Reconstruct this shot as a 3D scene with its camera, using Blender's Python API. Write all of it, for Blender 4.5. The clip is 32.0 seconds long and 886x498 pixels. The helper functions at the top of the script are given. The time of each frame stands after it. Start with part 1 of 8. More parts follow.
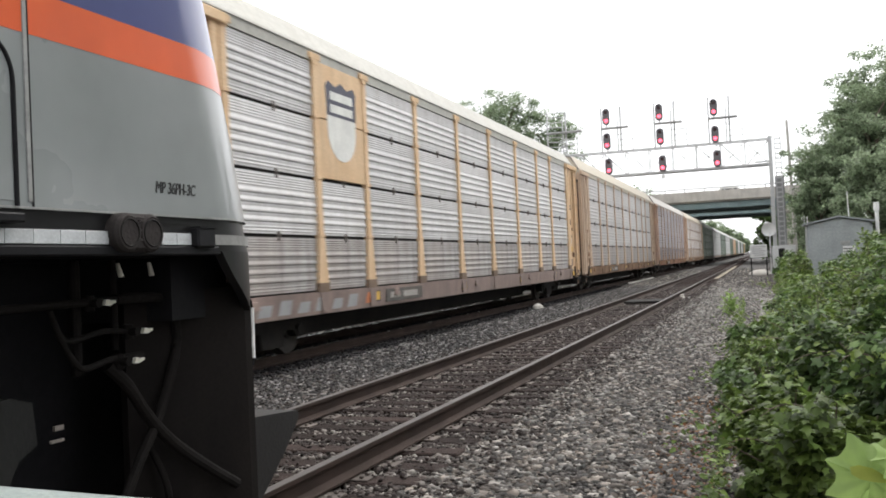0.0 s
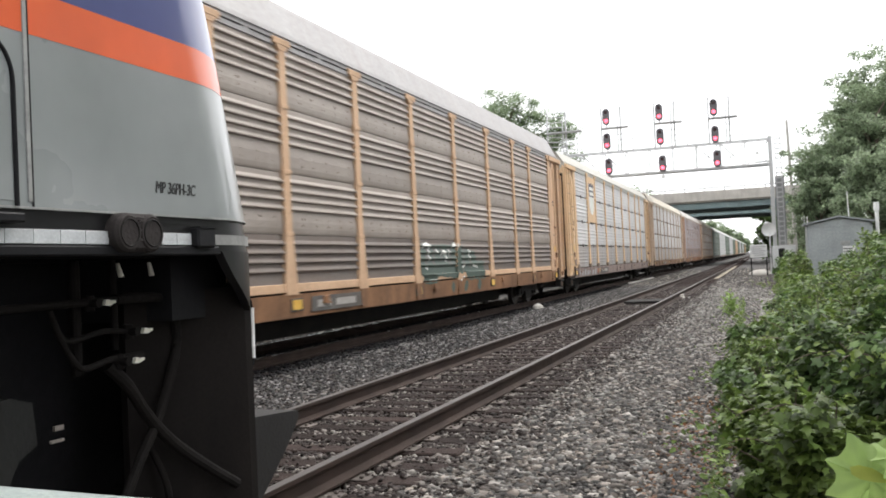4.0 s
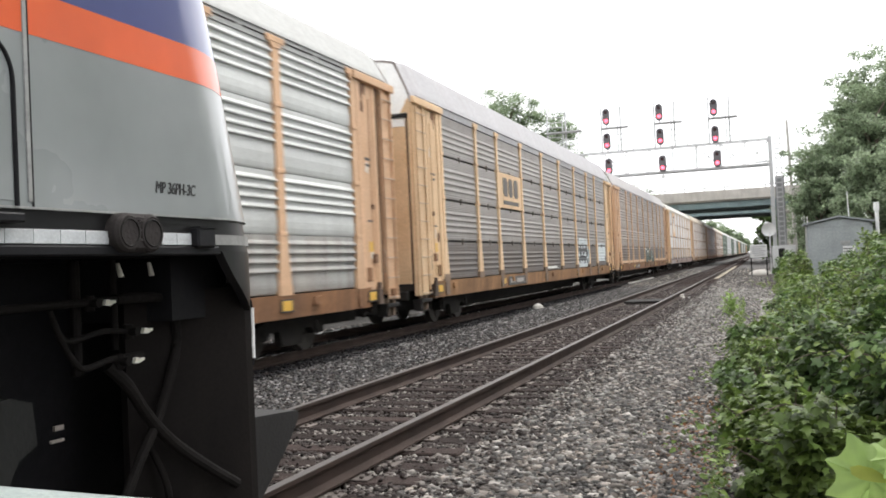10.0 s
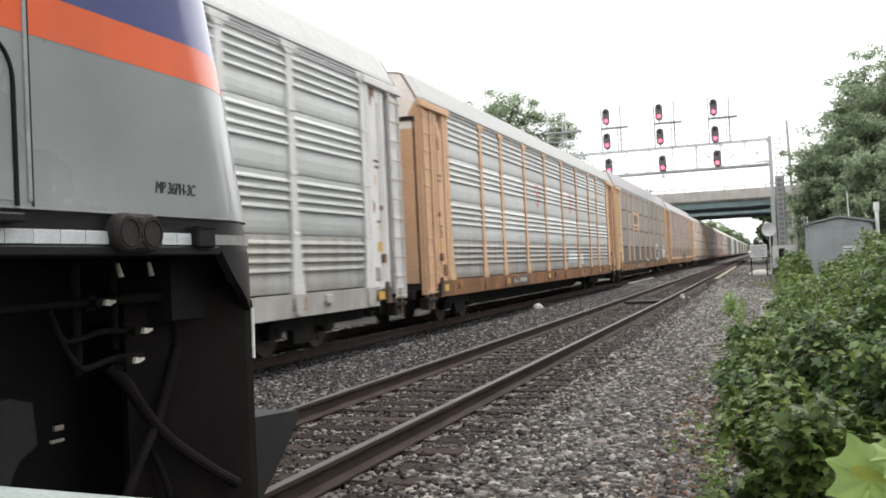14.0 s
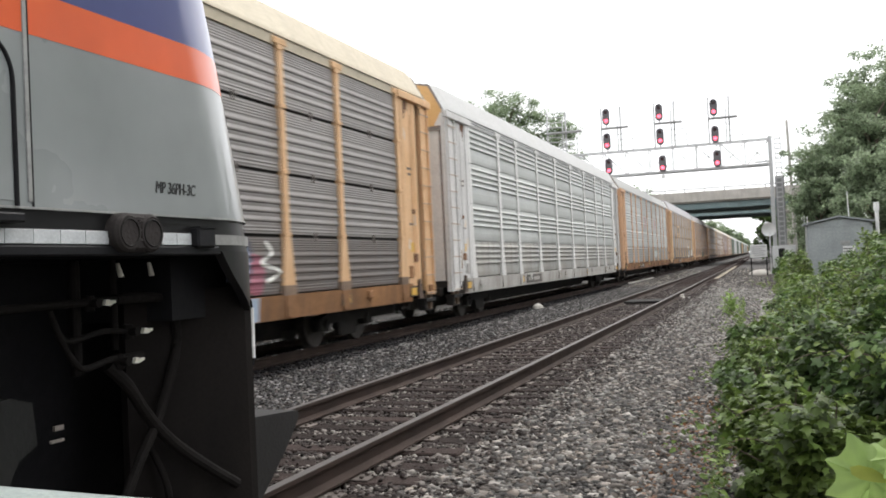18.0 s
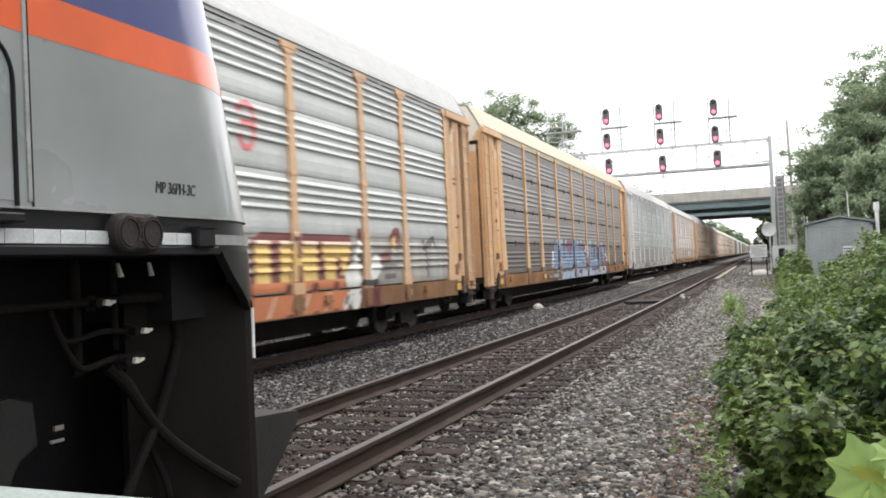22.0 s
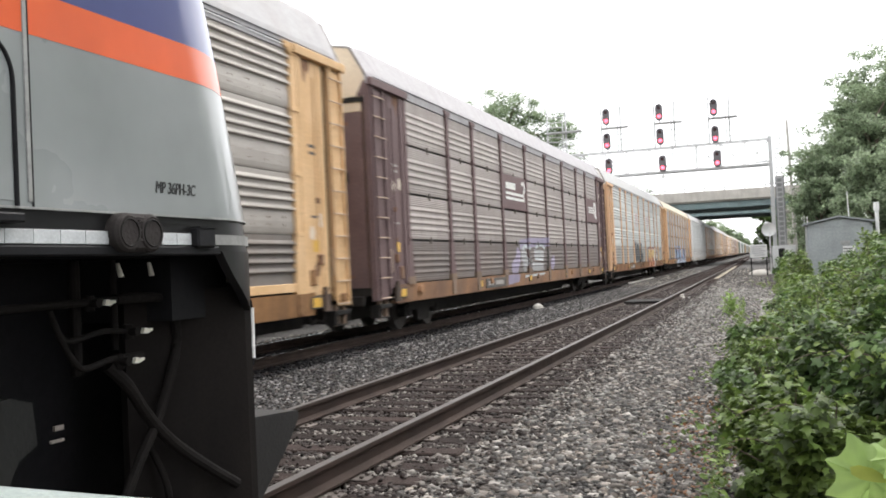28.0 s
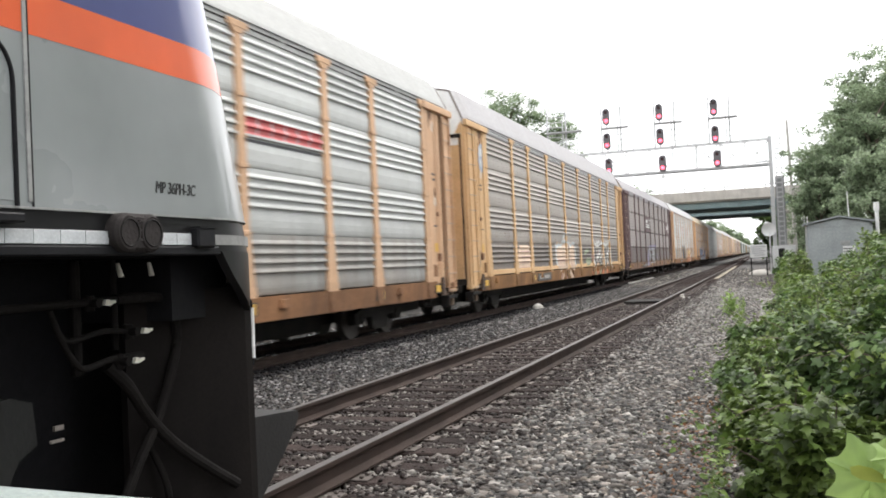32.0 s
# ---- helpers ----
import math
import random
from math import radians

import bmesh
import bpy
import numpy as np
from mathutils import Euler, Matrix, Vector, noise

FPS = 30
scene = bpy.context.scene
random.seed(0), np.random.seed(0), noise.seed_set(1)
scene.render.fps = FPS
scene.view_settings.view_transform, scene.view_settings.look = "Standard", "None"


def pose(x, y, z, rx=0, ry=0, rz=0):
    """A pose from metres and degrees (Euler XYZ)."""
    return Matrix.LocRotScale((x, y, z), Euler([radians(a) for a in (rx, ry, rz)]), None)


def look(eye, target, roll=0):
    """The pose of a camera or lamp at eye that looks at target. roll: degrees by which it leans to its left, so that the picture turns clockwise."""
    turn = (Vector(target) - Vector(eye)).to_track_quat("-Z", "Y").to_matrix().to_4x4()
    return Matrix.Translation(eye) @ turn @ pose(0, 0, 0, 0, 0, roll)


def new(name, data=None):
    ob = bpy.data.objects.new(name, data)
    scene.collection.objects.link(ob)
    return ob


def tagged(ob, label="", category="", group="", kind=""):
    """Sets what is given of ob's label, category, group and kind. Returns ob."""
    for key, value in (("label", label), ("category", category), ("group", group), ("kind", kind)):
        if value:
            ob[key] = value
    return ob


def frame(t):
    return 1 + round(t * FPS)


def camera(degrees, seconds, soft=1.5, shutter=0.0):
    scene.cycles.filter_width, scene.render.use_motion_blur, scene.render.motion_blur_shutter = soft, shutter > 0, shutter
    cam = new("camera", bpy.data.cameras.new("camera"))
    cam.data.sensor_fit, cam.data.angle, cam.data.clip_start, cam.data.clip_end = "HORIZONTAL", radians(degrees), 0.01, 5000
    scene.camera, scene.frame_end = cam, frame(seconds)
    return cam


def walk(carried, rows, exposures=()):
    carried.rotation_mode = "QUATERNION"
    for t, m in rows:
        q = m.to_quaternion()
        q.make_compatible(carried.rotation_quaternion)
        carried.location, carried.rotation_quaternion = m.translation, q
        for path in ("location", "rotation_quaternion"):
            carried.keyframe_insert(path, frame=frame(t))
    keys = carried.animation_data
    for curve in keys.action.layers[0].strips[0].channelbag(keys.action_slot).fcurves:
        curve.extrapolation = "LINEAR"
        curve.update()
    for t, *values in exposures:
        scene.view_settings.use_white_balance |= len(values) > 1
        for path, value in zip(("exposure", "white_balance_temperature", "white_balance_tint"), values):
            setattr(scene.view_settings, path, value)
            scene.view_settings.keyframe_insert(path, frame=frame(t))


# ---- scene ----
# ---------------------------------------------------------------- camera
cam = camera(52.17, 32.0, soft=1.8, shutter=0.6)
EYE = (0.0, 0.0, 1.3315)
AIM = (-0.33841529, 0.94080887, 1.3315 + 0.0188083)
VIEW = look(EYE, AIM, -2.6827)
walk(cam, [(0.0, VIEW), (32.0, VIEW)], exposures=[
    (0.0, 0.71), (1.0, 0.69), (2.0, 0.77), (3.0, 0.85), (6.0, 0.97), (9.0, 1.03), (12.0, 0.94), (14.0, 0.87), (17.0, 0.77),
    (18.0, 0.79), (20.0, 0.96), (21.0, 1.04), (24.0, 0.97), (28.0, 1.09), (30.0, 1.09), (32.0, 1.05)])

# ---------------------------------------------------------------- light
SUN_ELEV, SUN_AZ = 55.0, 20.0      # degrees; azimuth from +Y towards +X
world = bpy.data.worlds.new("overcast_sky")
scene.world = world
world.use_nodes = True
wn, wl = world.node_tree.nodes, world.node_tree.links
sky = wn.new("ShaderNodeTexSky")
sky.sky_type = "NISHITA"
sky.sun_disc = False
sky.sun_elevation, sky.sun_rotation = radians(SUN_ELEV), radians(SUN_AZ)
sky.air_density, sky.dust_density, sky.ozone_density = 1.0, 6.0, 1.0
pale = wn.new("ShaderNodeHueSaturation")
pale.inputs["Saturation"].default_value, pale.inputs["Value"].default_value = 0.25, 0.15
wl.new(sky.outputs[0], pale.inputs["Color"])
cloud = wn.new("ShaderNodeMix")
cloud.data_type = "RGBA"
cloud.inputs[0].default_value = 0.75
cloud.inputs[7].default_value = (0.995, 1.0, 1.035, 1)
wl.new(pale.outputs[0], cloud.inputs[6])
wl.new(cloud.outputs[2], wn["Background"].inputs["Color"])
wn["Background"].inputs["Strength"].default_value = 1.15

sun_data = bpy.data.lights.new("sun", "SUN")
sun_data.energy, sun_data.angle, sun_data.color = 0.8, radians(30), (1.0, 0.96, 0.9)
sun = new("sun", sun_data)
sun_from = Vector((math.sin(radians(SUN_AZ)) * math.cos(radians(SUN_ELEV)),
                   math.cos(radians(SUN_AZ)) * math.cos(radians(SUN_ELEV)), math.sin(radians(SUN_ELEV))))
sun.matrix_world = look(sun_from * 50, (0, 0, 0))

# ---------------------------------------------------------------- materials


def mat(name, a, b, scale=3.0, rough=0.8, metal=0.0, bump=0.3, grain=60.0, streak=0.0, dirt=None, vary=0.0,
        sub=0.0, relief=0.01, coat=0.0, island=0.0, speckle=None, spec=0.5, tints=()):
    """Two colours mixed by broad noise, fine grain, rain streaks, grime, and a change from piece to piece."""
    m = bpy.data.materials.new(name)
    m.use_nodes = True
    n, l = m.node_tree.nodes, m.node_tree.links
    bsdf = n["Principled BSDF"]
    co = n.new("ShaderNodeTexCoord")
    broad = n.new("ShaderNodeTexNoise")
    broad.inputs["Scale"].default_value, broad.inputs["Detail"].default_value = scale, 5
    l.new(co.outputs["Object"], broad.inputs["Vector"])
    ramp = n.new("ShaderNodeMapRange")
    ramp.inputs[1].default_value, ramp.inputs[2].default_value = 0.32, 0.68
    l.new(broad.outputs["Fac"], ramp.inputs[0])
    mix = n.new("ShaderNodeMix")
    mix.data_type = "RGBA"
    mix.inputs[6].default_value, mix.inputs[7].default_value = (*a, 1), (*b, 1)
    l.new(ramp.outputs[0], mix.inputs[0])
    colour = mix.outputs[2]
    if streak and dirt:
        mp = n.new("ShaderNodeMapping")
        mp.inputs["Scale"].default_value = (1.5, 5, 0.45)
        l.new(co.outputs["Object"], mp.inputs[0])
        st = n.new("ShaderNodeTexNoise")
        st.inputs["Scale"].default_value, st.inputs["Detail"].default_value = 1.0, 3
        l.new(mp.outputs[0], st.inputs["Vector"])
        sr = n.new("ShaderNodeMapRange")
        sr.inputs[1].default_value, sr.inputs[2].default_value = 0.45, 0.75
        sr.inputs[4].default_value = streak
        l.new(st.outputs["Fac"], sr.inputs[0])
        sm = n.new("ShaderNodeMix")
        sm.data_type = "RGBA"
        sm.inputs[7].default_value = (*dirt, 1)
        l.new(sr.outputs[0], sm.inputs[0])
        l.new(colour, sm.inputs[6])
        colour = sm.outputs[2]
    if speckle:
        geo = n.new("ShaderNodeNewGeometry")
        sp = n.new("ShaderNodeMapRange")
        sp.inputs[1].default_value, sp.inputs[2].default_value = 0.72, 1.1
        l.new(geo.outputs["Random Per Island"], sp.inputs[0])
        pm = n.new("ShaderNodeMix")
        pm.data_type = "RGBA"
        pm.inputs[7].default_value = (*speckle, 1)
        l.new(sp.outputs[0], pm.inputs[0])
        l.new(colour, pm.inputs[6])
        colour = pm.outputs[2]
    for k, (tint, amount) in enumerate(tints):
        geo = n.new("ShaderNodeNewGeometry")
        mu = n.new("ShaderNodeMath")
        mu.operation = "MULTIPLY"
        mu.inputs[1].default_value = 17.3 + 23.9 * k
        fra = n.new("ShaderNodeMath")
        fra.operation = "FRACT"
        tm = n.new("ShaderNodeMapRange")
        tm.inputs[1].default_value, tm.inputs[2].default_value, tm.inputs[4].default_value = 0.45, 1.0, amount
        tx = n.new("ShaderNodeMix")
        tx.data_type = "RGBA"
        tx.inputs[7].default_value = (*tint, 1)
        l.new(geo.outputs["Random Per Island"], mu.inputs[0])
        l.new(mu.outputs[0], fra.inputs[0])
        l.new(fra.outputs[0], tm.inputs[0])
        l.new(tm.outputs[0], tx.inputs[0])
        l.new(colour, tx.inputs[6])
        colour = tx.outputs[2]
    fine = n.new("ShaderNodeTexNoise")
    fine.inputs["Scale"].default_value, fine.inputs["Detail"].default_value = grain, 4
    l.new(co.outputs["Object"], fine.inputs["Vector"])
    fr = n.new("ShaderNodeMapRange")
    fr.inputs[1].default_value, fr.inputs[2].default_value = 0.25, 0.75
    fr.inputs[3].default_value, fr.inputs[4].default_value = 0.86, 1.14
    l.new(fine.outputs["Fac"], fr.inputs[0])
    value = fr.outputs[0]
    for amount, node, out in ((vary, "ShaderNodeObjectInfo", "Random"), (island, "ShaderNodeNewGeometry", "Random Per Island")):
        if amount:
            oi = n.new(node)
            orr = n.new("ShaderNodeMapRange")
            orr.inputs[3].default_value, orr.inputs[4].default_value = 1 - amount, 1 + amount
            l.new(oi.outputs[out], orr.inputs[0])
            mul = n.new("ShaderNodeMath")
            mul.operation = "MULTIPLY"
            l.new(value, mul.inputs[0])
            l.new(orr.outputs[0], mul.inputs[1])
            value = mul.outputs[0]
    hs = n.new("ShaderNodeHueSaturation")
    l.new(colour, hs.inputs["Color"])
    l.new(value, hs.inputs["Value"])
    l.new(hs.outputs[0], bsdf.inputs["Base Color"])
    rr = n.new("ShaderNodeMapRange")
    rr.inputs[3].default_value, rr.inputs[4].default_value = max(0.02, rough - 0.1), min(1, rough + 0.1)
    l.new(broad.outputs["Fac"], rr.inputs[0])
    l.new(rr.outputs[0], bsdf.inputs["Roughness"])
    bsdf.inputs["Metallic"].default_value = metal
    bsdf.inputs["Specular IOR Level"].default_value = spec
    bsdf.inputs["Coat Weight"].default_value = coat
    bsdf.inputs["Coat Roughness"].default_value = 0.08
    if sub:
        bsdf.inputs["Transmission Weight"].default_value = 0.0
        bsdf.inputs["Subsurface Weight"].default_value = sub
        bsdf.inputs["Subsurface Radius"].default_value = (0.02, 0.04, 0.01)
    if bump:
        bp = n.new("ShaderNodeBump")
        bp.inputs["Strength"].default_value, bp.inputs["Distance"].default_value = bump, relief
        l.new(fine.outputs["Fac"], bp.inputs["Height"])
        l.new(bp.outputs[0], bsdf.inputs["Normal"])
    return m


def leaf_mat(name, a, b, island=0.45, thin=0.48):
    """Foliage: diffuse, a little gloss, light passing through."""
    m = mat(name, a, b, scale=1.3, rough=0.5, bump=0.0, grain=25, island=island)
    n, l = m.node_tree.nodes, m.node_tree.links
    bsdf, out = n["Principled BSDF"], n["Material Output"]
    bsdf.inputs["Specular IOR Level"].default_value = 0.35
    tr = n.new("ShaderNodeBsdfTranslucent")
    src = bsdf.inputs["Base Color"].links[0].from_socket
    l.new(src, tr.inputs["Color"])
    mx = n.new("ShaderNodeMixShader")
    mx.inputs[0].default_value = thin
    l.new(bsdf.outputs[0], mx.inputs[1])
    l.new(tr.outputs[0], mx.inputs[2])
    l.new(mx.outputs[0], out.inputs["Surface"])
    return m


def glow(name, colour, strength):
    m = bpy.data.materials.new(name)
    m.use_nodes = True
    b = m.node_tree.nodes["Principled BSDF"]
    b.inputs["Base Color"].default_value = (*colour, 1)
    b.inputs["Emission Color"].default_value = (*colour, 1)
    b.inputs["Emission Strength"].default_value = strength
    return m


M_GROUND = mat("ballast_bed", (0.032, 0.029, 0.0265), (0.064, 0.058, 0.054), 0.7, 0.95, bump=1.0, grain=16, relief=0.04)
M_STONE = mat("crushed_stone", (0.05, 0.0455, 0.0435), (0.094, 0.087, 0.082), 0.5, 0.85, bump=0.4, grain=50, island=0.66, speckle=(0.32, 0.3, 0.27), spec=0.18, tints=(((0.085, 0.09, 0.085), 0.5), ((0.16, 0.13, 0.105), 0.6)))
M_STONE_MID = mat("darker_stone", (0.027, 0.025, 0.0255), (0.057, 0.052, 0.052), 0.5, 0.8, bump=0.4, grain=50, island=0.75, speckle=(0.27, 0.262, 0.255), spec=0.25, tints=(((0.05, 0.056, 0.05), 0.6), ((0.08, 0.064, 0.052), 0.5)))
M_STONE_DARK = mat("track_stone", (0.04, 0.031, 0.028), (0.066, 0.053, 0.048), 0.8, 0.9, bump=0.5, grain=50, island=0.6, speckle=(0.26, 0.245, 0.22), spec=0.25, tints=(((0.055, 0.05, 0.046), 0.5),))
# oil-dark stone, blackened further with the shade beneath the train
M_STONE_UNDER = mat("oily_shaded_stone", (0.012, 0.0115, 0.0125), (0.022, 0.02, 0.021), 0.8, 0.85, bump=0.5, grain=50, island=0.5, spec=0.25)
M_RAIL = mat("rusty_rail", (0.052, 0.035, 0.029), (0.036, 0.026, 0.022), 2.0, 0.8, 0.0, bump=0.3, grain=80, spec=0.15)
M_RAILTOP = mat("worn_rail_head", (0.085, 0.074, 0.069), (0.062, 0.054, 0.05), 3.0, 0.55, 0.3, bump=0.05, grain=60)
M_POLISHED = mat("polished_rail_head", (0.5, 0.5, 0.5), (0.58, 0.58, 0.58), 3.0, 0.25, 0.95, bump=0.02, grain=60)
M_TIE = mat("creosoted_timber", (0.026, 0.019, 0.0165), (0.05, 0.037, 0.033), 4.0, 0.9, bump=0.8, grain=45, vary=0.35, relief=0.02, spec=0.12)
M_PLATE = mat("rusty_plate", (0.1, 0.084, 0.074), (0.16, 0.135, 0.12), 6.0, 0.75, 0.1, bump=0.3, grain=70, vary=0.25, spec=0.25)
M_DARK = mat("grimy_black_iron", (0.014, 0.013, 0.013), (0.03, 0.027, 0.024), 3.0, 0.8, 0.1, bump=0.4, grain=40, spec=0.2)
M_WHEEL = mat("wheel_steel", (0.025, 0.021, 0.019), (0.05, 0.042, 0.036), 3.0, 0.7, 0.2, bump=0.3, grain=40)
M_ALU = mat("galvanised_steel", (0.66, 0.66, 0.65), (0.76, 0.76, 0.75), 2.0, 0.5, 0.15, bump=0.2, grain=40)
M_CONC = mat("bridge_concrete", (0.38, 0.36, 0.32), (0.5, 0.47, 0.42), 0.4, 0.9, bump=0.4, grain=8, streak=0.4, dirt=(0.25, 0.23, 0.2))
M_GIRDER = mat("teal_girder_paint", (0.17, 0.24, 0.24), (0.24, 0.31, 0.31), 0.6, 0.6, bump=0.2, grain=10, streak=0.4, dirt=(0.14, 0.13, 0.12))
M_DRY = leaf_mat("dead_leaf", (0.16, 0.07, 0.04), (0.24, 0.13, 0.06))
M_BARK = mat("bark", (0.09, 0.07, 0.055), (0.16, 0.13, 0.1), 3.0, 0.95, bump=0.8, grain=14, relief=0.03)
M_LEAF = leaf_mat("shrub_leaves", (0.085, 0.14, 0.03), (0.165, 0.225, 0.055), 0.65, thin=0.36)
M_LEAF_B = leaf_mat("ivy_leaves", (0.064, 0.115, 0.034), (0.12, 0.18, 0.05), 0.65, thin=0.36)
# leaf colour blackened to stand for the dark seen below the cars
M_DARKLEAF = leaf_mat("near_black_leaves", (0.012, 0.02, 0.009), (0.02, 0.03, 0.012))
# tree leaf colours paled and greyed to carry the distance haze
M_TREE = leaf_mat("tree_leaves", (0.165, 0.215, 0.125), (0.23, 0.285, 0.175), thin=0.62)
M_TREE_HAZE = leaf_mat("haze_paled_leaves", (0.215, 0.275, 0.165), (0.295, 0.36, 0.235), thin=0.66)
M_SHOOT = leaf_mat("shoot_leaves", (0.12, 0.18, 0.042), (0.2, 0.265, 0.07))
M_LIME = leaf_mat("young_leaf", (0.25, 0.38, 0.105), (0.36, 0.49, 0.16), 0.1)
M_LIME_B = leaf_mat("yellowish_leaf", (0.36, 0.42, 0.07), (0.44, 0.47, 0.1), 0.1)
M_PALESTONE = mat("pale_stone", (0.21, 0.2, 0.182), (0.32, 0.308, 0.28), 1.5, 0.9, bump=0.4, grain=40, island=0.3)
M_HUT = mat("hut_grey_paint", (0.3, 0.325, 0.325), (0.36, 0.385, 0.385), 0.8, 0.6, bump=0.15, grain=12, streak=0.35, dirt=(0.14, 0.14, 0.13))
M_WHITE = mat("white_paint", (0.74, 0.74, 0.71), (0.8, 0.8, 0.78), 3.0, 0.55, bump=0.1, grain=40)
M_BLACKPAINT = mat("black_paint", (0.015, 0.015, 0.016), (0.028, 0.027, 0.027), 4.0, 0.45, bump=0.1, grain=50)
M_PAD = mat("pale_concrete_pad", (0.5, 0.47, 0.42), (0.6, 0.57, 0.52), 2.0, 0.9, bump=0.4, grain=20)
M_PLANK = mat("pale_timber", (0.2, 0.165, 0.115), (0.29, 0.25, 0.185), 3.0, 0.85, bump=0.4, grain=30, vary=0.15)
M_RED = glow("red_signal_lens", (1.0, 0.09, 0.14), 3.0)
M_GANTRY = mat("weathered_gantry_steel", (0.46, 0.46, 0.455), (0.56, 0.56, 0.555), 2.0, 0.6, 0.1, bump=0.2, grain=40)
M_LENS = mat("unlit_lens", (0.05, 0.02, 0.02), (0.08, 0.03, 0.03), 4, 0.25, bump=0)
M_SIGNALBLACK = mat("signal_black", (0.11, 0.1, 0.105), (0.15, 0.14, 0.145), 4, 0.6, bump=0.1)

# ---------------------------------------------------------------- mesh tools


class Mesh:
    """Vertices and faces of one part."""

    def __init__(self):
        self.v, self.f = [], []

    def add(self, verts, faces):
        k = len(self.v)
        self.v += [tuple(p) for p in verts]
        self.f += [tuple(k + i for i in q) for q in faces]
        return self

    def box(self, x0, x1, y0, y1, z0, z1, c=0.0):
        """A box, with chamfered edges when c is given."""
        x0, x1, y0, y1, z0, z1 = min(x0, x1), max(x0, x1), min(y0, y1), max(y0, y1), min(z0, z1), max(z0, z1)
        if c <= 0:
            return self.add([(x, y, z) for x in (x0, x1) for y in (y0, y1) for z in (z0, z1)],
                            [(0, 1, 3, 2), (4, 6, 7, 5), (0, 4, 5, 1), (2, 3, 7, 6), (0, 2, 6, 4), (1, 5, 7, 3)])
        lo, hi, vs, idx = (x0, y0, z0), (x1, y1, z1), [], {}
        for cx in (0, 1):
            for cy in (0, 1):
                for cz in (0, 1):
                    for ax in range(3):
                        p = []
                        for i, s in enumerate((cx, cy, cz)):
                            e = hi[i] if s else lo[i]
                            p.append(e if i == ax else e + (-c if s else c))
                        idx[cx, cy, cz, ax] = len(vs)
                        vs.append(p)
        fs = []
        for ax in range(3):
            o = [i for i in range(3) if i != ax]
            for s in (0, 1):
                q = []
                for a, b in ((0, 0), (1, 0), (1, 1), (0, 1)):
                    k = [0, 0, 0]
                    k[ax], k[o[0]], k[o[1]] = s, a, b
                    q.append(idx[(*k, ax)])
                fs.append(q)
            for a in (0, 1):
                for b in (0, 1):
                    k0, k1 = [0, 0, 0], [0, 0, 0]
                    k0[ax], k1[ax] = 0, 1
                    k0[o[0]] = k1[o[0]] = a
                    k0[o[1]] = k1[o[1]] = b
                    fs.append([idx[(*k0, o[0])], idx[(*k1, o[0])], idx[(*k1, o[1])], idx[(*k0, o[1])]])
        for cx in (0, 1):
            for cy in (0, 1):
                for cz in (0, 1):
                    fs.append([idx[cx, cy, cz, a] for a in range(3)])
        return self.add(vs, fs)

    def tube(self, pts, r, sides=8, r1=None, caps=True):
        """A round bar along points; r may taper to r1."""
        pts = [Vector(p) for p in pts]
        n = len(pts)
        rings, up = [], Vector((0.13, 0.21, 0.97))
        for i, p in enumerate(pts):
            d = (pts[min(i + 1, n - 1)] - pts[max(i - 1, 0)]).normalized()
            a = d.cross(up)
            if a.length < 0.05:
                a = d.cross(Vector((1, 0, 0)))
            a.normalize()
            b = d.cross(a)
            rr = r if r1 is None else r + (r1 - r) * i / max(1, n - 1)
            rings += [p + (a * math.cos(2 * math.pi * j / sides) + b * math.sin(2 * math.pi * j / sides)) * rr for j in range(sides)]
        fs = [(i * sides + j, i * sides + (j + 1) % sides, (i + 1) * sides + (j + 1) % sides, (i + 1) * sides + j)
              for i in range(n - 1) for j in range(sides)]
        if caps:
            fs += [tuple(range(sides))[::-1], tuple((n - 1) * sides + j for j in range(sides))]
        return self.add(rings, fs)

    def disc(self, c, axis, r, h, sides=20, r2=None):
        """A round plate from c along axis by h."""
        ax = Vector(axis).normalized()
        return self.tube([Vector(c), Vector(c) + ax * h], r, sides, r2)

    def prism(self, outline, axis, a, b):
        """An outline in the two other axes, drawn from a to b along an axis (0, 1, 2)."""
        n, vs = len(outline), []
        for t in (a, b):
            for p in outline:
                q = list(p)
                q.insert(axis, t)
                vs.append(q)
        return self.add(vs, [tuple(range(n))[::-1], tuple(range(n, 2 * n))] + [(i, (i + 1) % n, n + (i + 1) % n, n + i) for i in range(n)])

    def sweep(self, profile, path, closed=True):
        """A profile of (side, up) drawn along (point, side direction) pairs."""
        n, vs = len(profile), []
        for p, s in path:
            p, s = Vector(p), Vector(s)
            vs += [p + s * a + Vector((0, 0, b)) for a, b in profile]
        m = len(path)
        fs = [(i * n + j, i * n + (j + 1) % n, (i + 1) * n + (j + 1) % n, (i + 1) * n + j)
              for i in range(m - 1) for j in range(n if closed else n - 1)]
        if closed:
            fs += [tuple(range(n))[::-1], tuple((m - 1) * n + j for j in range(n))]
        return self.add(vs, fs)

    def data(self, name, material, smooth=False):
        me = bpy.data.meshes.new(name)
        me.from_pydata(self.v, [], self.f)
        bm = bmesh.new()
        bm.from_mesh(me)
        bmesh.ops.recalc_face_normals(bm, faces=bm.faces)
        bm.to_mesh(me)
        bm.free()
        if smooth:
            me.shade_smooth()
            me.set_sharp_from_angle(angle=radians(35))
        if material:
            me.materials.append(material)
        return me


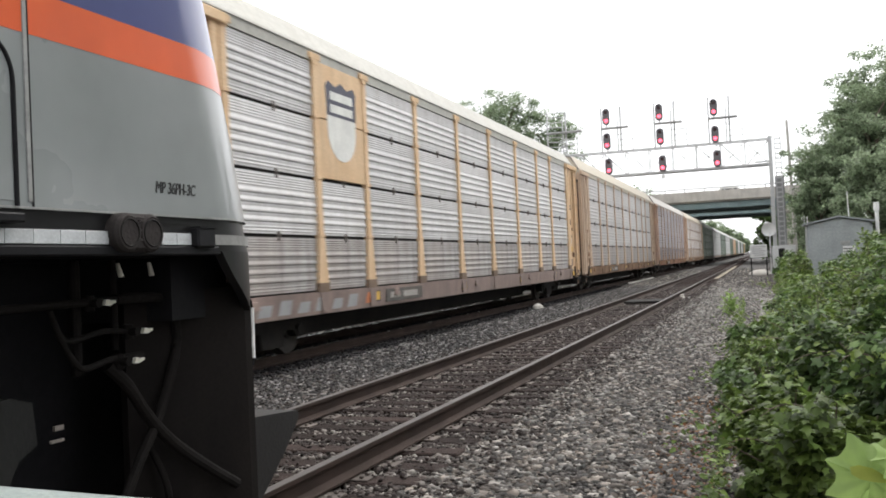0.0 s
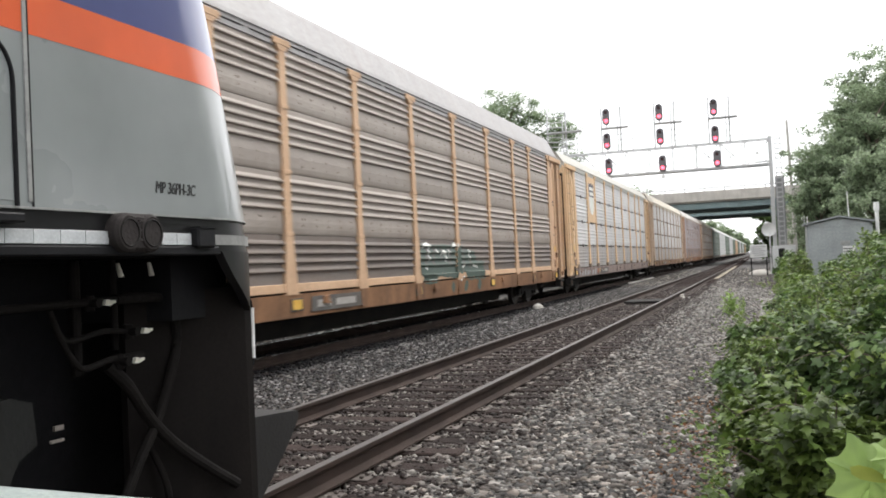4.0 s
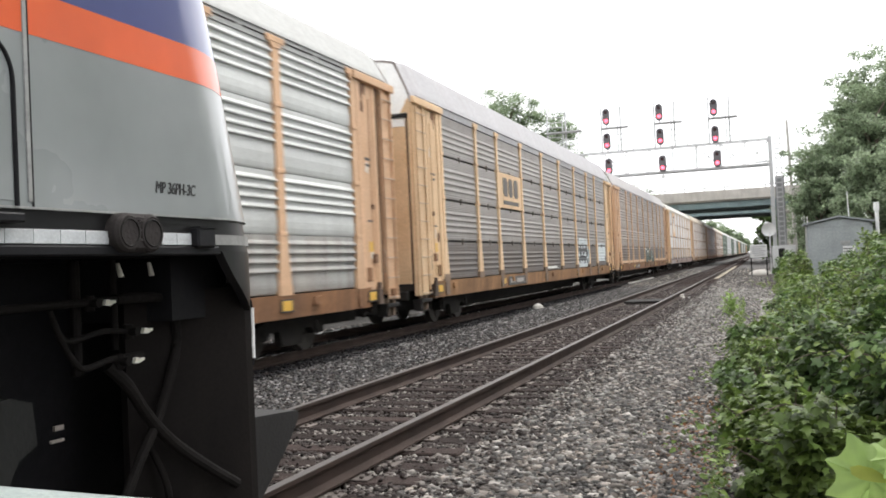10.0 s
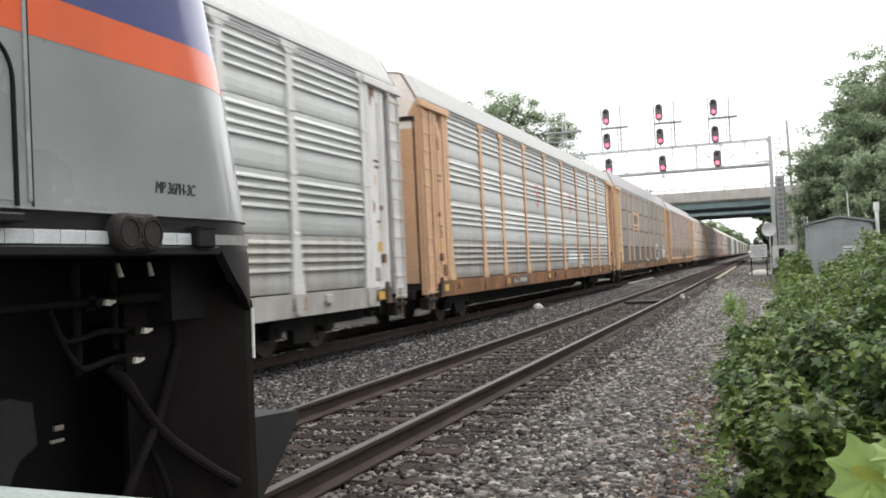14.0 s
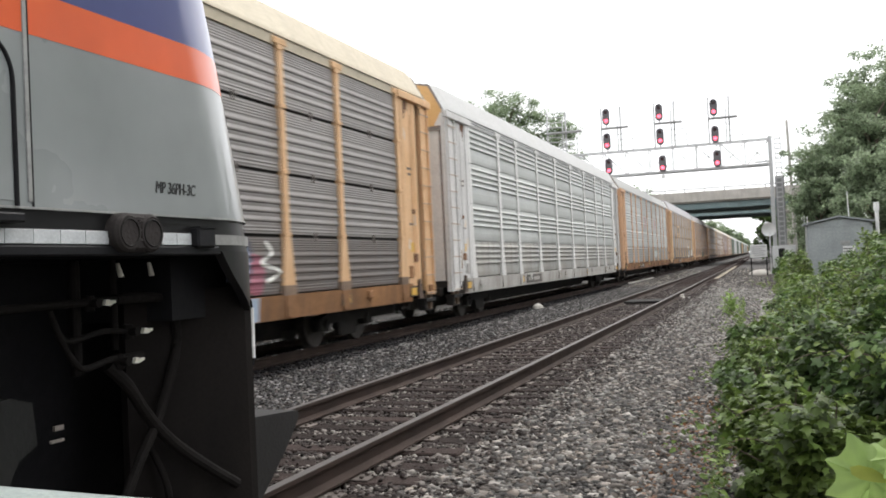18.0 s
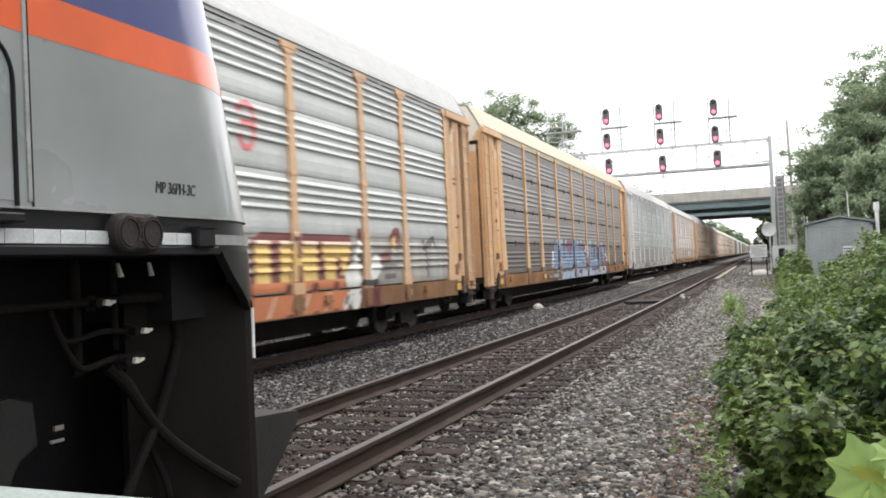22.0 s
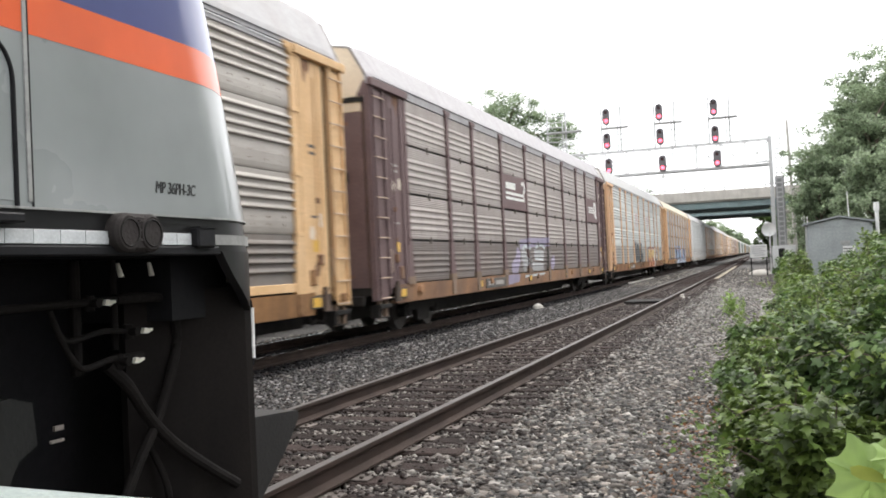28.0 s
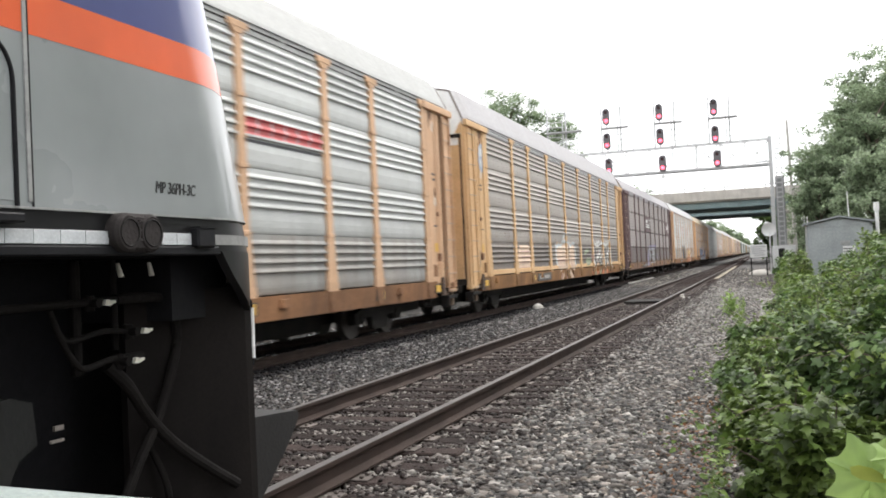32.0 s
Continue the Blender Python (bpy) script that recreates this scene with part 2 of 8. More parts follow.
def part(name, mesh, material, parent=None, label="", at=None, smooth=False):
    """One mesh object, under a thing or a part."""
    data = mesh.data(name, material, smooth) if isinstance(mesh, Mesh) else mesh
    ob = new(name, data)
    if parent:
        ob.parent = parent
    if at is not None:
        ob.matrix_basis = at if isinstance(at, Matrix) else Matrix.Translation(at)
    if label:
        ob["label"] = label
    return ob


def thing(name, label, category, at=None, group="", kind=""):
    ob = new(name)
    ob.empty_display_size = 0.3
    if at is not None:
        ob.matrix_basis = at if isinstance(at, Matrix) else Matrix.Translation(at)
    return tagged(ob, label, category, group, kind)


# ---------------------------------------------------------------- the line of the tracks
NEAR_X, TRAIN_X = -3.735, -8.75     # track centres beside the camera
BEND, BEND_END = 0.000097, 45.0


def bend(y):
    """How far the tracks have drawn to the left at y."""
    if y <= 0:
        return 0.0
    if y < BEND_END:
        return BEND * y * y
    return BEND * BEND_END ** 2 + 2 * BEND * BEND_END * (y - BEND_END)


def slope(y):
    return 2 * BEND * min(max(y, 0.0), BEND_END)


def track_point(x, y, z=0.0):
    return Vector((x - bend(y), y, z))


def track_side(y):
    return Vector((1, slope(y), 0)).normalized()


def ways(y0, y1, step):
    ys = list(np.arange(y0, y1, step)) + [y1]
    return ys

# ---------------------------------------------------------------- ground and tracks


def ground_height(x, y):
    u = x + bend(y)                    # across the tracks
    z = -0.24
    if u > -1.6:
        z = -0.24 - 0.10 * min(1, (u + 1.6) / 1.2)
    if u > 0.2:
        z += 0.28 * min(u - 0.2, 4.0)
    if u < -11:
        z = -0.24 - 0.25 * min(1.0, (-11 - u) / 2)
    return z


def make_ground():
    xs = [-3000, -600, -150, -60, -30, -20, -16, -13, -11.5] + list(np.arange(-10.5, 5, 0.5)) + [6, 8, 12, 20, 40, 100, 400, 3000]
    ys = [-3000, -400, -80, -30, -10] + list(np.arange(-5, 60, 1.0)) + list(np.arange(60, 200, 5)) + [220, 260, 320, 400, 600, 1000, 4000]
    m = Mesh()
    for y in ys:
        for x in xs:
            far = abs(x) < 50 and -100 < y < 700
            px = x - (bend(y) if far else 0)
            m.v.append((px, y, ground_height(px, y) + (0.02 * noise.noise(Vector((px * 0.9, y * 0.9, 0))) if far else 0)))
    n = len(xs)
    m.f = [(j * n + i, j * n + i + 1, (j + 1) * n + i + 1, (j + 1) * n + i) for j in range(len(ys) - 1) for i in range(n - 1)]
    ob = part("ground", m, M_GROUND, smooth=True)
    tagged(ob, "grey crushed stone ballast and earth along the railway", "ground", kind="structure")


RAIL_HALF = [(0.037, 0.0), (0.037, -0.03), (0.011, -0.045), (0.009, -0.13), (0.072, -0.155), (0.072, -0.17)]
RAIL_PROFILE = RAIL_HALF + [(-a, b) for a, b in reversed(RAIL_HALF)]


def make_track(centre, z, y0, y1, name, label, tie_to, detail):
    t = thing(name, label, "railway track", kind="structure")
    ys = ways(y0, y1, 5.0)
    for side in (-0.755, 0.755):
        m = Mesh().sweep(RAIL_PROFILE, [(track_point(centre + side, y, z), track_side(y)) for y in ys])
        rail = part("rail", m, M_RAIL, t, "rust-brown steel rail")
        top = Mesh().sweep([(-0.031, 0.0035), (-0.034, 0.001), (0.034, 0.001), (0.031, 0.0035)],
                           [(track_point(centre + side, y, z), track_side(y)) for y in ys])
        part("running_surface", top, M_RAILTOP if detail else M_POLISHED, rail, "bare worn steel top of the rail")
    tie = Mesh().box(-1.3, 1.3, -0.115, 0.115, -0.18, 0.0, 0.012).data("sleeper", M_TIE)
    plate = Mesh().box(-0.17, 0.17, -0.095, 0.095, 0.0, 0.016, 0.005)
    for sx in (-0.11, 0.11):
        for sy in (-0.05, 0.05):
            plate.box(sx - 0.014, sx + 0.014, sy - 0.014, sy + 0.014, 0.014, 0.035, 0.004)
    plate = plate.data("tie_plate", M_PLATE)
    rest = Mesh()
    rnd = random.Random(int(-centre * 100))
    y = y0
    while y < y1:
        p = track_point(centre, y, z - 0.187)
        if detail and 1.0 < y < tie_to:
            rz = math.atan(slope(y)) * 1 + radians(rnd.uniform(-1.2, 1.2))
            o = part("sleeper", tie, None, t, at=Matrix.Translation(p + Vector((rnd.uniform(-0.05, 0.05), 0, rnd.uniform(-0.012, 0.004)))) @ Matrix.Rotation(rz, 4, "Z"))
            for side in (-0.755, 0.755):
                part("tie_plate", plate, None, o, at=(side, 0, 0))
        else:
            rest.box(p.x - 1.3, p.x + 1.3, y - 0.115, y + 0.115, p.z - 0.18, p.z + rnd.uniform(-0.01, 0.004))
        y += 0.5
    o = part("sleepers", rest, M_TIE, t)
    tagged(o, kind="stuff")


make_ground()
make_track(NEAR_X, 0.0, -25, 900, "near_track", "rusty railway track on dark timber sleepers in ballast", 48, True)
make_track(TRAIN_X, -0.05, -60, 900, "train_track", "railway track beneath the freight train", 0, False)


def stones(name, label, material, count, seed, region, size, lift=0.012):
    """Loose broken stones: jittered blocks, turned at random, in one mesh."""
    g = np.random.default_rng(seed)
    xy = region(g, count)
    count = len(xy)
    cube = np.array([(x, y, z) for x in (-1, 1) for y in (-1, 1) for z in (-1, 1)], float)
    quads = np.array([(0, 1, 3, 2), (4, 6, 7, 5), (0, 4, 5, 1), (2, 3, 7, 6), (0, 2, 6, 4), (1, 5, 7, 3)])
    v = cube[None] * (0.62 + 0.5 * g.random((count, 8, 3)))
    v *= (0.42 + 1.1 * g.random((count, 1, 3)))
    q = g.normal(size=(count, 4))
    q /= np.linalg.norm(q, axis=1)[:, None]
    w, x, y, z = q.T
    r = np.stack([np.stack([1 - 2 * (y * y + z * z), 2 * (x * y - z * w), 2 * (x * z + y * w)], -1),
                  np.stack([2 * (x * y + z * w), 1 - 2 * (x * x + z * z), 2 * (y * z - x * w)], -1),
                  np.stack([2 * (x * z - y * w), 2 * (y * z + x * w), 1 - 2 * (x * x + y * y)], -1)], 1)
    v = np.einsum("nij,nkj->nki", r, v)
    v[:, :, 2] *= 0.6
    v *= (size * (0.45 + 0.75 * g.random(count)) * 0.5)[:, None, None]
    hz = np.array([ground_height(a, b) for a, b in xy]) + lift
    v += np.stack([xy[:, 0], xy[:, 1], hz], -1)[:, None, :]
    me = bpy.data.meshes.new(name)
    me.vertices.add(count * 8)
    me.vertices.foreach_set("co", v.reshape(-1))
    f = (quads[None] + (np.arange(count) * 8)[:, None, None]).reshape(-1)
    me.loops.add(len(f))
    me.loops.foreach_set("vertex_index", f)
    me.polygons.add(count * 6)
    me.polygons.foreach_set("loop_start", np.arange(0, len(f), 4))
    me.update(calc_edges=True)
    me.materials.append(material)
    ob = new(name, me)
    return tagged(ob, label, "ballast", kind="stuff")


def strip(x0, x1, y0, y1, power=1.6):
    def region(g, n):
        y = y0 + (y1 - y0) * g.random(n) ** power
        x = x0 + (x1 - x0) * g.random(n)
        keep = np.ones(n, bool)
        return np.stack([x - np.array([bend(b) for b in y]), y], -1)[keep]
    return region


def between_sleepers(y0, y1):
    def region(g, n):
        y = y0 + (y1 - y0) * g.random(n) ** 1.4
        k = np.round((y + 25) / 0.5) * 0.5 - 25     # the nearest sleeper
        off = y - k
        y = np.where(np.abs(off) < 0.15, k + np.sign(off) * (0.13 + 0.1 * g.random(n)), y)
        x = NEAR_X - 1.25 + 2.5 * g.random(n)
        return np.stack([x - np.array([bend(b) for b in y]), y], -1)
    return region


stones("ballast_stones", "loose grey crushed stone beside the tracks", M_STONE, 98000, 3, strip(-2.55, 0.6, 3.6, 42), 0.056)
stones("ballast_stones", "loose darker grey crushed stone between the two tracks", M_STONE_MID, 36000, 4, strip(-7.15, -5.05, 6.5, 48), 0.05)
stones("track_stones", "brown dirty stones over the sleeper ends", M_STONE_DARK, 4200, 14, strip(-2.75, -1.95, 3.6, 42), 0.042, 0.032)
stones("track_stones", "brown dirty stones over the far sleeper ends", M_STONE_DARK, 3600, 15, strip(-5.5, -4.85, 5, 42), 0.045, 0.02)
stones("ballast_stones", "loose grey crushed stone at the foot of the barrier", M_STONE, 7000, 16, strip(-2.42, 0.6, -3.0, 3.6, 1.0), 0.055)
stones("pale_gravel", "patch of pale dusty gravel beside the shrubs", M_PALESTONE, 7000, 12, strip(-0.25, 0.75, 21.5, 33, 1.0), 0.05, 0.03)
# lighter stones put in to pale the farther ballast as haze would
stones("pale_gravel", "pale stones strewn over the farther ballast in place of haze", M_PALESTONE, 4200, 21, strip(-2.4, 0.6, 14, 44, 0.8), 0.05, 0.028)
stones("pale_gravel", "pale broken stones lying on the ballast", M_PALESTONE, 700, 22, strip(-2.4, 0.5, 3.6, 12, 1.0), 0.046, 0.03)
stones("ballast_stones", "crushed stone far along the tracks", M_STONE, 16000, 23, strip(-2.55, 0.6, 42, 90, 1.3), 0.1)
stones("ballast_stones", "crushed stone far along between the tracks", M_STONE, 9000, 24, strip(-7.15, -5.05, 48, 90, 1.3), 0.1)
stones("track_stones", "dark oily stones under the freight train, shade put into their colour", M_STONE_UNDER, 17000, 6, strip(-10.2, -7.1, 6.5, 50), 0.056)
stones("track_stones", "dark stones lying between the sleepers", M_STONE_DARK, 30000, 5, between_sleepers(4, 45), 0.042, 0.034)
stones("track_stones", "stones scattered over the sleepers", M_STONE_DARK, 2600, 8, strip(NEAR_X - 1.3, NEAR_X + 1.3, 4, 40), 0.03, 0.062)
stones("ballast_stones", "pale crushed stone beyond the freight train", M_STONE, 7000, 9, strip(-13.0, -10.2, 10, 60), 0.06)

# ---------------------------------------------------------------- freight cars
CAR = 28.666
POSTS = [-11.9, -9.08, -7.05, -4.3, -1.42, 1.42, 4.3, 7.05, 9.08, 11.9]
ROWS = [1.06, 2.0, 3.0, 4.06, 5.06]
FACE, SKIN, DECK, EAVE = 1.55, 1.492, 1.06, 5.06
END = CAR / 2 - 0.575


def rib_profile(style, z0, z1):
    """(z, how far out) up a panel: fine and rolled ribs, or four bold ones above a flat."""
    out = [(z0, 0.0)]
    h = (z1 - z0)
    if style == "even":
        # two fine lines, four rolled ribs, then a band of fine lines
        for a in (0.03, 0.085):
            out += [(z0 + a * h, 0.0), (z0 + (a + 0.022) * h, 0.007), (z0 + (a + 0.05) * h, 0.0)]
        for i in range(4):
            a = z0 + (0.145 + 0.152 * i) * h
            out += [(a, 0.001), (a + 0.02 * h, 0.003), (a + 0.04 * h, 0.0), (a + 0.06 * h, 0.018), (a + 0.085 * h, 0.02), (a + 0.14 * h, 0.0)]
        for i in range(5):
            a = z0 + (0.765 + 0.044 * i) * h
            out += [(a, 0.0), (a + 0.018 * h, 0.007), (a + 0.04 * h, 0.0)]
    else:
        n, p = 4, 0.146
        start = z1 - n * p - 0.06
        out += [(z0 + 0.03, 0.01), (z0 + 0.1, 0.018), (start - 0.14, 0.018), (start - 0.04, 0.006)]
        for i in range(n):
            a = start + i * p
            out += [(a, 0.0), (a + 0.035, 0.0), (a + 0.052, 0.043), (a + 0.072, 0.045), (a + 0.125, 0.004)]
    out.append((z1, 0.0))
    return out


GAP = {"even": (0.010, 0.046), "bold": (0.004, 0.006)}


def skin_at(style, z):
    for a, b in zip(ROWS, ROWS[1:]):
        if a <= z <= b:
            pr = rib_profile(style, a + GAP[style][0], b - GAP[style][1])
            for (za, da), (zb, db) in zip(pr, pr[1:]):
                if za <= z <= zb:
                    return SKIN + da + (db - da) * (z - za) / max(1e-6, zb - za)
    return SKIN


def stroke(m, style, a0, b0, z0, a1, b1, z1, lift=0.006):
    """A slanted bar of paint on the ribs, from (a0..b0) at z0 to (a1..b1) at z1."""
    zs = {z0, z1}
    for a, b in zip(ROWS, ROWS[1:]):
        for z, _ in rib_profile(style, a + GAP[style][0], b - GAP[style][1]):
            if z0 < z < z1:
                zs.add(z)
    zs = sorted(zs)
    vs = []
    for z in zs:
        t = (z - z0) / (z1 - z0)
        x = skin_at(style, z) + lift if z > DECK - 0.02 else FACE - 0.03 * (1.04 - z) / 0.38 + lift
        vs += [(x, a0 + (a1 - a0) * t, z), (x, b0 + (b1 - b0) * t, z)]
    m.add(vs, [(2 * i, 2 * i + 1, 2 * i + 3, 2 * i + 2) for i in range(len(zs) - 1)])


def bay_panel(style, width, z0, z1):
    pr = rib_profile(style, z0, z1)
    m = Mesh()
    vs = [(SKIN + d, y, z) for z, d in pr for y in (-width / 2, width / 2)]
    n = len(pr)
    m.add(vs, [(2 * i, 2 * i + 1, 2 * i + 3, 2 * i + 2) for i in range(n - 1)])
    back = [(SKIN - 0.03, y, z) for z in (z0, z1) for y in (-width / 2, width / 2)]
    k = len(m.v)
    m.v += back
    m.f += [(k, k + 1, k + 3, k + 2), (0, 1, k + 1, k), (2 * n - 2, 2 * n - 1, k + 3, k + 2)]
    m.f += [tuple([2 * i for i in range(n)] + [k + 2, k]), tuple([2 * i + 1 for i in range(n)] + [k + 3, k + 1])]
    return m


def panel_mesh(style, width, z0, z1, material, cache={}):
    key = (style, round(width, 3), round(z0, 3), round(z1, 3), material.name)
    if key not in cache:
        cache[key] = bay_panel(style, width, z0, z1).data("side_panel", material)
    return cache[key]


ROOF = [(-1.53, 5.2), (-1.5, 5.27), (-1.22, 5.68), (-1.19, 5.7), (-0.9, 5.74), (0, 5.77), (0.9, 5.74), (1.19, 5.7), (1.22, 5.68), (1.5, 5.27), (1.53, 5.2)]


def rung_mesh(cache={}):
    if "r" not in cache:
        cache["r"] = Mesh().tube([(FACE + 0.035, -0.27, 0), (FACE + 0.035, 0.27, 0)], 0.013, 6).data("rung", M_TRIMSTEEL)
    return cache["r"]


def latch_mesh(cache={}):
    if "l" not in cache:
        cache["l"] = Mesh().box(SKIN, SKIN + 0.035, -0.016, 0.016, -0.1, 0.05, 0.004).data("latch", M_LATCH)
    return cache["l"]


def wheelset(cache={}):
    if "w" not in cache:
        m = Mesh()
        for s in (-1, 1):
            m.disc((s * 0.70, 0, 0), (s, 0, 0), 0.45, 0.03, 28)
            m.disc((s * 0.73, 0, 0), (s, 0, 0), 0.42, 0.10, 28)
            m.disc((s * 0.83, 0, 0), (s, 0, 0), 0.16, 0.05, 12)
            for k in range(3):
                a = k * 2.094
                m.disc((s * 0.83, 0.27 * math.cos(a), 0.27 * math.sin(a)), (s, 0, 0), 0.035, 0.012, 8)
        m.tube([(-0.98, 0, 0), (0.98, 0, 0)], 0.075, 10)
        cache["w"] = m.data("wheelset", M_WHEEL)
    return cache["w"]


def truck_frame(cache={}):
    if "t" not in cache:
        m = Mesh()
        for s in (-1, 1):
            x0, x1 = s * 0.93, s * 1.07
            m.prism([(-1.15, 0.30), (-1.15, 0.52), (-0.85, 0.60), (-0.35, 0.66), (0.35, 0.66), (0.85, 0.60), (1.15, 0.52), (1.15, 0.30),
                     (0.78, 0.30), (0.70, 0.42), (0.42, 0.42), (0.34, 0.16), (-0.34, 0.16), (-0.42, 0.42), (-0.70, 0.42), (-0.78, 0.30)], 0, x0, x1)
            for k in (-0.18, 0, 0.18):
                m.tube([(s * 1.0, k, 0.2), (s * 1.0, k, 0.5)], 0.06, 8)
            for k in (-0.89, 0.89):
                m.disc((s * 1.05, k, 0.42), (s, 0, 0), 0.1, 0.05, 12)
        m.box(-1.0, 1.0, -0.2, 0.2, 0.42, 0.62, 0.03)
        cache["t"] = m.data("truck_frame", M_DARK)
    return cache["t"]


WHEELS = []
M_RECESS = mat("stained_recess", (0.055, 0.04, 0.032), (0.12, 0.075, 0.05), 1.5, 0.85, bump=0.3, grain=20)
M_LATCH = mat("latch_steel", (0.17, 0.15, 0.135), (0.24, 0.21, 0.19), 4, 0.7, bump=0.2)
M_SCUFF = mat("scuffed_pale_paint", (0.6, 0.52, 0.42), (0.68, 0.6, 0.5), 6, 0.8, bump=0.2, grain=30)
M_FOOT = mat("grimy_post_foot", (0.13, 0.088, 0.064), (0.21, 0.145, 0.1), 3, 0.8, bump=0.3, grain=25, vary=0.2)
M_FRAMEBLACK = mat("plate_frame_black", (0.05, 0.04, 0.03), (0.08, 0.065, 0.05), 4, 0.7, bump=0.1)
M_TRIMSTEEL = mat("worn_rung_steel", (0.42, 0.31, 0.22), (0.5, 0.39, 0.29), 6, 0.6, 0.2, bump=0.1)
M_AMBER = mat("amber_reflector", (0.6, 0.34, 0.04), (0.66, 0.4, 0.07), 5, 0.5, bump=0.1)
M_STENCIL = mat("stencil_black", (0.06, 0.055, 0.05), (0.11, 0.1, 0.09), 2, 0.75, bump=0.2, streak=0.4, dirt=(0.2, 0.14, 0.1))
M_STENCILBAR = mat("stencil_white", (0.28, 0.26, 0.235), (0.38, 0.36, 0.33), 9, 0.8, bump=0.1)


def car_palette(key, post, post_b, panel, panel_b, roof, roof_b, dirt, metal=0.15):
    # bottom-row panel colour: rust stain plus the shade low on the side
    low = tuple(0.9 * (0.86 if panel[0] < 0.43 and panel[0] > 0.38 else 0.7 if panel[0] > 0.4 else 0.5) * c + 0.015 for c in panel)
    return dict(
        low=mat(key + "_stained_shaded_panel", low, (low[0] * 1.12, low[1] * 1.02, low[2] * 0.95), 0.6, 0.66, 0.05, bump=0.2, grain=25, streak=0.5, dirt=(0.13, 0.095, 0.075), vary=0.12),
        post=mat(key + "_post_paint", post, post_b, 1.5, 0.65, bump=0.12, grain=25, streak=0.2, dirt=dirt, vary=0.06, spec=0.28),
        panel=mat(key + "_panel_steel", panel, panel_b, 0.6, 0.56, metal, bump=0.12, grain=25, streak=0.22, dirt=dirt, vary=0.1),
        sill=mat(key + "_sill_paint", (post[0] * 0.52, post[1] * 0.43, post[2] * 0.37), (post[0] * 0.3 + 0.015, post[1] * 0.25 + 0.012, post[2] * 0.22 + 0.01), 1.1, 0.75, bump=0.3, grain=14, streak=0.75, dirt=(0.13, 0.08, 0.055), spec=0.15),
        roof=mat(key + "_roof_paint", roof, roof_b, 0.7, 0.6, 0.0, bump=0.12, grain=12, streak=0.2, dirt=dirt))


YELLOW, YELLOW_B = (0.65, 0.44, 0.255), (0.73, 0.53, 0.335)
TAN, TAN_B = (0.57, 0.365, 0.225), (0.64, 0.43, 0.275)
GRIME = (0.22, 0.17, 0.13)


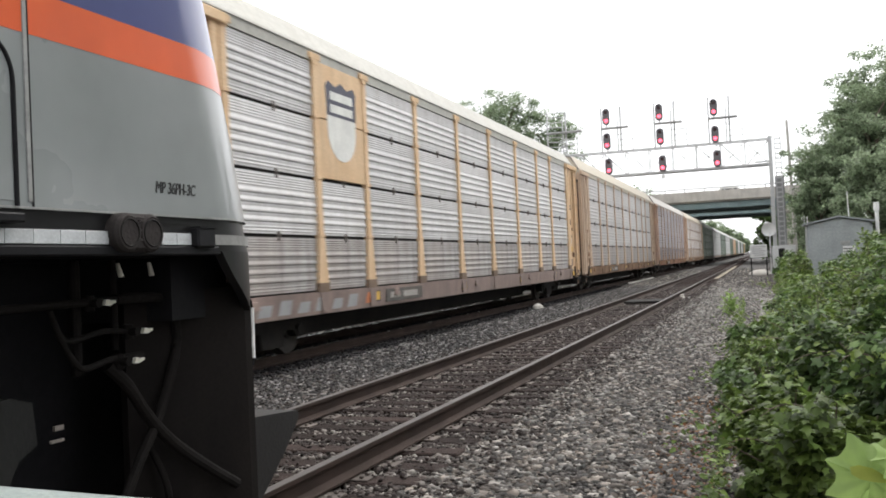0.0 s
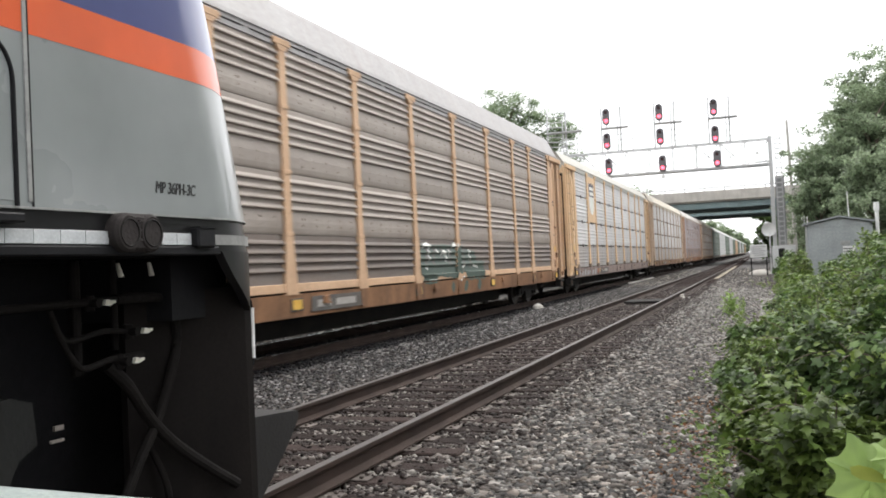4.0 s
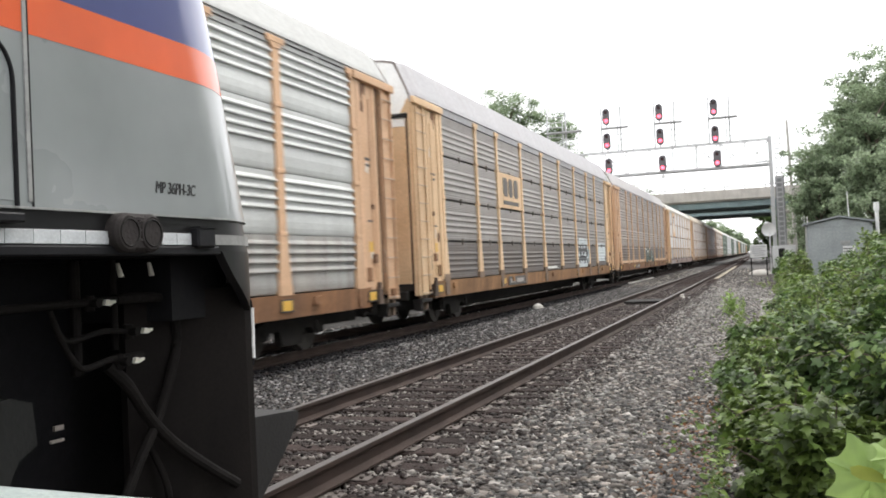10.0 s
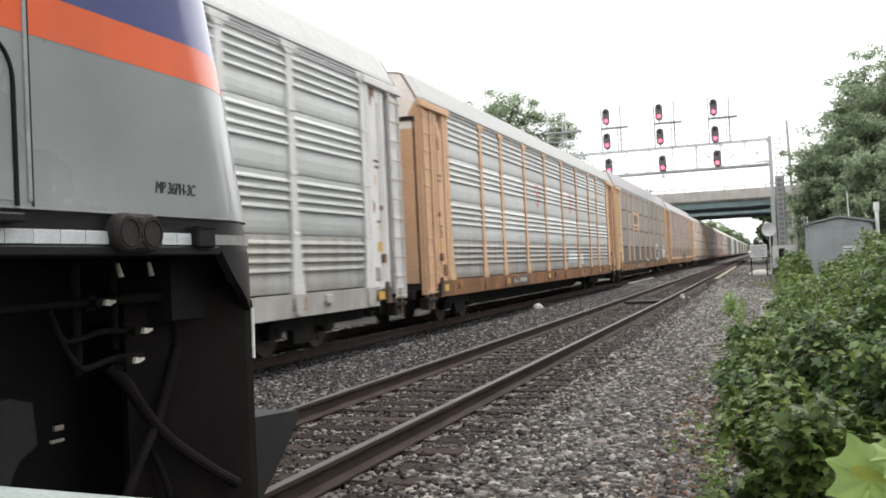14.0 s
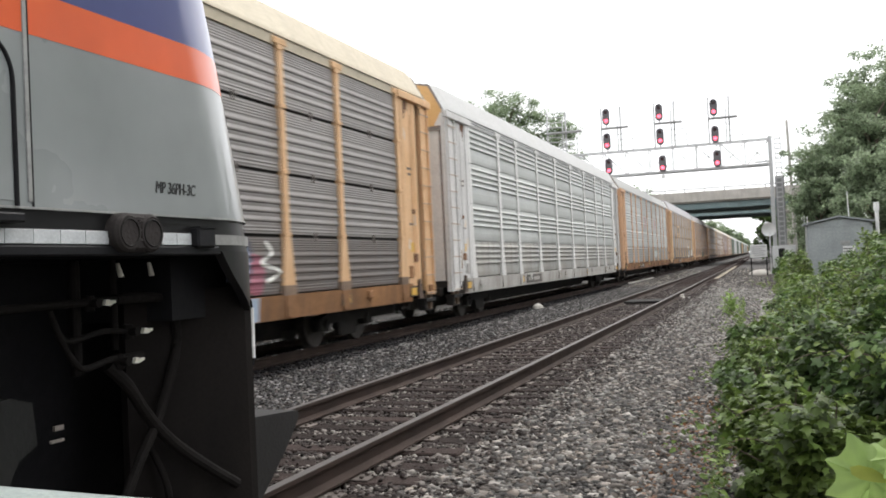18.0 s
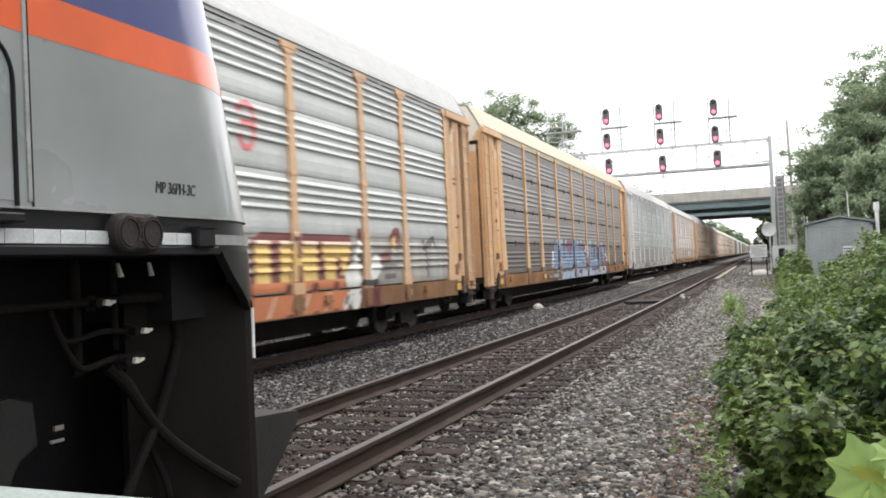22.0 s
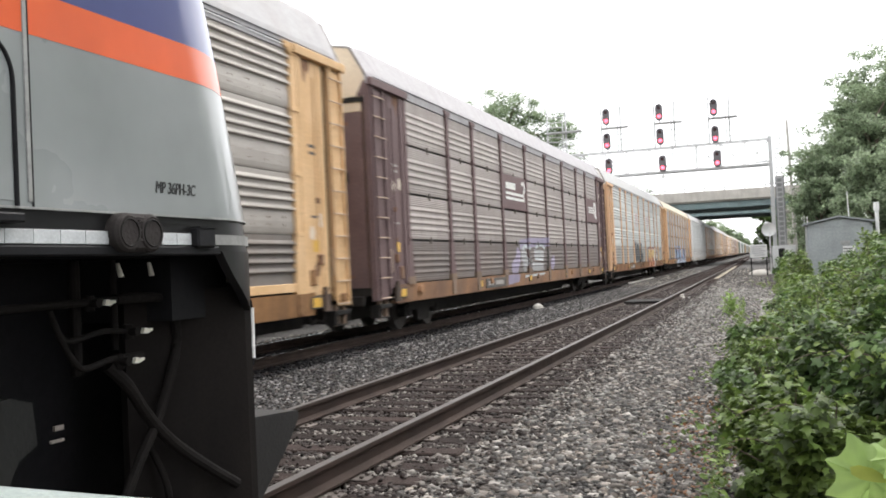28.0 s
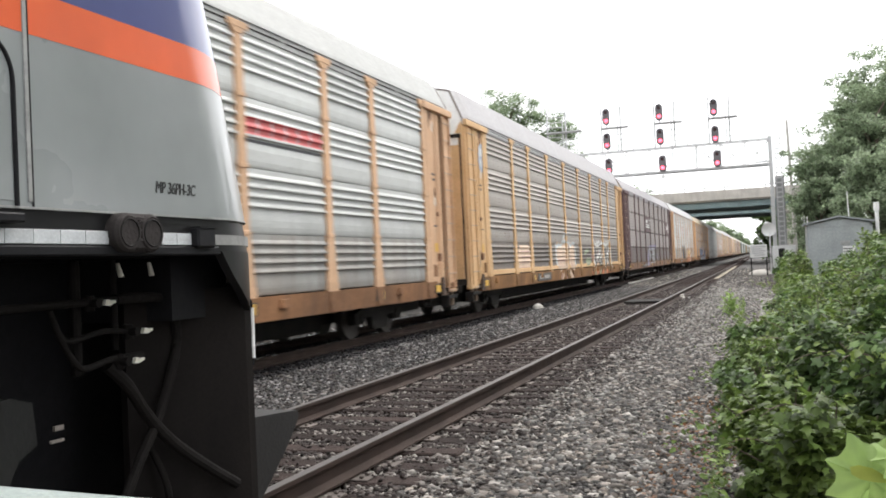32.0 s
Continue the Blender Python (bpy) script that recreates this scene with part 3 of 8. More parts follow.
def rack_car(n, style, pal, label, sill=None, full=True, flat_bays=(), end_top=None, kick=False, rise=1.1):
    """One enclosed two-deck freight car; its own +y is forward."""
    car = thing("freight_car", label, "freight car", group="cars of the freight train")
    post_m, panel_m, roof_m = pal["post"], pal["panel"], pal["roof"]
    sill_m = sill or pal["sill"]
    # roof
    profile = [(x, 5.2 + (z - 5.2) * rise) for x, z in ROOF]
    m = Mesh()
    ys = [-END + 0.02, -END + 0.5, END - 0.5, END - 0.02]
    vs = []
    for i, y in enumerate(ys):
        k = 0.965 if i in (0, 3) else 1.0
        vs += [(x * k, y, 5.2 + (z - 5.2) * (0.93 if i in (0, 3) else 1.0)) for x, z in profile]
    w = len(ROOF)
    m.add(vs, [(j * w + i, j * w + i + 1, (j + 1) * w + i + 1, (j + 1) * w + i) for j in range(3) for i in range(w - 1)] +
          [tuple(range(w)), tuple(3 * w + i for i in range(w))])
    part("roof", m, roof_m, car)
    # eave beam, floor sill, far wall
    part("eave_rail", Mesh().box(FACE - 0.1, SKIN + 0.028, -END, END, EAVE - 0.035, 5.22, 0.006), roof_m, car)
    part("roof_flange", Mesh().prism([(FACE - 0.1, 5.2), (SKIN + 0.05, 5.2), (SKIN + 0.05, 5.22), (FACE - 0.1, 5.235)], 1, -END + 0.3, END - 0.3), roof_m, car)
    part("side_sill", Mesh().prism([(FACE, DECK - 0.02), (FACE - 0.03, 0.66), (FACE - 0.16, 0.66), (FACE - 0.16, 0.72), (FACE - 0.07, 0.72), (FACE - 0.07, DECK - 0.02)],
                                   1, -12.75, 12.35), sill_m, car, "deep steel side sill")
    if full:
        for y in (-12.4, -6.9, -1.4, 4.3, 9.1, 12.4):
            part("reflector_frame", Mesh().box(FACE - 0.03, FACE + 0.002, y - 0.2, y + 0.2, 0.76, 0.97, 0.002), M_FRAMEBLACK, car)
            part("reflector", Mesh().box(FACE - 0.02, FACE + 0.006, y - 0.15, y + 0.15, 0.785, 0.945, 0.003), M_AMBER, car, "yellow reflector plate")
            part("lift_bracket", Mesh().box(FACE - 0.03, FACE + 0.03, y + 0.9, y + 1.12, 0.86, 0.98, 0.012).box(FACE - 0.03, FACE + 0.05, y + 0.88, y + 1.14, 0.84, 0.87), sill_m, car)
        st = part("stencil_plate", Mesh().box(FACE - 0.03, FACE + 0.003, -6.4, -4.4, 0.72, 0.98, 0.003), M_STENCIL, car, "dark painted data plate")
        for y, w in ((-6.2, 0.5), (-5.5, 0.8)):
            part("marking_bar", Mesh().box(FACE, FACE + 0.006, y, y + w, 0.79, 0.91), M_STENCILBAR, st)
    part("far_side_wall", Mesh().box(-FACE, -SKIN, -END, END, 0.66, 5.2), panel_m, car)
    part("deck", Mesh().box(-SKIN, SKIN - 0.04, -END, END, 0.86, DECK - 0.04), M_DARK, car)
    part("centre_sill", Mesh().box(-0.45, 0.45, -END - 0.1, END + 0.1, 0.34, 0.86).box(-0.42, 0.42, -8.7, 8.7, 0.215, 0.36, 0.02).box(-1.2, 1.2, -10.4, -9.7, 0.62, 0.86).box(-1.2, 1.2, 9.7, 10.4, 0.62, 0.86), M_DARK, car)
    # posts
    if full:
        pm = Mesh()
        pw = 0.11 if style == "bold" else 0.085
        pm.prism([(-pw, DECK + 0.02), (pw, DECK + 0.02), (pw - 0.005, EAVE), (0.005 - pw, EAVE)], 0, FACE - 0.09, FACE - 0.005)
        pm.prism([(-0.195, DECK + 0.02), (0.195, DECK + 0.02), (pw + 0.005, DECK + 0.95), (-pw - 0.005, DECK + 0.95)], 0, FACE - 0.06, FACE + 0.004)
        cw = 0.27 if style == "bold" else 0.2
        pm.box(FACE - 0.07, FACE + 0.012, -cw, cw, EAVE - 0.01, EAVE + 0.1, 0.01)
        pm.prism([(-pw, EAVE - 0.09), (pw, EAVE - 0.09), (cw - 0.07, EAVE), (0.07 - cw, EAVE)], 0, FACE - 0.07, FACE + 0.006)
        for z in ROWS[1:-1]:
            pm.box(FACE - 0.02, FACE + 0.012, -pw - 0.015, pw + 0.015, z - 0.03, z + 0.04, 0.006)
        pd = pm.data("side_post", post_m)
        foot = Mesh().prism([(-0.205, DECK - 0.03), (0.205, DECK - 0.03), (0.19, DECK + 0.13), (-0.19, DECK + 0.13)], 0, FACE - 0.05, FACE + 0.012).data("post_foot", M_FOOT if n in (0, 2, 5, 7, 10) else post_m)
        hanger = Mesh().prism([(-0.15, DECK - 0.03), (0.15, DECK - 0.03), (0.12, 0.7), (-0.12, 0.7)], 0, FACE - 0.05, FACE + 0.008).data("sill_bracket", M_FOOT if n in (2, 7, 10) else sill_m)
        for k, y in enumerate(POSTS):
            post = part("side_post", pd, None, car, at=(0, y, 0))
            part("post_foot", foot, None, post)
            if (k * 7 + n * 3) % 4 != 1:
                part("sill_bracket", hanger, None, post, "dirty bracket below the post" if k == 0 else "")
        for i, (a, b) in enumerate(zip(POSTS, POSTS[1:])):
            for z0, z1 in zip(ROWS, ROWS[1:]):
                if (i, round(z0, 2)) in flat_bays:
                    part("flat_panel", Mesh().box(SKIN - 0.03, SKIN + 0.035, a + 0.04, b - 0.04, z0 + 0.012, z1 - 0.01, 0.008), post_m, car)
                else:
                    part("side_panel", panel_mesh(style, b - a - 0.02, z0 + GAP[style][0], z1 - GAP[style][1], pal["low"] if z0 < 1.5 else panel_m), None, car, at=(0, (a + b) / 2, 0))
            if style == "even":
                for z0 in ROWS[1:-1]:
                    part("latch", latch_mesh(), None, car, at=(0, (a + b) / 2, z0))
            if style == "bold":
                for p, q in ((a + 0.22, (a + b) / 2 - 0.08), ((a + b) / 2 + 0.08, b - 0.22)):
                    slot = part("eave_slot", Mesh().box(FACE - 0.06, SKIN + 0.034, p, q, EAVE + 0.045, EAVE + 0.072), M_DARK, car)
                    if n in (4, 8):
                        # light showing through the slot, laid on as a pale strip
                        part("slot_lip", Mesh().box(SKIN + 0.02, SKIN + 0.042, p, q, EAVE + 0.03, EAVE + 0.047), M_ALU, slot, "pale strip for the light in the slot")
            if kick:
                part("kick_strip", Mesh().box(SKIN - 0.02, SKIN + 0.05, a + 0.12, b - 0.12, DECK + 0.01, DECK + 0.15, 0.008), post_m, car)
        if n in (1, 8):
            spots, g = Mesh(), random.Random(n)
            for z0 in ROWS[1:-1]:
                for y in np.arange(POSTS[0] + 0.35, POSTS[-1] - 0.3, 0.46):
                    if min(abs(y - p) for p in POSTS) > 0.16:
                        for dz in (0.15, 0.27):
                            spots.disc((SKIN + 0.014, y + g.uniform(-0.02, 0.02), z0 + dz + g.uniform(-0.01, 0.01)), (1, 0, 0), g.uniform(0.008, 0.02), 0.008, 7)
            tagged(part("rust_spotting", spots, M_FOOT, car, "rows of rust spots on the flat bands"), kind="stuff")
        part("panel_backing", Mesh().box(SKIN - 0.06, SKIN - 0.04, -END + 0.1, END - 0.1, DECK, EAVE + 0.1), M_DARK, car)
    else:
        pd = Mesh().box(FACE - 0.09, FACE, -0.07, 0.07, DECK, EAVE + 0.05).data("side_post", post_m)
        for y in POSTS:
            part("side_post", pd, None, car, at=(0, y, 0))
        sm = Mesh()
        for z0, z1 in zip(ROWS, ROWS[1:]):
            k = len(sm.v)
            pr = rib_profile(style, z0 + GAP[style][0], z1 - GAP[style][1])
            sm.v += [(SKIN + d, y, z) for z, d in pr for y in (POSTS[0], POSTS[-1])]
            sm.f += [(k + 2 * i, k + 2 * i + 1, k + 2 * i + 3, k + 2 * i + 2) for i in range(len(pr) - 1)]
        part("side_panelling", sm, panel_m, car)
    # the flat-sheeted ends with their doors, caps and ladders
    for s in (-1, 1):
        inner = POSTS[0] if s < 0 else POSTS[-1]
        y0, y1 = sorted((s * (END - 0.02), inner))
        end = part("end_section", Mesh().box(SKIN - 0.05, SKIN + 0.02, inner, inner + s * 1.08, 0.98, EAVE + 0.1, 0.01), post_m, car)
        part("outer_strip", Mesh().box(SKIN - 0.05, SKIN + 0.02, inner + s * 1.25, s * (END - 0.02), 0.86, EAVE + 0.1, 0.01), post_m, end)
        part("recess", Mesh().box(SKIN - 0.2, SKIN - 0.1, inner + s * 1.0, inner + s * 1.3, 0.86, EAVE + 0.05), M_RECESS, end, "dark stained recess behind the end post")
        leaf = part("end_door", Mesh().box(-1.46, 1.36, s * (END - 0.03), s * (END - 0.09), 0.9, 4.75, 0.02), post_m, car)
        part("corner_seam", Mesh().box(1.36, 1.425, s * (END - 0.05), s * (END - 0.12), 0.86, 4.72), M_LATCH if n == 4 else M_RECESS, leaf, "dark seam beside the end door")
        part("corner_upright", Mesh().box(1.425, SKIN - 0.02, s * (END + 0.005), s * (END - 0.1), 0.75, 4.9, 0.01), post_m, leaf)
        if n != 4:
            part("upper_strip", Mesh().box(-1.44, 1.35, s * (END - 0.02), s * (END - 0.05), 4.5, 4.7, 0.008), end_top or post_m, leaf)
        cap = [(-1.45, 4.76), (1.45, 4.76)] + [(x * 0.955, 5.2 + (z - 5.2) * 0.92) for x, z in reversed(profile)]
        part("end_cap", Mesh().prism(cap, 1, s * END, s * (END - 0.05)), end_top or roof_m, car)
        rim = [(x, z) for x, z in profile if x >= 0]
        rim = [(x * 0.975, 5.2 + (z - 5.2) * 0.945) for x, z in rim] + [(x * 0.945, 5.2 + (z - 5.2) * 0.88) for x, z in reversed(rim)]
        part("end_rim", Mesh().prism(rim, 1, s * (END + 0.006), s * (END - 0.03)), M_LATCH, car, "dark worn rim of the roof end")
        part("gusset", Mesh().prism([(1.27, 4.8), (SKIN - 0.01, 4.8), (SKIN - 0.01, 5.1), (1.44, 5.1)], 1, s * (END + 0.014), s * (END - 0.02)), post_m, car)
        part("cap_gap", Mesh().box(-1.4, 1.46, s * (END + 0.004), s * (END - 0.03), 4.69, 4.79), M_LATCH if n == 4 else M_DARK, car)
        part("end_header", Mesh().box(SKIN, FACE + 0.05, y0 - 0.02, y1 + 0.05, EAVE - 0.06, EAVE + 0.1, 0.015), post_m, car)
        part("coupler", Mesh().box(-0.12, 0.12, s * END, s * (CAR / 2 - 0.02), 0.72, 0.98, 0.03).box(-0.17, 0.17, s * (CAR / 2 - 0.3), s * (CAR / 2 - 0.02), 0.68, 1.0, 0.04), M_DARK, car)
        part("end_platform", Mesh().box(-1.4, 1.3, s * END, s * (END + 0.16), 0.66, 0.86, 0.02), M_DARK, car)
        if full:
            lad = Mesh()
            c = s * (END - 0.38)
            for d in (-0.24, 0.24):
                lad.box(FACE + 0.0, FACE + 0.03, c + d - 0.025, c + d + 0.025, 0.86, EAVE, 0.006)
                for z in (0.9, 2.9, 4.9):
                    lad.box(SKIN, FACE + 0.02, c + d - 0.015, c + d + 0.015, z, z + 0.03)
            lad.box(SKIN + 0.03, FACE - 0.012, c - 0.2, c + 0.24, 0.76, EAVE - 0.12, 0.008)
            ladder = part("ladder", lad, post_m, car)
            if n != 4:
                part("placard_box", Mesh().box(0.84, 1.02, s * (END + 0.02), s * (END - 0.04), 3.1, 3.34, 0.015), M_DARK, leaf, "dark box on the end door")
            for z, w, h in ((4.25, 0.5, 0.06), (1.22, 0.34, 0.05)):
                part("marking_bar", Mesh().box(1.05 - w, 1.05, s * (END - 0.024), s * (END - 0.034), z, z + h), M_RUST, leaf)
            part("step_leg", Mesh().box(FACE - 0.12, FACE - 0.04, c - 0.2, c - 0.1, 0.4, 0.78, 0.01).box(FACE - 0.12, FACE - 0.04, c + 0.1, c + 0.2, 0.4, 0.78, 0.01), M_FOOT, ladder, "rusty legs below the ladder")
            for z in np.arange(0.8, EAVE, 0.4):
                part("rung", rung_mesh(), None, ladder, at=(0, c, z))
            part("corner_post", Mesh().box(SKIN - 0.04, FACE - 0.01, s * (END - 0.02), s * (END - 0.14), 0.75, EAVE, 0.012), post_m, end)
            inn = inner
            # scuffed paint and stencilled lines on the end sheet
            g = random.Random(n * 7 + s)
            for _ in range(3):
                z, y = g.uniform(1.2, 4.6), inn + s * g.uniform(0.35, 0.8)
                part("scuff", Mesh().prism([(y - 0.09, z), (y + 0.06, z - 0.05), (y + 0.1, z + 0.1), (y + 0.02, z + 0.22), (y - 0.07, z + 0.14)], 0, SKIN + 0.012, SKIN + 0.0225), g.choice([M_RUST, M_SCUFF, M_SCUFF]), end)
            for z, h, w in ((3.5, 0.05, 0.3), (3.38, 0.05, 0.24), (2.3, 0.04, 0.26), (1.72, 0.2, 0.22)):
                part("marking_bar", Mesh().box(SKIN + 0.015, SKIN + 0.024, inn + s * 0.62 - w / 2, inn + s * 0.62 + w / 2, z, z + h), (M_STENCILBAR if n == 7 else M_STENCIL) if h < 0.1 else M_AMBER, end)
            # rusty steps, brackets and latches at the foot of the end
            part("corner_step", Mesh().box(FACE - 0.22, FACE + 0.012, c - 0.3, c + 0.3, 0.6, 0.68, 0.01).box(FACE - 0.2, FACE - 0.02, c - 0.3, c - 0.22, 0.42, 0.62), M_DARK, car, "grimy corner step")
            part("bracket", Mesh().prism([(c - s * 0.5, 0.7), (c - s * 0.62, 1.12), (c - s * 0.7, 1.12), (c - s * 0.74, 0.7)], 0, FACE - 0.02, FACE + 0.03), M_RECESS, car, "grimy stained bracket")
            part("door_latch", Mesh().box(SKIN + 0.01, FACE + 0.02, inn + s * 0.66, inn + s * 0.8, 1.5, 1.68, 0.012), M_RUST, end, "rusty latch")
            part("door_latch", Mesh().box(SKIN + 0.01, FACE, inn + s * 0.68, inn + s * 0.76, 2.55, 2.65, 0.01), M_RUST, end)
            part("grime_streak", Mesh().prism([(inn + s * 0.3, EAVE - 0.07), (inn + s * 0.62, EAVE - 0.07), (inn + s * 0.6, EAVE - 0.3), (inn + s * 0.5, EAVE - 0.22), (inn + s * 0.42, EAVE - 0.5), (inn + s * 0.36, EAVE - 0.28)], 0, SKIN + 0.012, SKIN + 0.0228), M_RUST, end)
            part("brake_hose", Mesh().tube([(0.5, s * (END + 0.1), 0.7), (0.52, s * (END + 0.35), 0.38), (0.5, s * (END + 0.55), 0.45)], 0.03, 6), M_DARK, car)
            part("hand_grip", Mesh().tube([(SKIN + 0.02, s * (END - 0.75), 1.3), (FACE + 0.03, s * (END - 0.75), 1.32), (FACE + 0.03, s * (END - 0.75), 1.75), (SKIN + 0.02, s * (END - 0.75), 1.77)], 0.012, 6), M_TRIMSTEEL, end)
            part("stirrup", Mesh().tube([(FACE - 0.02, c - 0.22, 0.7), (FACE - 0.02, c - 0.22, 0.42), (FACE - 0.02, c + 0.22, 0.42), (FACE - 0.02, c + 0.22, 0.7)], 0.014, 6), M_DARK, car)
            part("channel", Mesh().box(SKIN, FACE - 0.02, inn + s * 0.86, inn + s * 0.93, DECK + 0.05, EAVE - 0.1, 0.008), post_m, end)
            part("hinge_box", Mesh().box(SKIN, FACE - 0.01, inn + s * 0.36, inn + s * 0.56, 1.15, 1.42, 0.012), sill_m, end)
            part("locking_bar", Mesh().tube([(FACE - 0.03, inn + s * 0.72, DECK + 0.1), (FACE - 0.03, inn + s * 0.72, EAVE - 0.35)], 0.018, 6), post_m, end)
            part("door_post", Mesh().box(SKIN, FACE - 0.005, inn + s * 0.12, inn + s * 0.3, DECK, EAVE, 0.015), post_m, end)
        # truck and its wheelsets
        ty = s * 10.06
        tr = part("truck", truck_frame(), None, car, "cast steel four-wheel truck", at=(0, ty, 0))
        for k in (-0.89, 0.89):
            wob = part("wheelset", wheelset(), None, tr, at=(0, k, 0.42))
            WHEELS.append(wob)
    return car


PAL = {
    "silver": car_palette("silver_car", YELLOW, YELLOW_B, (0.52, 0.51, 0.5), (0.64, 0.63, 0.62), (0.39, 0.382, 0.34), (0.44, 0.432, 0.385), GRIME),
    "brownish": car_palette("weathered_car", TAN, TAN_B, (0.285, 0.24, 0.207), (0.365, 0.32, 0.282), (0.31, 0.297, 0.292), (0.36, 0.347, 0.342), GRIME),
    "amber": car_palette("amber_car", YELLOW, YELLOW_B, (0.25, 0.23, 0.212), (0.33, 0.31, 0.29), (0.31, 0.305, 0.31), (0.36, 0.352, 0.36), GRIME),
    "louvre": car_palette("louvre_car", (0.59, 0.365, 0.215), (0.65, 0.42, 0.26), (0.46, 0.47, 0.45), (0.56, 0.57, 0.55), (0.325, 0.328, 0.312), (0.362, 0.366, 0.35), (0.24, 0.23, 0.21)),
    "white": car_palette("white_car", (0.62, 0.61, 0.59), (0.7, 0.69, 0.67), (0.4, 0.415, 0.395), (0.5, 0.515, 0.495), (0.385, 0.387, 0.376), (0.43, 0.432, 0.42), (0.3, 0.28, 0.25)),
    "cream": car_palette("cream_roof_car", (0.66, 0.405, 0.21), (0.73, 0.475, 0.27), (0.22, 0.205, 0.195), (0.29, 0.272, 0.258), (0.43, 0.372, 0.262), (0.475, 0.417, 0.306), GRIME),
    "brown": car_palette("brown_car", (0.128, 0.082, 0.082), (0.165, 0.112, 0.11), (0.29, 0.25, 0.23), (0.38, 0.34, 0.31), (0.3, 0.288, 0.292), (0.345, 0.33, 0.338), (0.1, 0.075, 0.065)),
    "galv": car_palette("galvanised_car", (0.6, 0.375, 0.215), (0.66, 0.435, 0.265), (0.46, 0.475, 0.455), (0.56, 0.575, 0.555), (0.355, 0.355, 0.348), (0.4, 0.4, 0.392), (0.24, 0.23, 0.21)),
    "green": car_palette("green_car", (0.13, 0.17, 0.13), (0.18, 0.22, 0.17), (0.16, 0.2, 0.165), (0.24, 0.28, 0.24), (0.4, 0.42, 0.38), (0.46, 0.48, 0.44), GRIME),
    "dusty": car_palette("dusty_car", (0.5, 0.37, 0.265), (0.56, 0.43, 0.32), (0.47, 0.455, 0.44), (0.57, 0.555, 0.54), (0.44, 0.4, 0.31), (0.5, 0.45, 0.36), GRIME),
    "mauve": car_palette("mauve_car", (0.5, 0.31, 0.2), (0.4, 0.29, 0.24), (0.27, 0.25, 0.26), (0.35, 0.33, 0.335), (0.4, 0.38, 0.35), (0.46, 0.44, 0.4), GRIME),
    "tan": car_palette("tan_car", (0.61, 0.385, 0.19), (0.68, 0.455, 0.25), (0.315, 0.285, 0.255), (0.395, 0.365, 0.33), (0.31, 0.3, 0.303), (0.355, 0.347, 0.35), GRIME),
}
M_SILLGREY = mat("grimy_sill_paint", (0.2, 0.15, 0.13), (0.3, 0.22, 0.19), 1.2, 0.75, bump=0.3, grain=25, streak=0.5, dirt=(0.12, 0.1, 0.09))
M_ORANGESILL = mat("orange_sill_paint", (0.32, 0.165, 0.075), (0.16, 0.085, 0.05), 1.1, 0.7, bump=0.2, grain=25, streak=0.8, dirt=(0.2, 0.13, 0.09))

M_WHITESILL = mat("dirty_white_sill", (0.5, 0.49, 0.46), (0.34, 0.32, 0.29), 0.8, 0.75, bump=0.3, grain=25, streak=0.6, dirt=(0.2, 0.15, 0.12))
M_RUST = mat("flaking_rust", (0.14, 0.07, 0.04), (0.24, 0.13, 0.075), 5, 0.9, bump=0.5, grain=30, vary=0.25)
M_ORANGECAP = mat("orange_end_paint", (0.62, 0.36, 0.13), (0.7, 0.43, 0.19), 1.2, 0.65, bump=0.1, streak=0.3, dirt=(0.3, 0.2, 0.12), spec=0.3)
M_CREAMCAP = mat("cream_end_paint", (0.62, 0.5, 0.36), (0.7, 0.58, 0.43), 1.2, 0.65, bump=0.1, streak=0.3, dirt=(0.3, 0.24, 0.2))
M_PALECAP = mat("pale_cream_end_paint", (0.66, 0.62, 0.52), (0.74, 0.7, 0.6), 1.2, 0.65, bump=0.1, streak=0.35, dirt=(0.4, 0.34, 0.27))
CARS = {}
PLAN = [
    (0, "even", "silver", "silver panelled enclosed freight car with yellow posts and a shield emblem", M_SILLGREY),
    (1, "bold", "brownish", "weathered grey panelled freight car with tan posts and green graffiti", None),
    (2, "even", "amber", "grey panelled freight car with bright yellow posts and emblem plate", None),
    (3, "bold", "louvre", "silver louvred freight car with orange-brown posts and pale roof", None),
    (4, "bold", "white", "white-painted freight car with silver louvred sides", M_WHITESILL),
    (5, "even", "cream", "dark grey panelled freight car with cream roof and blue graffiti", None),
    (6, "bold", "galv", "silver louvred freight car with black and red graffiti", None),
    (7, "even", "brown", "dark brown freight car with emblem plates and orange sill", M_ORANGESILL),
    (8, "bold", "tan", "grey panelled freight car with yellow posts and pale graffiti", None),
    (9, "bold", "louvre", "silver louvred freight car with orange posts and a red stripe", None),
    (10, "even", "brownish", "weathered grey panelled freight car with tan posts", None),
    (-1, "even", "dusty", "silver-grey panelled freight car with dull orange ends and cream roof", None),
    (-2, "bold", "mauve", "dark weathered grey panelled freight car with orange ends", None),
    (-3, "even", "dusty", "dusty silver panelled freight car with orange ends", None),
]
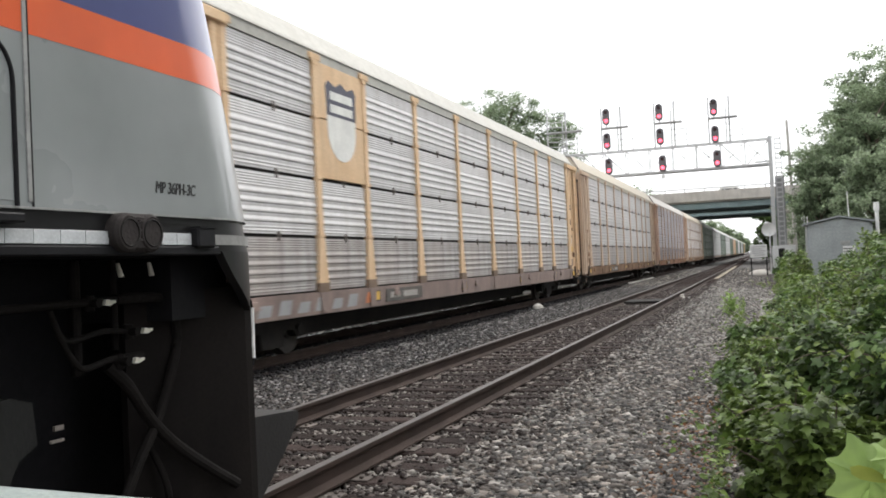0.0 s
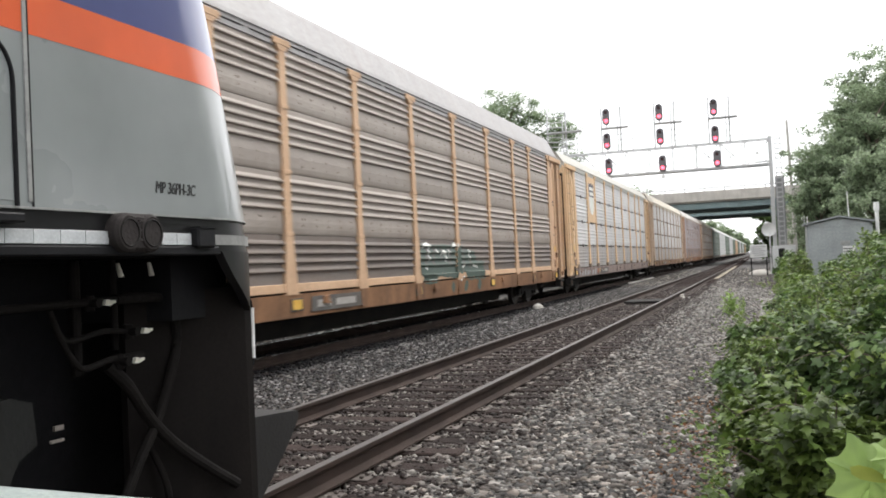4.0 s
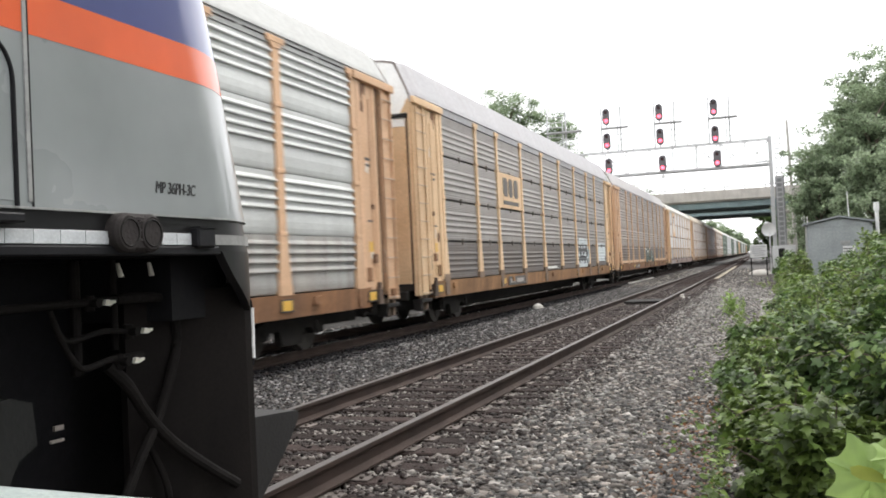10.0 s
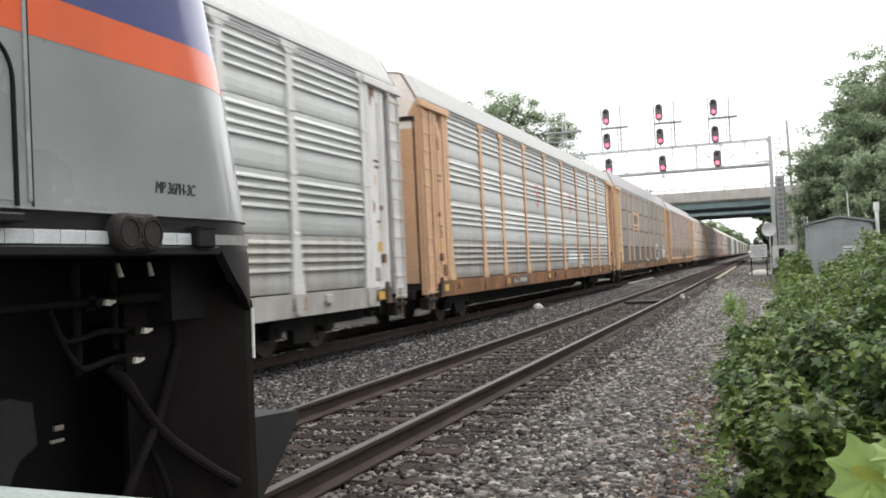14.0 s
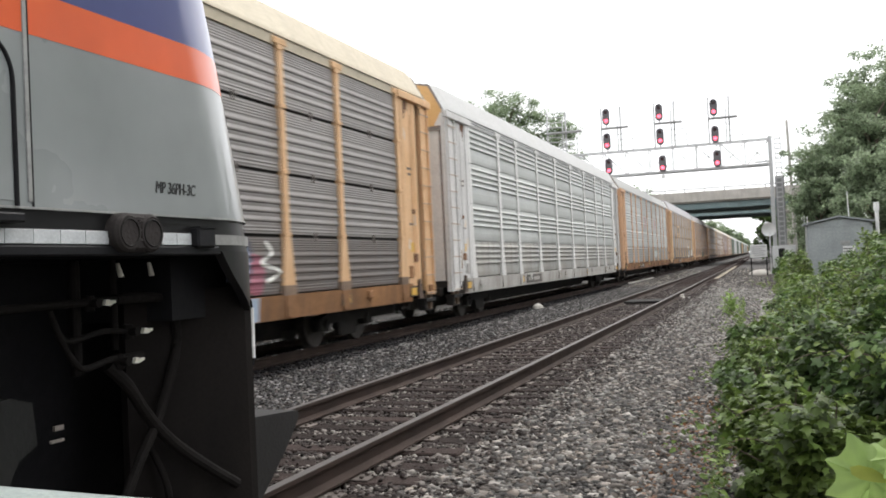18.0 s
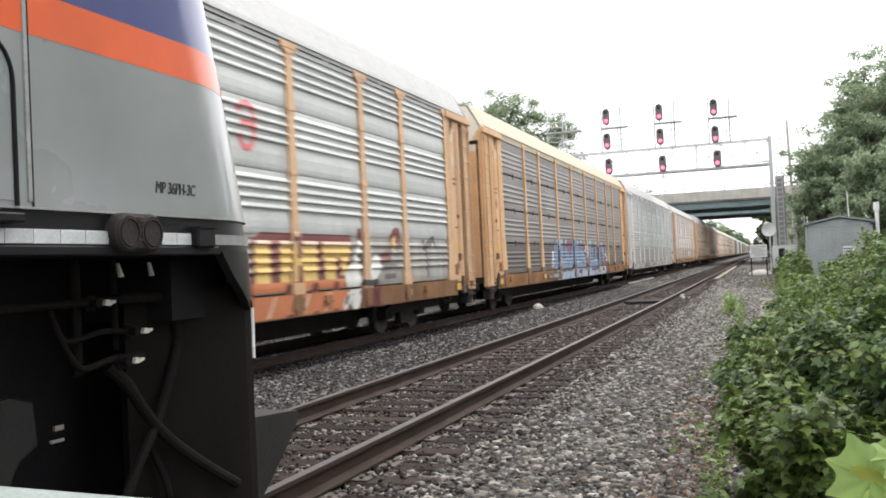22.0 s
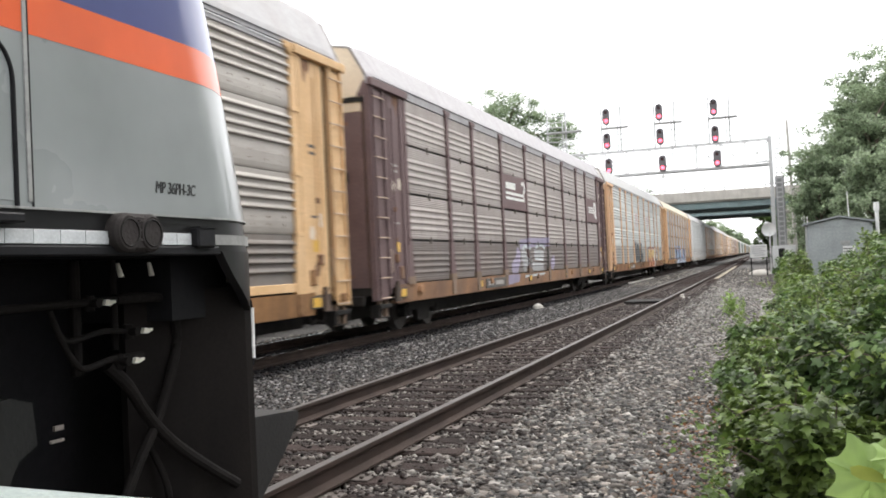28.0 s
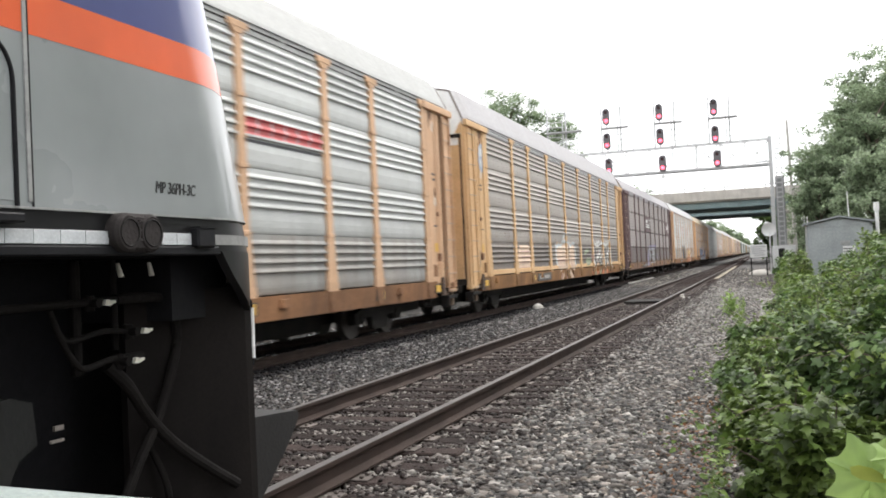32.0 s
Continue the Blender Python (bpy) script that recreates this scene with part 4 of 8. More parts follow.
for num, style, pal, label, sill in PLAN:
    flat = {0: [(1, 3.0), (1, 4.06)], 2: [(2, 3.0)], 7: [(3, 3.0), (8, 3.0)]}.get(num, [])
    CARS[num] = rack_car(num, style, PAL[pal], label, sill, kick=num in (1, 8), rise={0: 1.0, 1: 1.44, 2: 1.62, 3: 1.26, 4: 1.34, 5: 1.24, 6: 1.44, 7: 1.28, 8: 1.62, 9: 1.36}.get(num, 1.2),
                         end_top=M_WHITE if num in (1, 2, 3, 6, 8) else M_CREAMCAP if num == 7 else M_ORANGECAP if num == 4 else M_PALECAP if num == 5 else None, flat_bays=[(b, round(z, 2)) for b, z in flat])
for num in range(-4, -17, -1):
    # muted palettes here: distance haze put into the car colours
    key = ["green", "white", "green", "galv", "green", "white"][(-num) % 6]
    CARS[num] = rack_car(num, "even", PAL[key], "weathered panelled freight car far along the train, colours muted as by haze", None, full=False)

# ---------------------------------------------------------------- the standing locomotive
# the spread between the two greys imitates soft cloud reflections
M_LGREY = mat("loco_grey_paint", (0.252, 0.27, 0.268), (0.282, 0.298, 0.295), 0.9, 0.3, bump=0.25, grain=2.2, relief=0.006, coat=0.5, spec=0.35)
M_LORANGE = mat("loco_orange_paint", (0.72, 0.125, 0.042), (0.76, 0.14, 0.05), 0.4, 0.3, bump=0.25, grain=2.2, relief=0.006, coat=0.45, spec=0.35)
M_LBLUE = mat("loco_blue_paint", (0.07, 0.08, 0.215), (0.077, 0.088, 0.23), 0.4, 0.28, bump=0.25, grain=2.2, relief=0.006, coat=0.5, spec=0.35)
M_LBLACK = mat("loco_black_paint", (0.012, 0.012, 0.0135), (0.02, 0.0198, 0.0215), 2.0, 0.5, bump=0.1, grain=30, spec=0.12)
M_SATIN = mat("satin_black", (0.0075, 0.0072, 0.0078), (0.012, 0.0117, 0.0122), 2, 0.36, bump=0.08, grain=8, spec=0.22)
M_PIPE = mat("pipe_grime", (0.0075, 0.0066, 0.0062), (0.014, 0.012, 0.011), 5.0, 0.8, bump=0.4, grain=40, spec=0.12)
M_REFLECT = mat("reflective_strip", (0.52, 0.54, 0.55), (0.62, 0.64, 0.65), 6.0, 0.35, 0.2, bump=0.1, grain=90, vary=0.06)
M_TRIM = mat("seam_trim", (0.3, 0.3, 0.29), (0.4, 0.4, 0.39), 8.0, 0.4, 0.4, bump=0.1)
M_HANDLE = mat("cream_handle", (0.62, 0.6, 0.52), (0.72, 0.7, 0.62), 8.0, 0.5, bump=0.1)
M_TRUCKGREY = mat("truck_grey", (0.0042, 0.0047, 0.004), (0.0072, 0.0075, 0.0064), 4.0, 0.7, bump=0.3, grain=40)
M_LETTER = mat("letter_black", (0.014, 0.014, 0.015), (0.02, 0.02, 0.02), 4.0, 0.5, bump=0)

LOCO = thing("locomotive", "grey orange and blue diesel locomotive standing on the near track", "locomotive", at=(NEAR_X, 0, 0))
SIDE, NOSE_R, REAR = 1.505, 0.75, -16.5


def nose_front(z):
    """How far forward the nose reaches at a height."""
    return 4.115 - 0.24 * (z - 1.5) - 0.03 * max(0, z - 1.5) ** 2


def nose_path(z, out=0.0, from_y=REAR):
    """Plan of the body at a height, from the side round the nose to the other side: (x, y)."""
    yf, r = nose_front(z) + out, NOSE_R + out
    side = SIDE + out
    pts = [(side, min(y, yf - r - 0.002)) for y in (from_y, *[v for v in (-8, -2, 0.5, 1.5, 2.15, 2.31, 2.6, 2.85) if v > from_y])]
    n = 14
    pts += [(side - r + r * math.cos(a), yf - r + r * math.sin(a)) for a in np.linspace(0, math.pi / 2, n)]
    left = [(-x, y) for x, y in reversed(pts)]
    return pts + left


def band(zs, out=0.0, from_y=REAR, thick=0.0):
    """A skin between heights, following the nose."""
    m = Mesh()
    rows = [nose_path(z, out, from_y) for z in zs]
    n = len(rows[0])
    for z, row in zip(zs, rows):
        m.v += [(x, y, z) for x, y in row]
    m.f = [(j * n + i, j * n + i + 1, (j + 1) * n + i + 1, (j + 1) * n + i) for j in range(len(zs) - 1) for i in range(n - 1)]
    return m


part("lower_shell", band([1.583, 1.75, 1.95, 2.149]), M_LGREY, LOCO, "glossy grey nose and side", smooth=True)
part("stripe", band([2.149, 2.225, 2.297], 0.001), M_LORANGE, LOCO, "glossy orange stripe", smooth=True)
part("upper_shell", band([2.297, 2.5, 2.75, 3.0, 3.3]), M_LBLUE, LOCO, "glossy blue upper body", smooth=True)
m = Mesh()
top = nose_path(3.3)
n_top = len(top)
m.v = [(x, y, 3.3) for x, y in top] + [(x * 0.94, REAR if y < -16 else y * 0.4 if y > 1 else y * 0.98, 4.1) for x, y in top] + [(x * 0.6, REAR if y < -16 else y * 0.3 if y > 1 else y * 0.98, 4.45) for x, y in top]
m.f = [(j * n_top + i, j * n_top + i + 1, (j + 1) * n_top + i + 1, (j + 1) * n_top + i) for j in range(2) for i in range(n_top - 1)] + [tuple(2 * n_top + i for i in range(n_top))]
part("roof", m, M_LBLUE, LOCO, smooth=True)
part("rear_wall", Mesh().box(-1.5, 1.5, REAR - 0.05, REAR, 1.2, 4.1), M_LGREY, LOCO)
part("underframe", Mesh().box(-1.3, 1.3, REAR, 3.3, 1.425, 1.56), M_LBLACK, LOCO)
part("sill", band([1.43, 1.46, 1.52, 1.575, 1.583], -0.012), M_SATIN, LOCO, "glossy black sill", smooth=True)
part("sill_lip", Mesh().box(SIDE - 0.05, SIDE + 0.004, REAR, 3.35, 1.425, 1.462, 0.006), M_LBLACK, LOCO)
# glossy highlight below the grey panel, built as a pale band
part("shell_edge", band([1.577, 1.585], 0.003), M_TRIM, LOCO, "thin pale line for the glint at the foot of the shell")
# reflective segments along the sill
for y0, y1 in ((1.0, 2.655), (2.955, 3.15)):
    k = round((y1 - y0) / 0.115)
    w = (y1 - y0) / k
    seg = Mesh().box(SIDE - 0.014, SIDE + 0.002, -w / 2 + 0.001, w / 2 - 0.001, 1.466, 1.513, 0.001).data("reflector", M_REFLECT)
    for i in range(k):
        part("reflector", seg, None, LOCO, "pale reflective strip" if i == 0 else "", at=(0, y0 + (i + 0.5) * w, 0))
dull = Mesh()
row = [p for p in nose_path(1.49, 0.0, 3.295) if p[0] > 0][:9]
dull.v = [(x, y, z) for z in (1.468, 1.512) for x, y in row]
dull.f = [(i, i + 1, len(row) + i + 1, len(row) + i) for i in range(len(row) - 1)]
part("reflector", dull, mat("dull_strip", (0.2, 0.2, 0.19), (0.27, 0.27, 0.26), 6, 0.5, bump=0.1), LOCO, "dull grey end of the strip")
part("bracket", Mesh().box(SIDE - 0.02, SIDE + 0.03, 3.16, 3.285, 1.455, 1.54, 0.008).box(SIDE - 0.02, SIDE + 0.034, 3.165, 3.28, 1.536, 1.543), M_LBLACK, LOCO, "small black bracket with a worn top")
# twin round housings on the sill
bell = Mesh()
for y in (2.722, 2.852):
    bell.disc((SIDE - 0.02, y, 1.508), (1, 0, 0), 0.073, 0.05, 28)
    bell.disc((SIDE + 0.03, y, 1.508), (1, 0, 0), 0.073, 0.012, 28, 0.062)
bell.box(SIDE - 0.02, SIDE + 0.036, 2.722, 2.852, 1.437, 1.58, 0.015)
for k in range(3):
    bell.box(SIDE + 0.03, SIDE + 0.041, 2.775, 2.8, 1.545 - 0.035 * k, 1.557 - 0.035 * k, 0.002)
bell_ob = part("twin_housing", bell, mat("brownish_housing", (0.03, 0.0255, 0.0245), (0.04, 0.035, 0.033), 6, 0.8, bump=0.3, grain=60, spec=0.2), LOCO, "dark twin round housing", smooth=True)
for y in (2.722, 2.852):
    ring = Mesh()
    ring.tube([(SIDE + 0.042, y + 0.05 * math.cos(a), 1.508 + 0.05 * math.sin(a)) for a in np.linspace(0, 2 * math.pi, 25)], 0.004, 6)
    part("ring", ring, M_DARK, bell_ob)
# seams, door and lettering on the side
part("panel_seam", Mesh().box(SIDE - 0.01, SIDE + 0.0015, 2.302, 2.311, 1.585, 3.3), M_LBLACK, LOCO, "dark seam between panels")
part("seam_trim", Mesh().box(SIDE - 0.01, SIDE + 0.005, 2.284, 2.302, 1.6, 3.3, 0.002), M_TRIM, LOCO)
door = part("cab_door", Mesh().box(SIDE - 0.02, SIDE + 0.003, 1.5, 2.225, 1.6, 2.145, 0.002), M_LGREY, LOCO, "grey cab door")
gas = [(SIDE + 0.004, 2.236, 1.585), (SIDE + 0.004, 2.236, 1.97)] + [(SIDE + 0.004, 2.136 + 0.1 * math.cos(a), 1.97 + 0.14 * math.sin(a)) for a in np.linspace(0.2, 1.5, 8)] + [(SIDE + 0.004, 1.6, 2.115)]
part("gasket", Mesh().tube(gas, 0.008, 8), M_LBLACK, door, "black rubber door gasket", smooth=True)
part("door_step", Mesh().box(SIDE - 0.02, SIDE + 0.04, 1.9, 2.235, 1.53, 1.56, 0.005), M_LBLACK, LOCO)


def lettering(text, size, at, material, parent, squeeze=1.0):
    cu = bpy.data.curves.new("lettering", "FONT")
    cu.body, cu.size, cu.extrude = text, size, 0.0008
    cu.offset = 0.0
    cu.shear = 0.16
    tmp = bpy.data.objects.new("lettering", cu)
    me = bpy.data.meshes.new_from_object(tmp)
    bpy.data.objects.remove(tmp)
    bpy.data.curves.remove(cu)
    k = len(me.vertices)
    co = np.empty(k * 3)
    me.vertices.foreach_get("co", co)
    co = co.reshape(-1, 3)
    bold = bpy.data.meshes.new("lettering")
    faces = [tuple(f.vertices) for f in me.polygons]
    shifts = ((0.0, 0.0), (0.0022, -0.0002), (0.0042, -0.0004))
    bold.from_pydata([tuple(p + (dx, 0, dz)) for dx, dz in shifts for p in co], [], [tuple(v + i * k for v in f) for i in range(3) for f in faces])
    bpy.data.meshes.remove(me)
    me = bold
    me.materials.append(material)
    ob = new("lettering", me)
    ob.parent = parent
    ob.matrix_basis = at @ Matrix.Diagonal((squeeze, 1, 1, 1))
    return ob


letters = lettering("MP 36PH-3C", 0.066, Matrix.Translation((SIDE + 0.0015, 2.928, 1.669)) @ Matrix(((0, 0, 1, 0), (1, 0, 0, 0), (0, 1, 0, 0), (0, 0, 0, 1))), M_LETTER, LOCO, 0.735)
letters["label"] = "black model lettering"
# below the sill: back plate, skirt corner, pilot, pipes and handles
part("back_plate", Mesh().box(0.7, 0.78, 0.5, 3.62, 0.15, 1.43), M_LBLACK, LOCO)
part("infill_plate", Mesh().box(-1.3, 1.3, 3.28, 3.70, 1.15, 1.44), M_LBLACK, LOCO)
sk = Mesh()
row = [p for p in nose_path(1.45, -0.006, 3.3) if p[0] > 0.0]
for x, y in row:
    f = min(1, max(0, (y - 3.38) / 0.34))
    sk.v += [(x, y, 1.44), (x, y, 1.44 - 0.27 * f ** 0.7), (x - 0.03, y - 0.02, 1.44 - 0.27 * f ** 0.7)]
sk.f = [q for i in range(len(row) - 1) for q in ((3 * i, 3 * i + 3, 3 * i + 4, 3 * i + 1), (3 * i + 1, 3 * i + 4, 3 * i + 5, 3 * i + 2))]
part("skirt", sk, M_SATIN, LOCO, "satin black curved skirt", smooth=True)
pil = Mesh().box(-1.38, 1.38, 3.68, 3.74, 0.12, 1.3, 0.01)
pil.prism([(1.08, 3.2), (1.12, 3.19), (1.395, 3.7), (1.4, 3.745), (1.2, 3.745)], 2, 0.13, 1.28)
part("pilot", pil, mat("dusty_black", (0.0085, 0.0072, 0.0068), (0.015, 0.0125, 0.0115), 1.6, 0.75, bump=0.1, spec=0.1, streak=0.4, dirt=(0.026, 0.021, 0.018)), LOCO, "dusty black pilot plate")
plough = [(3.74, 0.63), (4.44, 0.575), (4.45, 0.54), (4.37, 0.45), (4.26, 0.36), (4.16, 0.28), (4.05, 0.2), (3.98, 0.12), (3.74, 0.1)]
part("plough", Mesh().prism(plough, 0, -1.24, 1.24), mat("plough_black", (0.022, 0.021, 0.021), (0.034, 0.033, 0.033), 2, 0.6, bump=0.2, spec=0.2), LOCO, "dull black plough blade")
rod = part("corner_rod", Mesh().tube([(1.385, 3.78, 1.175), (1.385, 3.775, 0.935)], 0.011, 10), M_WHITE, LOCO, "white corner rod")
part("hook", Mesh().tube([(1.385, 3.78, 1.17), (1.385, 3.775, 1.205), (1.38, 3.76, 1.225), (1.37, 3.74, 1.22)], 0.006, 6), M_PIPE, rod)
part("rod_end", Mesh().tube([(1.385, 3.775, 0.94), (1.385, 3.772, 0.9)], 0.007, 6), M_LBLACK, rod)
PX = 1.235


def smooth_line(pts, k=5):
    """More points along a line, drawn smoothly through the given ones."""
    p = [Vector(q) for q in pts]
    p = [p[0] * 2 - p[1]] + p + [p[-1] * 2 - p[-2]]
    out = []
    for a, b, c, d in zip(p, p[1:], p[2:], p[3:]):
        for i in range(k):
            t = i / k
            out.append(0.5 * ((2 * b) + (c - a) * t + (2 * a - 5 * b + 4 * c - d) * t * t + (3 * b - a - 3 * c + d) * t ** 3))
    return out + [p[-2]]


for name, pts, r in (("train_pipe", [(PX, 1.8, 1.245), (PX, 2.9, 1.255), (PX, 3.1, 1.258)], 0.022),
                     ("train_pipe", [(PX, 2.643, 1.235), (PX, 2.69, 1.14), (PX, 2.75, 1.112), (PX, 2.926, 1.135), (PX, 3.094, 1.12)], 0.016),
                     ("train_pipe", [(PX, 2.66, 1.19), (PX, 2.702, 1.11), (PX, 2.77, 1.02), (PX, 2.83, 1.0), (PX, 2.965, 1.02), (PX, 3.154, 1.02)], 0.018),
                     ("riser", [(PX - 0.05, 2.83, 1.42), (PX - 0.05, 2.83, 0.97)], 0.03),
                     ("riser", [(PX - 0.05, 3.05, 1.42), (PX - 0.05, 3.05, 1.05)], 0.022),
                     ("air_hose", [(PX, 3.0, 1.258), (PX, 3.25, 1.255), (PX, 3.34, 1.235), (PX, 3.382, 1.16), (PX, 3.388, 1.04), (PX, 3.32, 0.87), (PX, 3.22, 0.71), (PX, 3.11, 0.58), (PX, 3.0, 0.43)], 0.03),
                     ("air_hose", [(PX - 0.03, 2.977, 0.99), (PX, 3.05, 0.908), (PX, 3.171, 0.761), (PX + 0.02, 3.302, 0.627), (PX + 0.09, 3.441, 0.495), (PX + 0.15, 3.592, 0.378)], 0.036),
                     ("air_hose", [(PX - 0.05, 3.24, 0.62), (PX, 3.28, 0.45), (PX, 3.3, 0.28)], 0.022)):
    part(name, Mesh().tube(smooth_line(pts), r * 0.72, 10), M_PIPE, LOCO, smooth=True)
for y, z, s in ((2.9, 1.25, 1), (3.12, 1.122, 1), (3.06, 1.006, 1)):
    cock = part("cock", Mesh().tube([(PX, y - 0.05, z - 0.03), (PX, y - 0.05, z + 0.03)], 0.022, 10).disc((PX, y - 0.05, z), (1, 0, 0), 0.018, 0.05, 10), M_PIPE, LOCO)
    part("handle", Mesh().prism([(y - 0.03, z - 0.01), (y - 0.02, z + 0.012), (y - 0.004, z + 0.012), (y + 0.004, z + 0.005), (y + 0.032, z + 0.008), (y + 0.034, z - 0.001), (y, z - 0.012)], 0, PX + 0.045, PX + 0.06), M_HANDLE, cock, "cream cock handle")
for y in (3.035, 3.232):
    part("chain_pin", Mesh().tube([(PX, y - 0.012, 1.405), (PX, y + 0.006, 1.35)], 0.008, 8, 0.012), M_HANDLE, LOCO, "pale hanging pin")
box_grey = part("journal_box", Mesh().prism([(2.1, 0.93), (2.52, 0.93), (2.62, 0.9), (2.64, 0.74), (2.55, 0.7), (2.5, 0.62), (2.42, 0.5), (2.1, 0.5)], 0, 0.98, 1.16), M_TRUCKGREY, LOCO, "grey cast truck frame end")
part("tag", Mesh().box(1.20, 1.21, 2.675, 2.72, 0.785, 0.803).box(1.20, 1.21, 2.655, 2.72, 0.742, 0.753), M_LATCH, LOCO)
# trucks and wheels under the locomotive
for ty in (0.6, -12.2):
    tr = part("truck", Mesh().box(0.9, 1.05, ty - 1.9, ty + 1.9, 0.55, 0.85, 0.03).box(-1.05, -0.9, ty - 1.9, ty + 1.9, 0.55, 0.85, 0.03).box(-1, 1, ty - 0.25, ty + 0.25, 0.6, 1.28, 0.03), M_DARK, LOCO, "dark cast truck")
    for k in (-1.37, 1.37):
        w = Mesh()
        for s in (-1, 1):
            w.disc((s * 0.70, 0, 0), (s, 0, 0), 0.54, 0.03, 28)
            w.disc((s * 0.73, 0, 0), (s, 0, 0), 0.508, 0.10, 28)
        w.tube([(-0.95, 0, 0), (0.95, 0, 0)], 0.09, 10)
        part("wheelset", w, M_WHEEL, tr, at=(0, ty + k, 0.508))
part("fuel_tank", Mesh().box(-1.3, 1.3, -9.5, -3.0, 0.3, 1.3, 0.12), M_LBLACK, LOCO)

# pale ledge in front of the camera
ledge = thing("barrier_ledge", "whitish weathered top board of a low barrier", "barrier", at=pose(-0.65, 1.43, -0.36, 0, 1.5, 0))
part("top_board", Mesh().box(-0.97, 0.5, -0.09, 0.083, 1.2, 1.24, 0.008), mat("chalky_board", (0.24, 0.285, 0.265), (0.32, 0.365, 0.345), 6, 0.8, bump=0.5, grain=70), ledge)
for x in (-0.8, 0.35):
    part("post", Mesh().box(x - 0.05, x + 0.05, -0.05, 0.05, 0, 1.2, 0.006), M_TIE, ledge)

# ---------------------------------------------------------------- signal gantry
GY = 66.0


def lattice(m, x0, x1, y, z0, z1, step, r=0.03):
    n = max(1, round(abs(x1 - x0) / step))
    for i in range(n):
        a, b = x0 + (x1 - x0) * i / n, x0 + (x1 - x0) * (i + 1) / n
        m.tube([(a, y, z0), (a, y, z1)], r, 5, caps=False)
        m.tube([(a, y, z0), (b, y, z1)], r * 0.7, 5, caps=False)
        m.tube([(a, y, z1), (b, y, z0)], r * 0.7, 5, caps=False)
    return m


def signal_head(x, y, z, parent):
    w, hh = 0.255, 0.34
    out = [(w * math.cos(a), hh + w * math.sin(a)) for a in np.linspace(0, math.pi, 11)] + [(-w * math.cos(a), -hh - w * math.sin(a)) for a in np.linspace(0, math.pi, 11)]
    h = part("signal_head", Mesh().prism(out, 1, 0.0, 0.06).box(-0.17, 0.17, 0.06, 0.4, -0.5, 0.5, 0.03), M_SIGNALBLACK, parent, "black signal head with an oval backplate", at=(x, y, z))
    for lz, mt, nm in ((0.32, M_LENS, "lens"), (-0.28, M_RED, "lit_lens")):
        part(nm, Mesh().disc((0, -0.004, lz), (0, -1, 0), 0.12 if nm == "lens" else 0.125, 0.02, 18), mt, h, "glowing red lens" if nm == "lit_lens" else "dark lens")
        hood = Mesh()
        arc = [(0.17 * math.cos(a), 0.17 * math.sin(a)) for a in np.linspace(-0.2, math.pi + 0.2, 12)]
        hood.v = [(px, py, lz + s) for py, k in ((-0.01, 1.0), (-0.26, 0.95)) for px, s in [(p * k, q * k) for p, q in arc]]
        hood.f = [(i, i + 1, 12 + i + 1, 12 + i) for i in range(11)]
        part("hood", hood, M_SIGNALBLACK, h)
    part("mount", Mesh().tube([(0, 0.2, -0.5), (0, 0.2, -0.8)], 0.05, 8), M_GANTRY, h)


gantry = thing("signal_gantry", "galvanised steel lattice gantry spanning the tracks", "signal gantry", at=(0, GY, 0))
for yy in (-0.45, 0.45):
    for z in (7.22, 9.0):
        part("chord", Mesh().box(-16.0, 0.5, yy - 0.045, yy + 0.045, z - 0.045, z + 0.045, 0.008), M_GANTRY, gantry)
    part("lattice", lattice(Mesh(), -15.8, 0.4, yy, 7.25, 8.97, 1.7, 0.032), M_GANTRY, gantry)
walkboards = Mesh().box(-15.8, 0.3, -0.42, 0.42, 7.3, 7.33)
part("walkway", walkboards, mat("steel_grating", (0.4, 0.4, 0.39), (0.5, 0.5, 0.49), 3, 0.6, 0.4), gantry)
for x in (0.42, -16.0):
    part("mast", Mesh().box(x - 0.13, x + 0.13, -0.55, -0.32, -0.5, 9.15, 0.02).box(x - 0.13, x + 0.13, 0.32, 0.55, -0.5, 9.15, 0.02), M_GANTRY, gantry)
    part("mast_bracing", Mesh().box(x - 0.02, x + 0.02, -0.35, 0.35, 2, 2.06).box(x - 0.02, x + 0.02, -0.35, 0.35, 4, 4.06).box(x - 0.02, x + 0.02, -0.35, 0.35, 6, 6.06), M_GANTRY, gantry)
part("tie_bar", Mesh().box(-0.6, 0.45, -0.5, -0.4, 7.38, 7.48).tube([(0.42, -0.5, 9.1), (1.2, -0.5, 9.0), (1.3, -0.5, 7.0)], 0.025, 5), M_GANTRY, gantry)
# caged ladder beside the mast
lad = Mesh()
for x in (0.72, 1.08):
    lad.box(x - 0.03, x + 0.03, -0.6, -0.54, 1.4, 9.0)
ladder = part("ladder", lad, M_GANTRY, gantry)
for z in np.arange(1.6, 9.0, 0.33):
    part("rung", Mesh().box(0.72, 1.08, -0.62, -0.56, z, z + 0.08), M_GANTRY, ladder)
part("ladder_guard", Mesh().box(0.62, 1.2, -0.5, -0.48, 1.6, 6.4), mat("dull_guard", (0.26, 0.26, 0.26), (0.32, 0.32, 0.32), 3, 0.7), gantry, "dull grey guard plate on the ladder")
HEADS = [(-10.56, 11.5), (-10.56, 9.74), (-10.52, 7.9), (-6.82, 11.46), (-6.82, 9.74), (-6.74, 7.82), (-3.12, 11.42), (-3.1, 9.56), (-3.04, 7.86)]
for i, (x, z) in enumerate(HEADS):
    signal_head(x, -0.75, z, gantry)
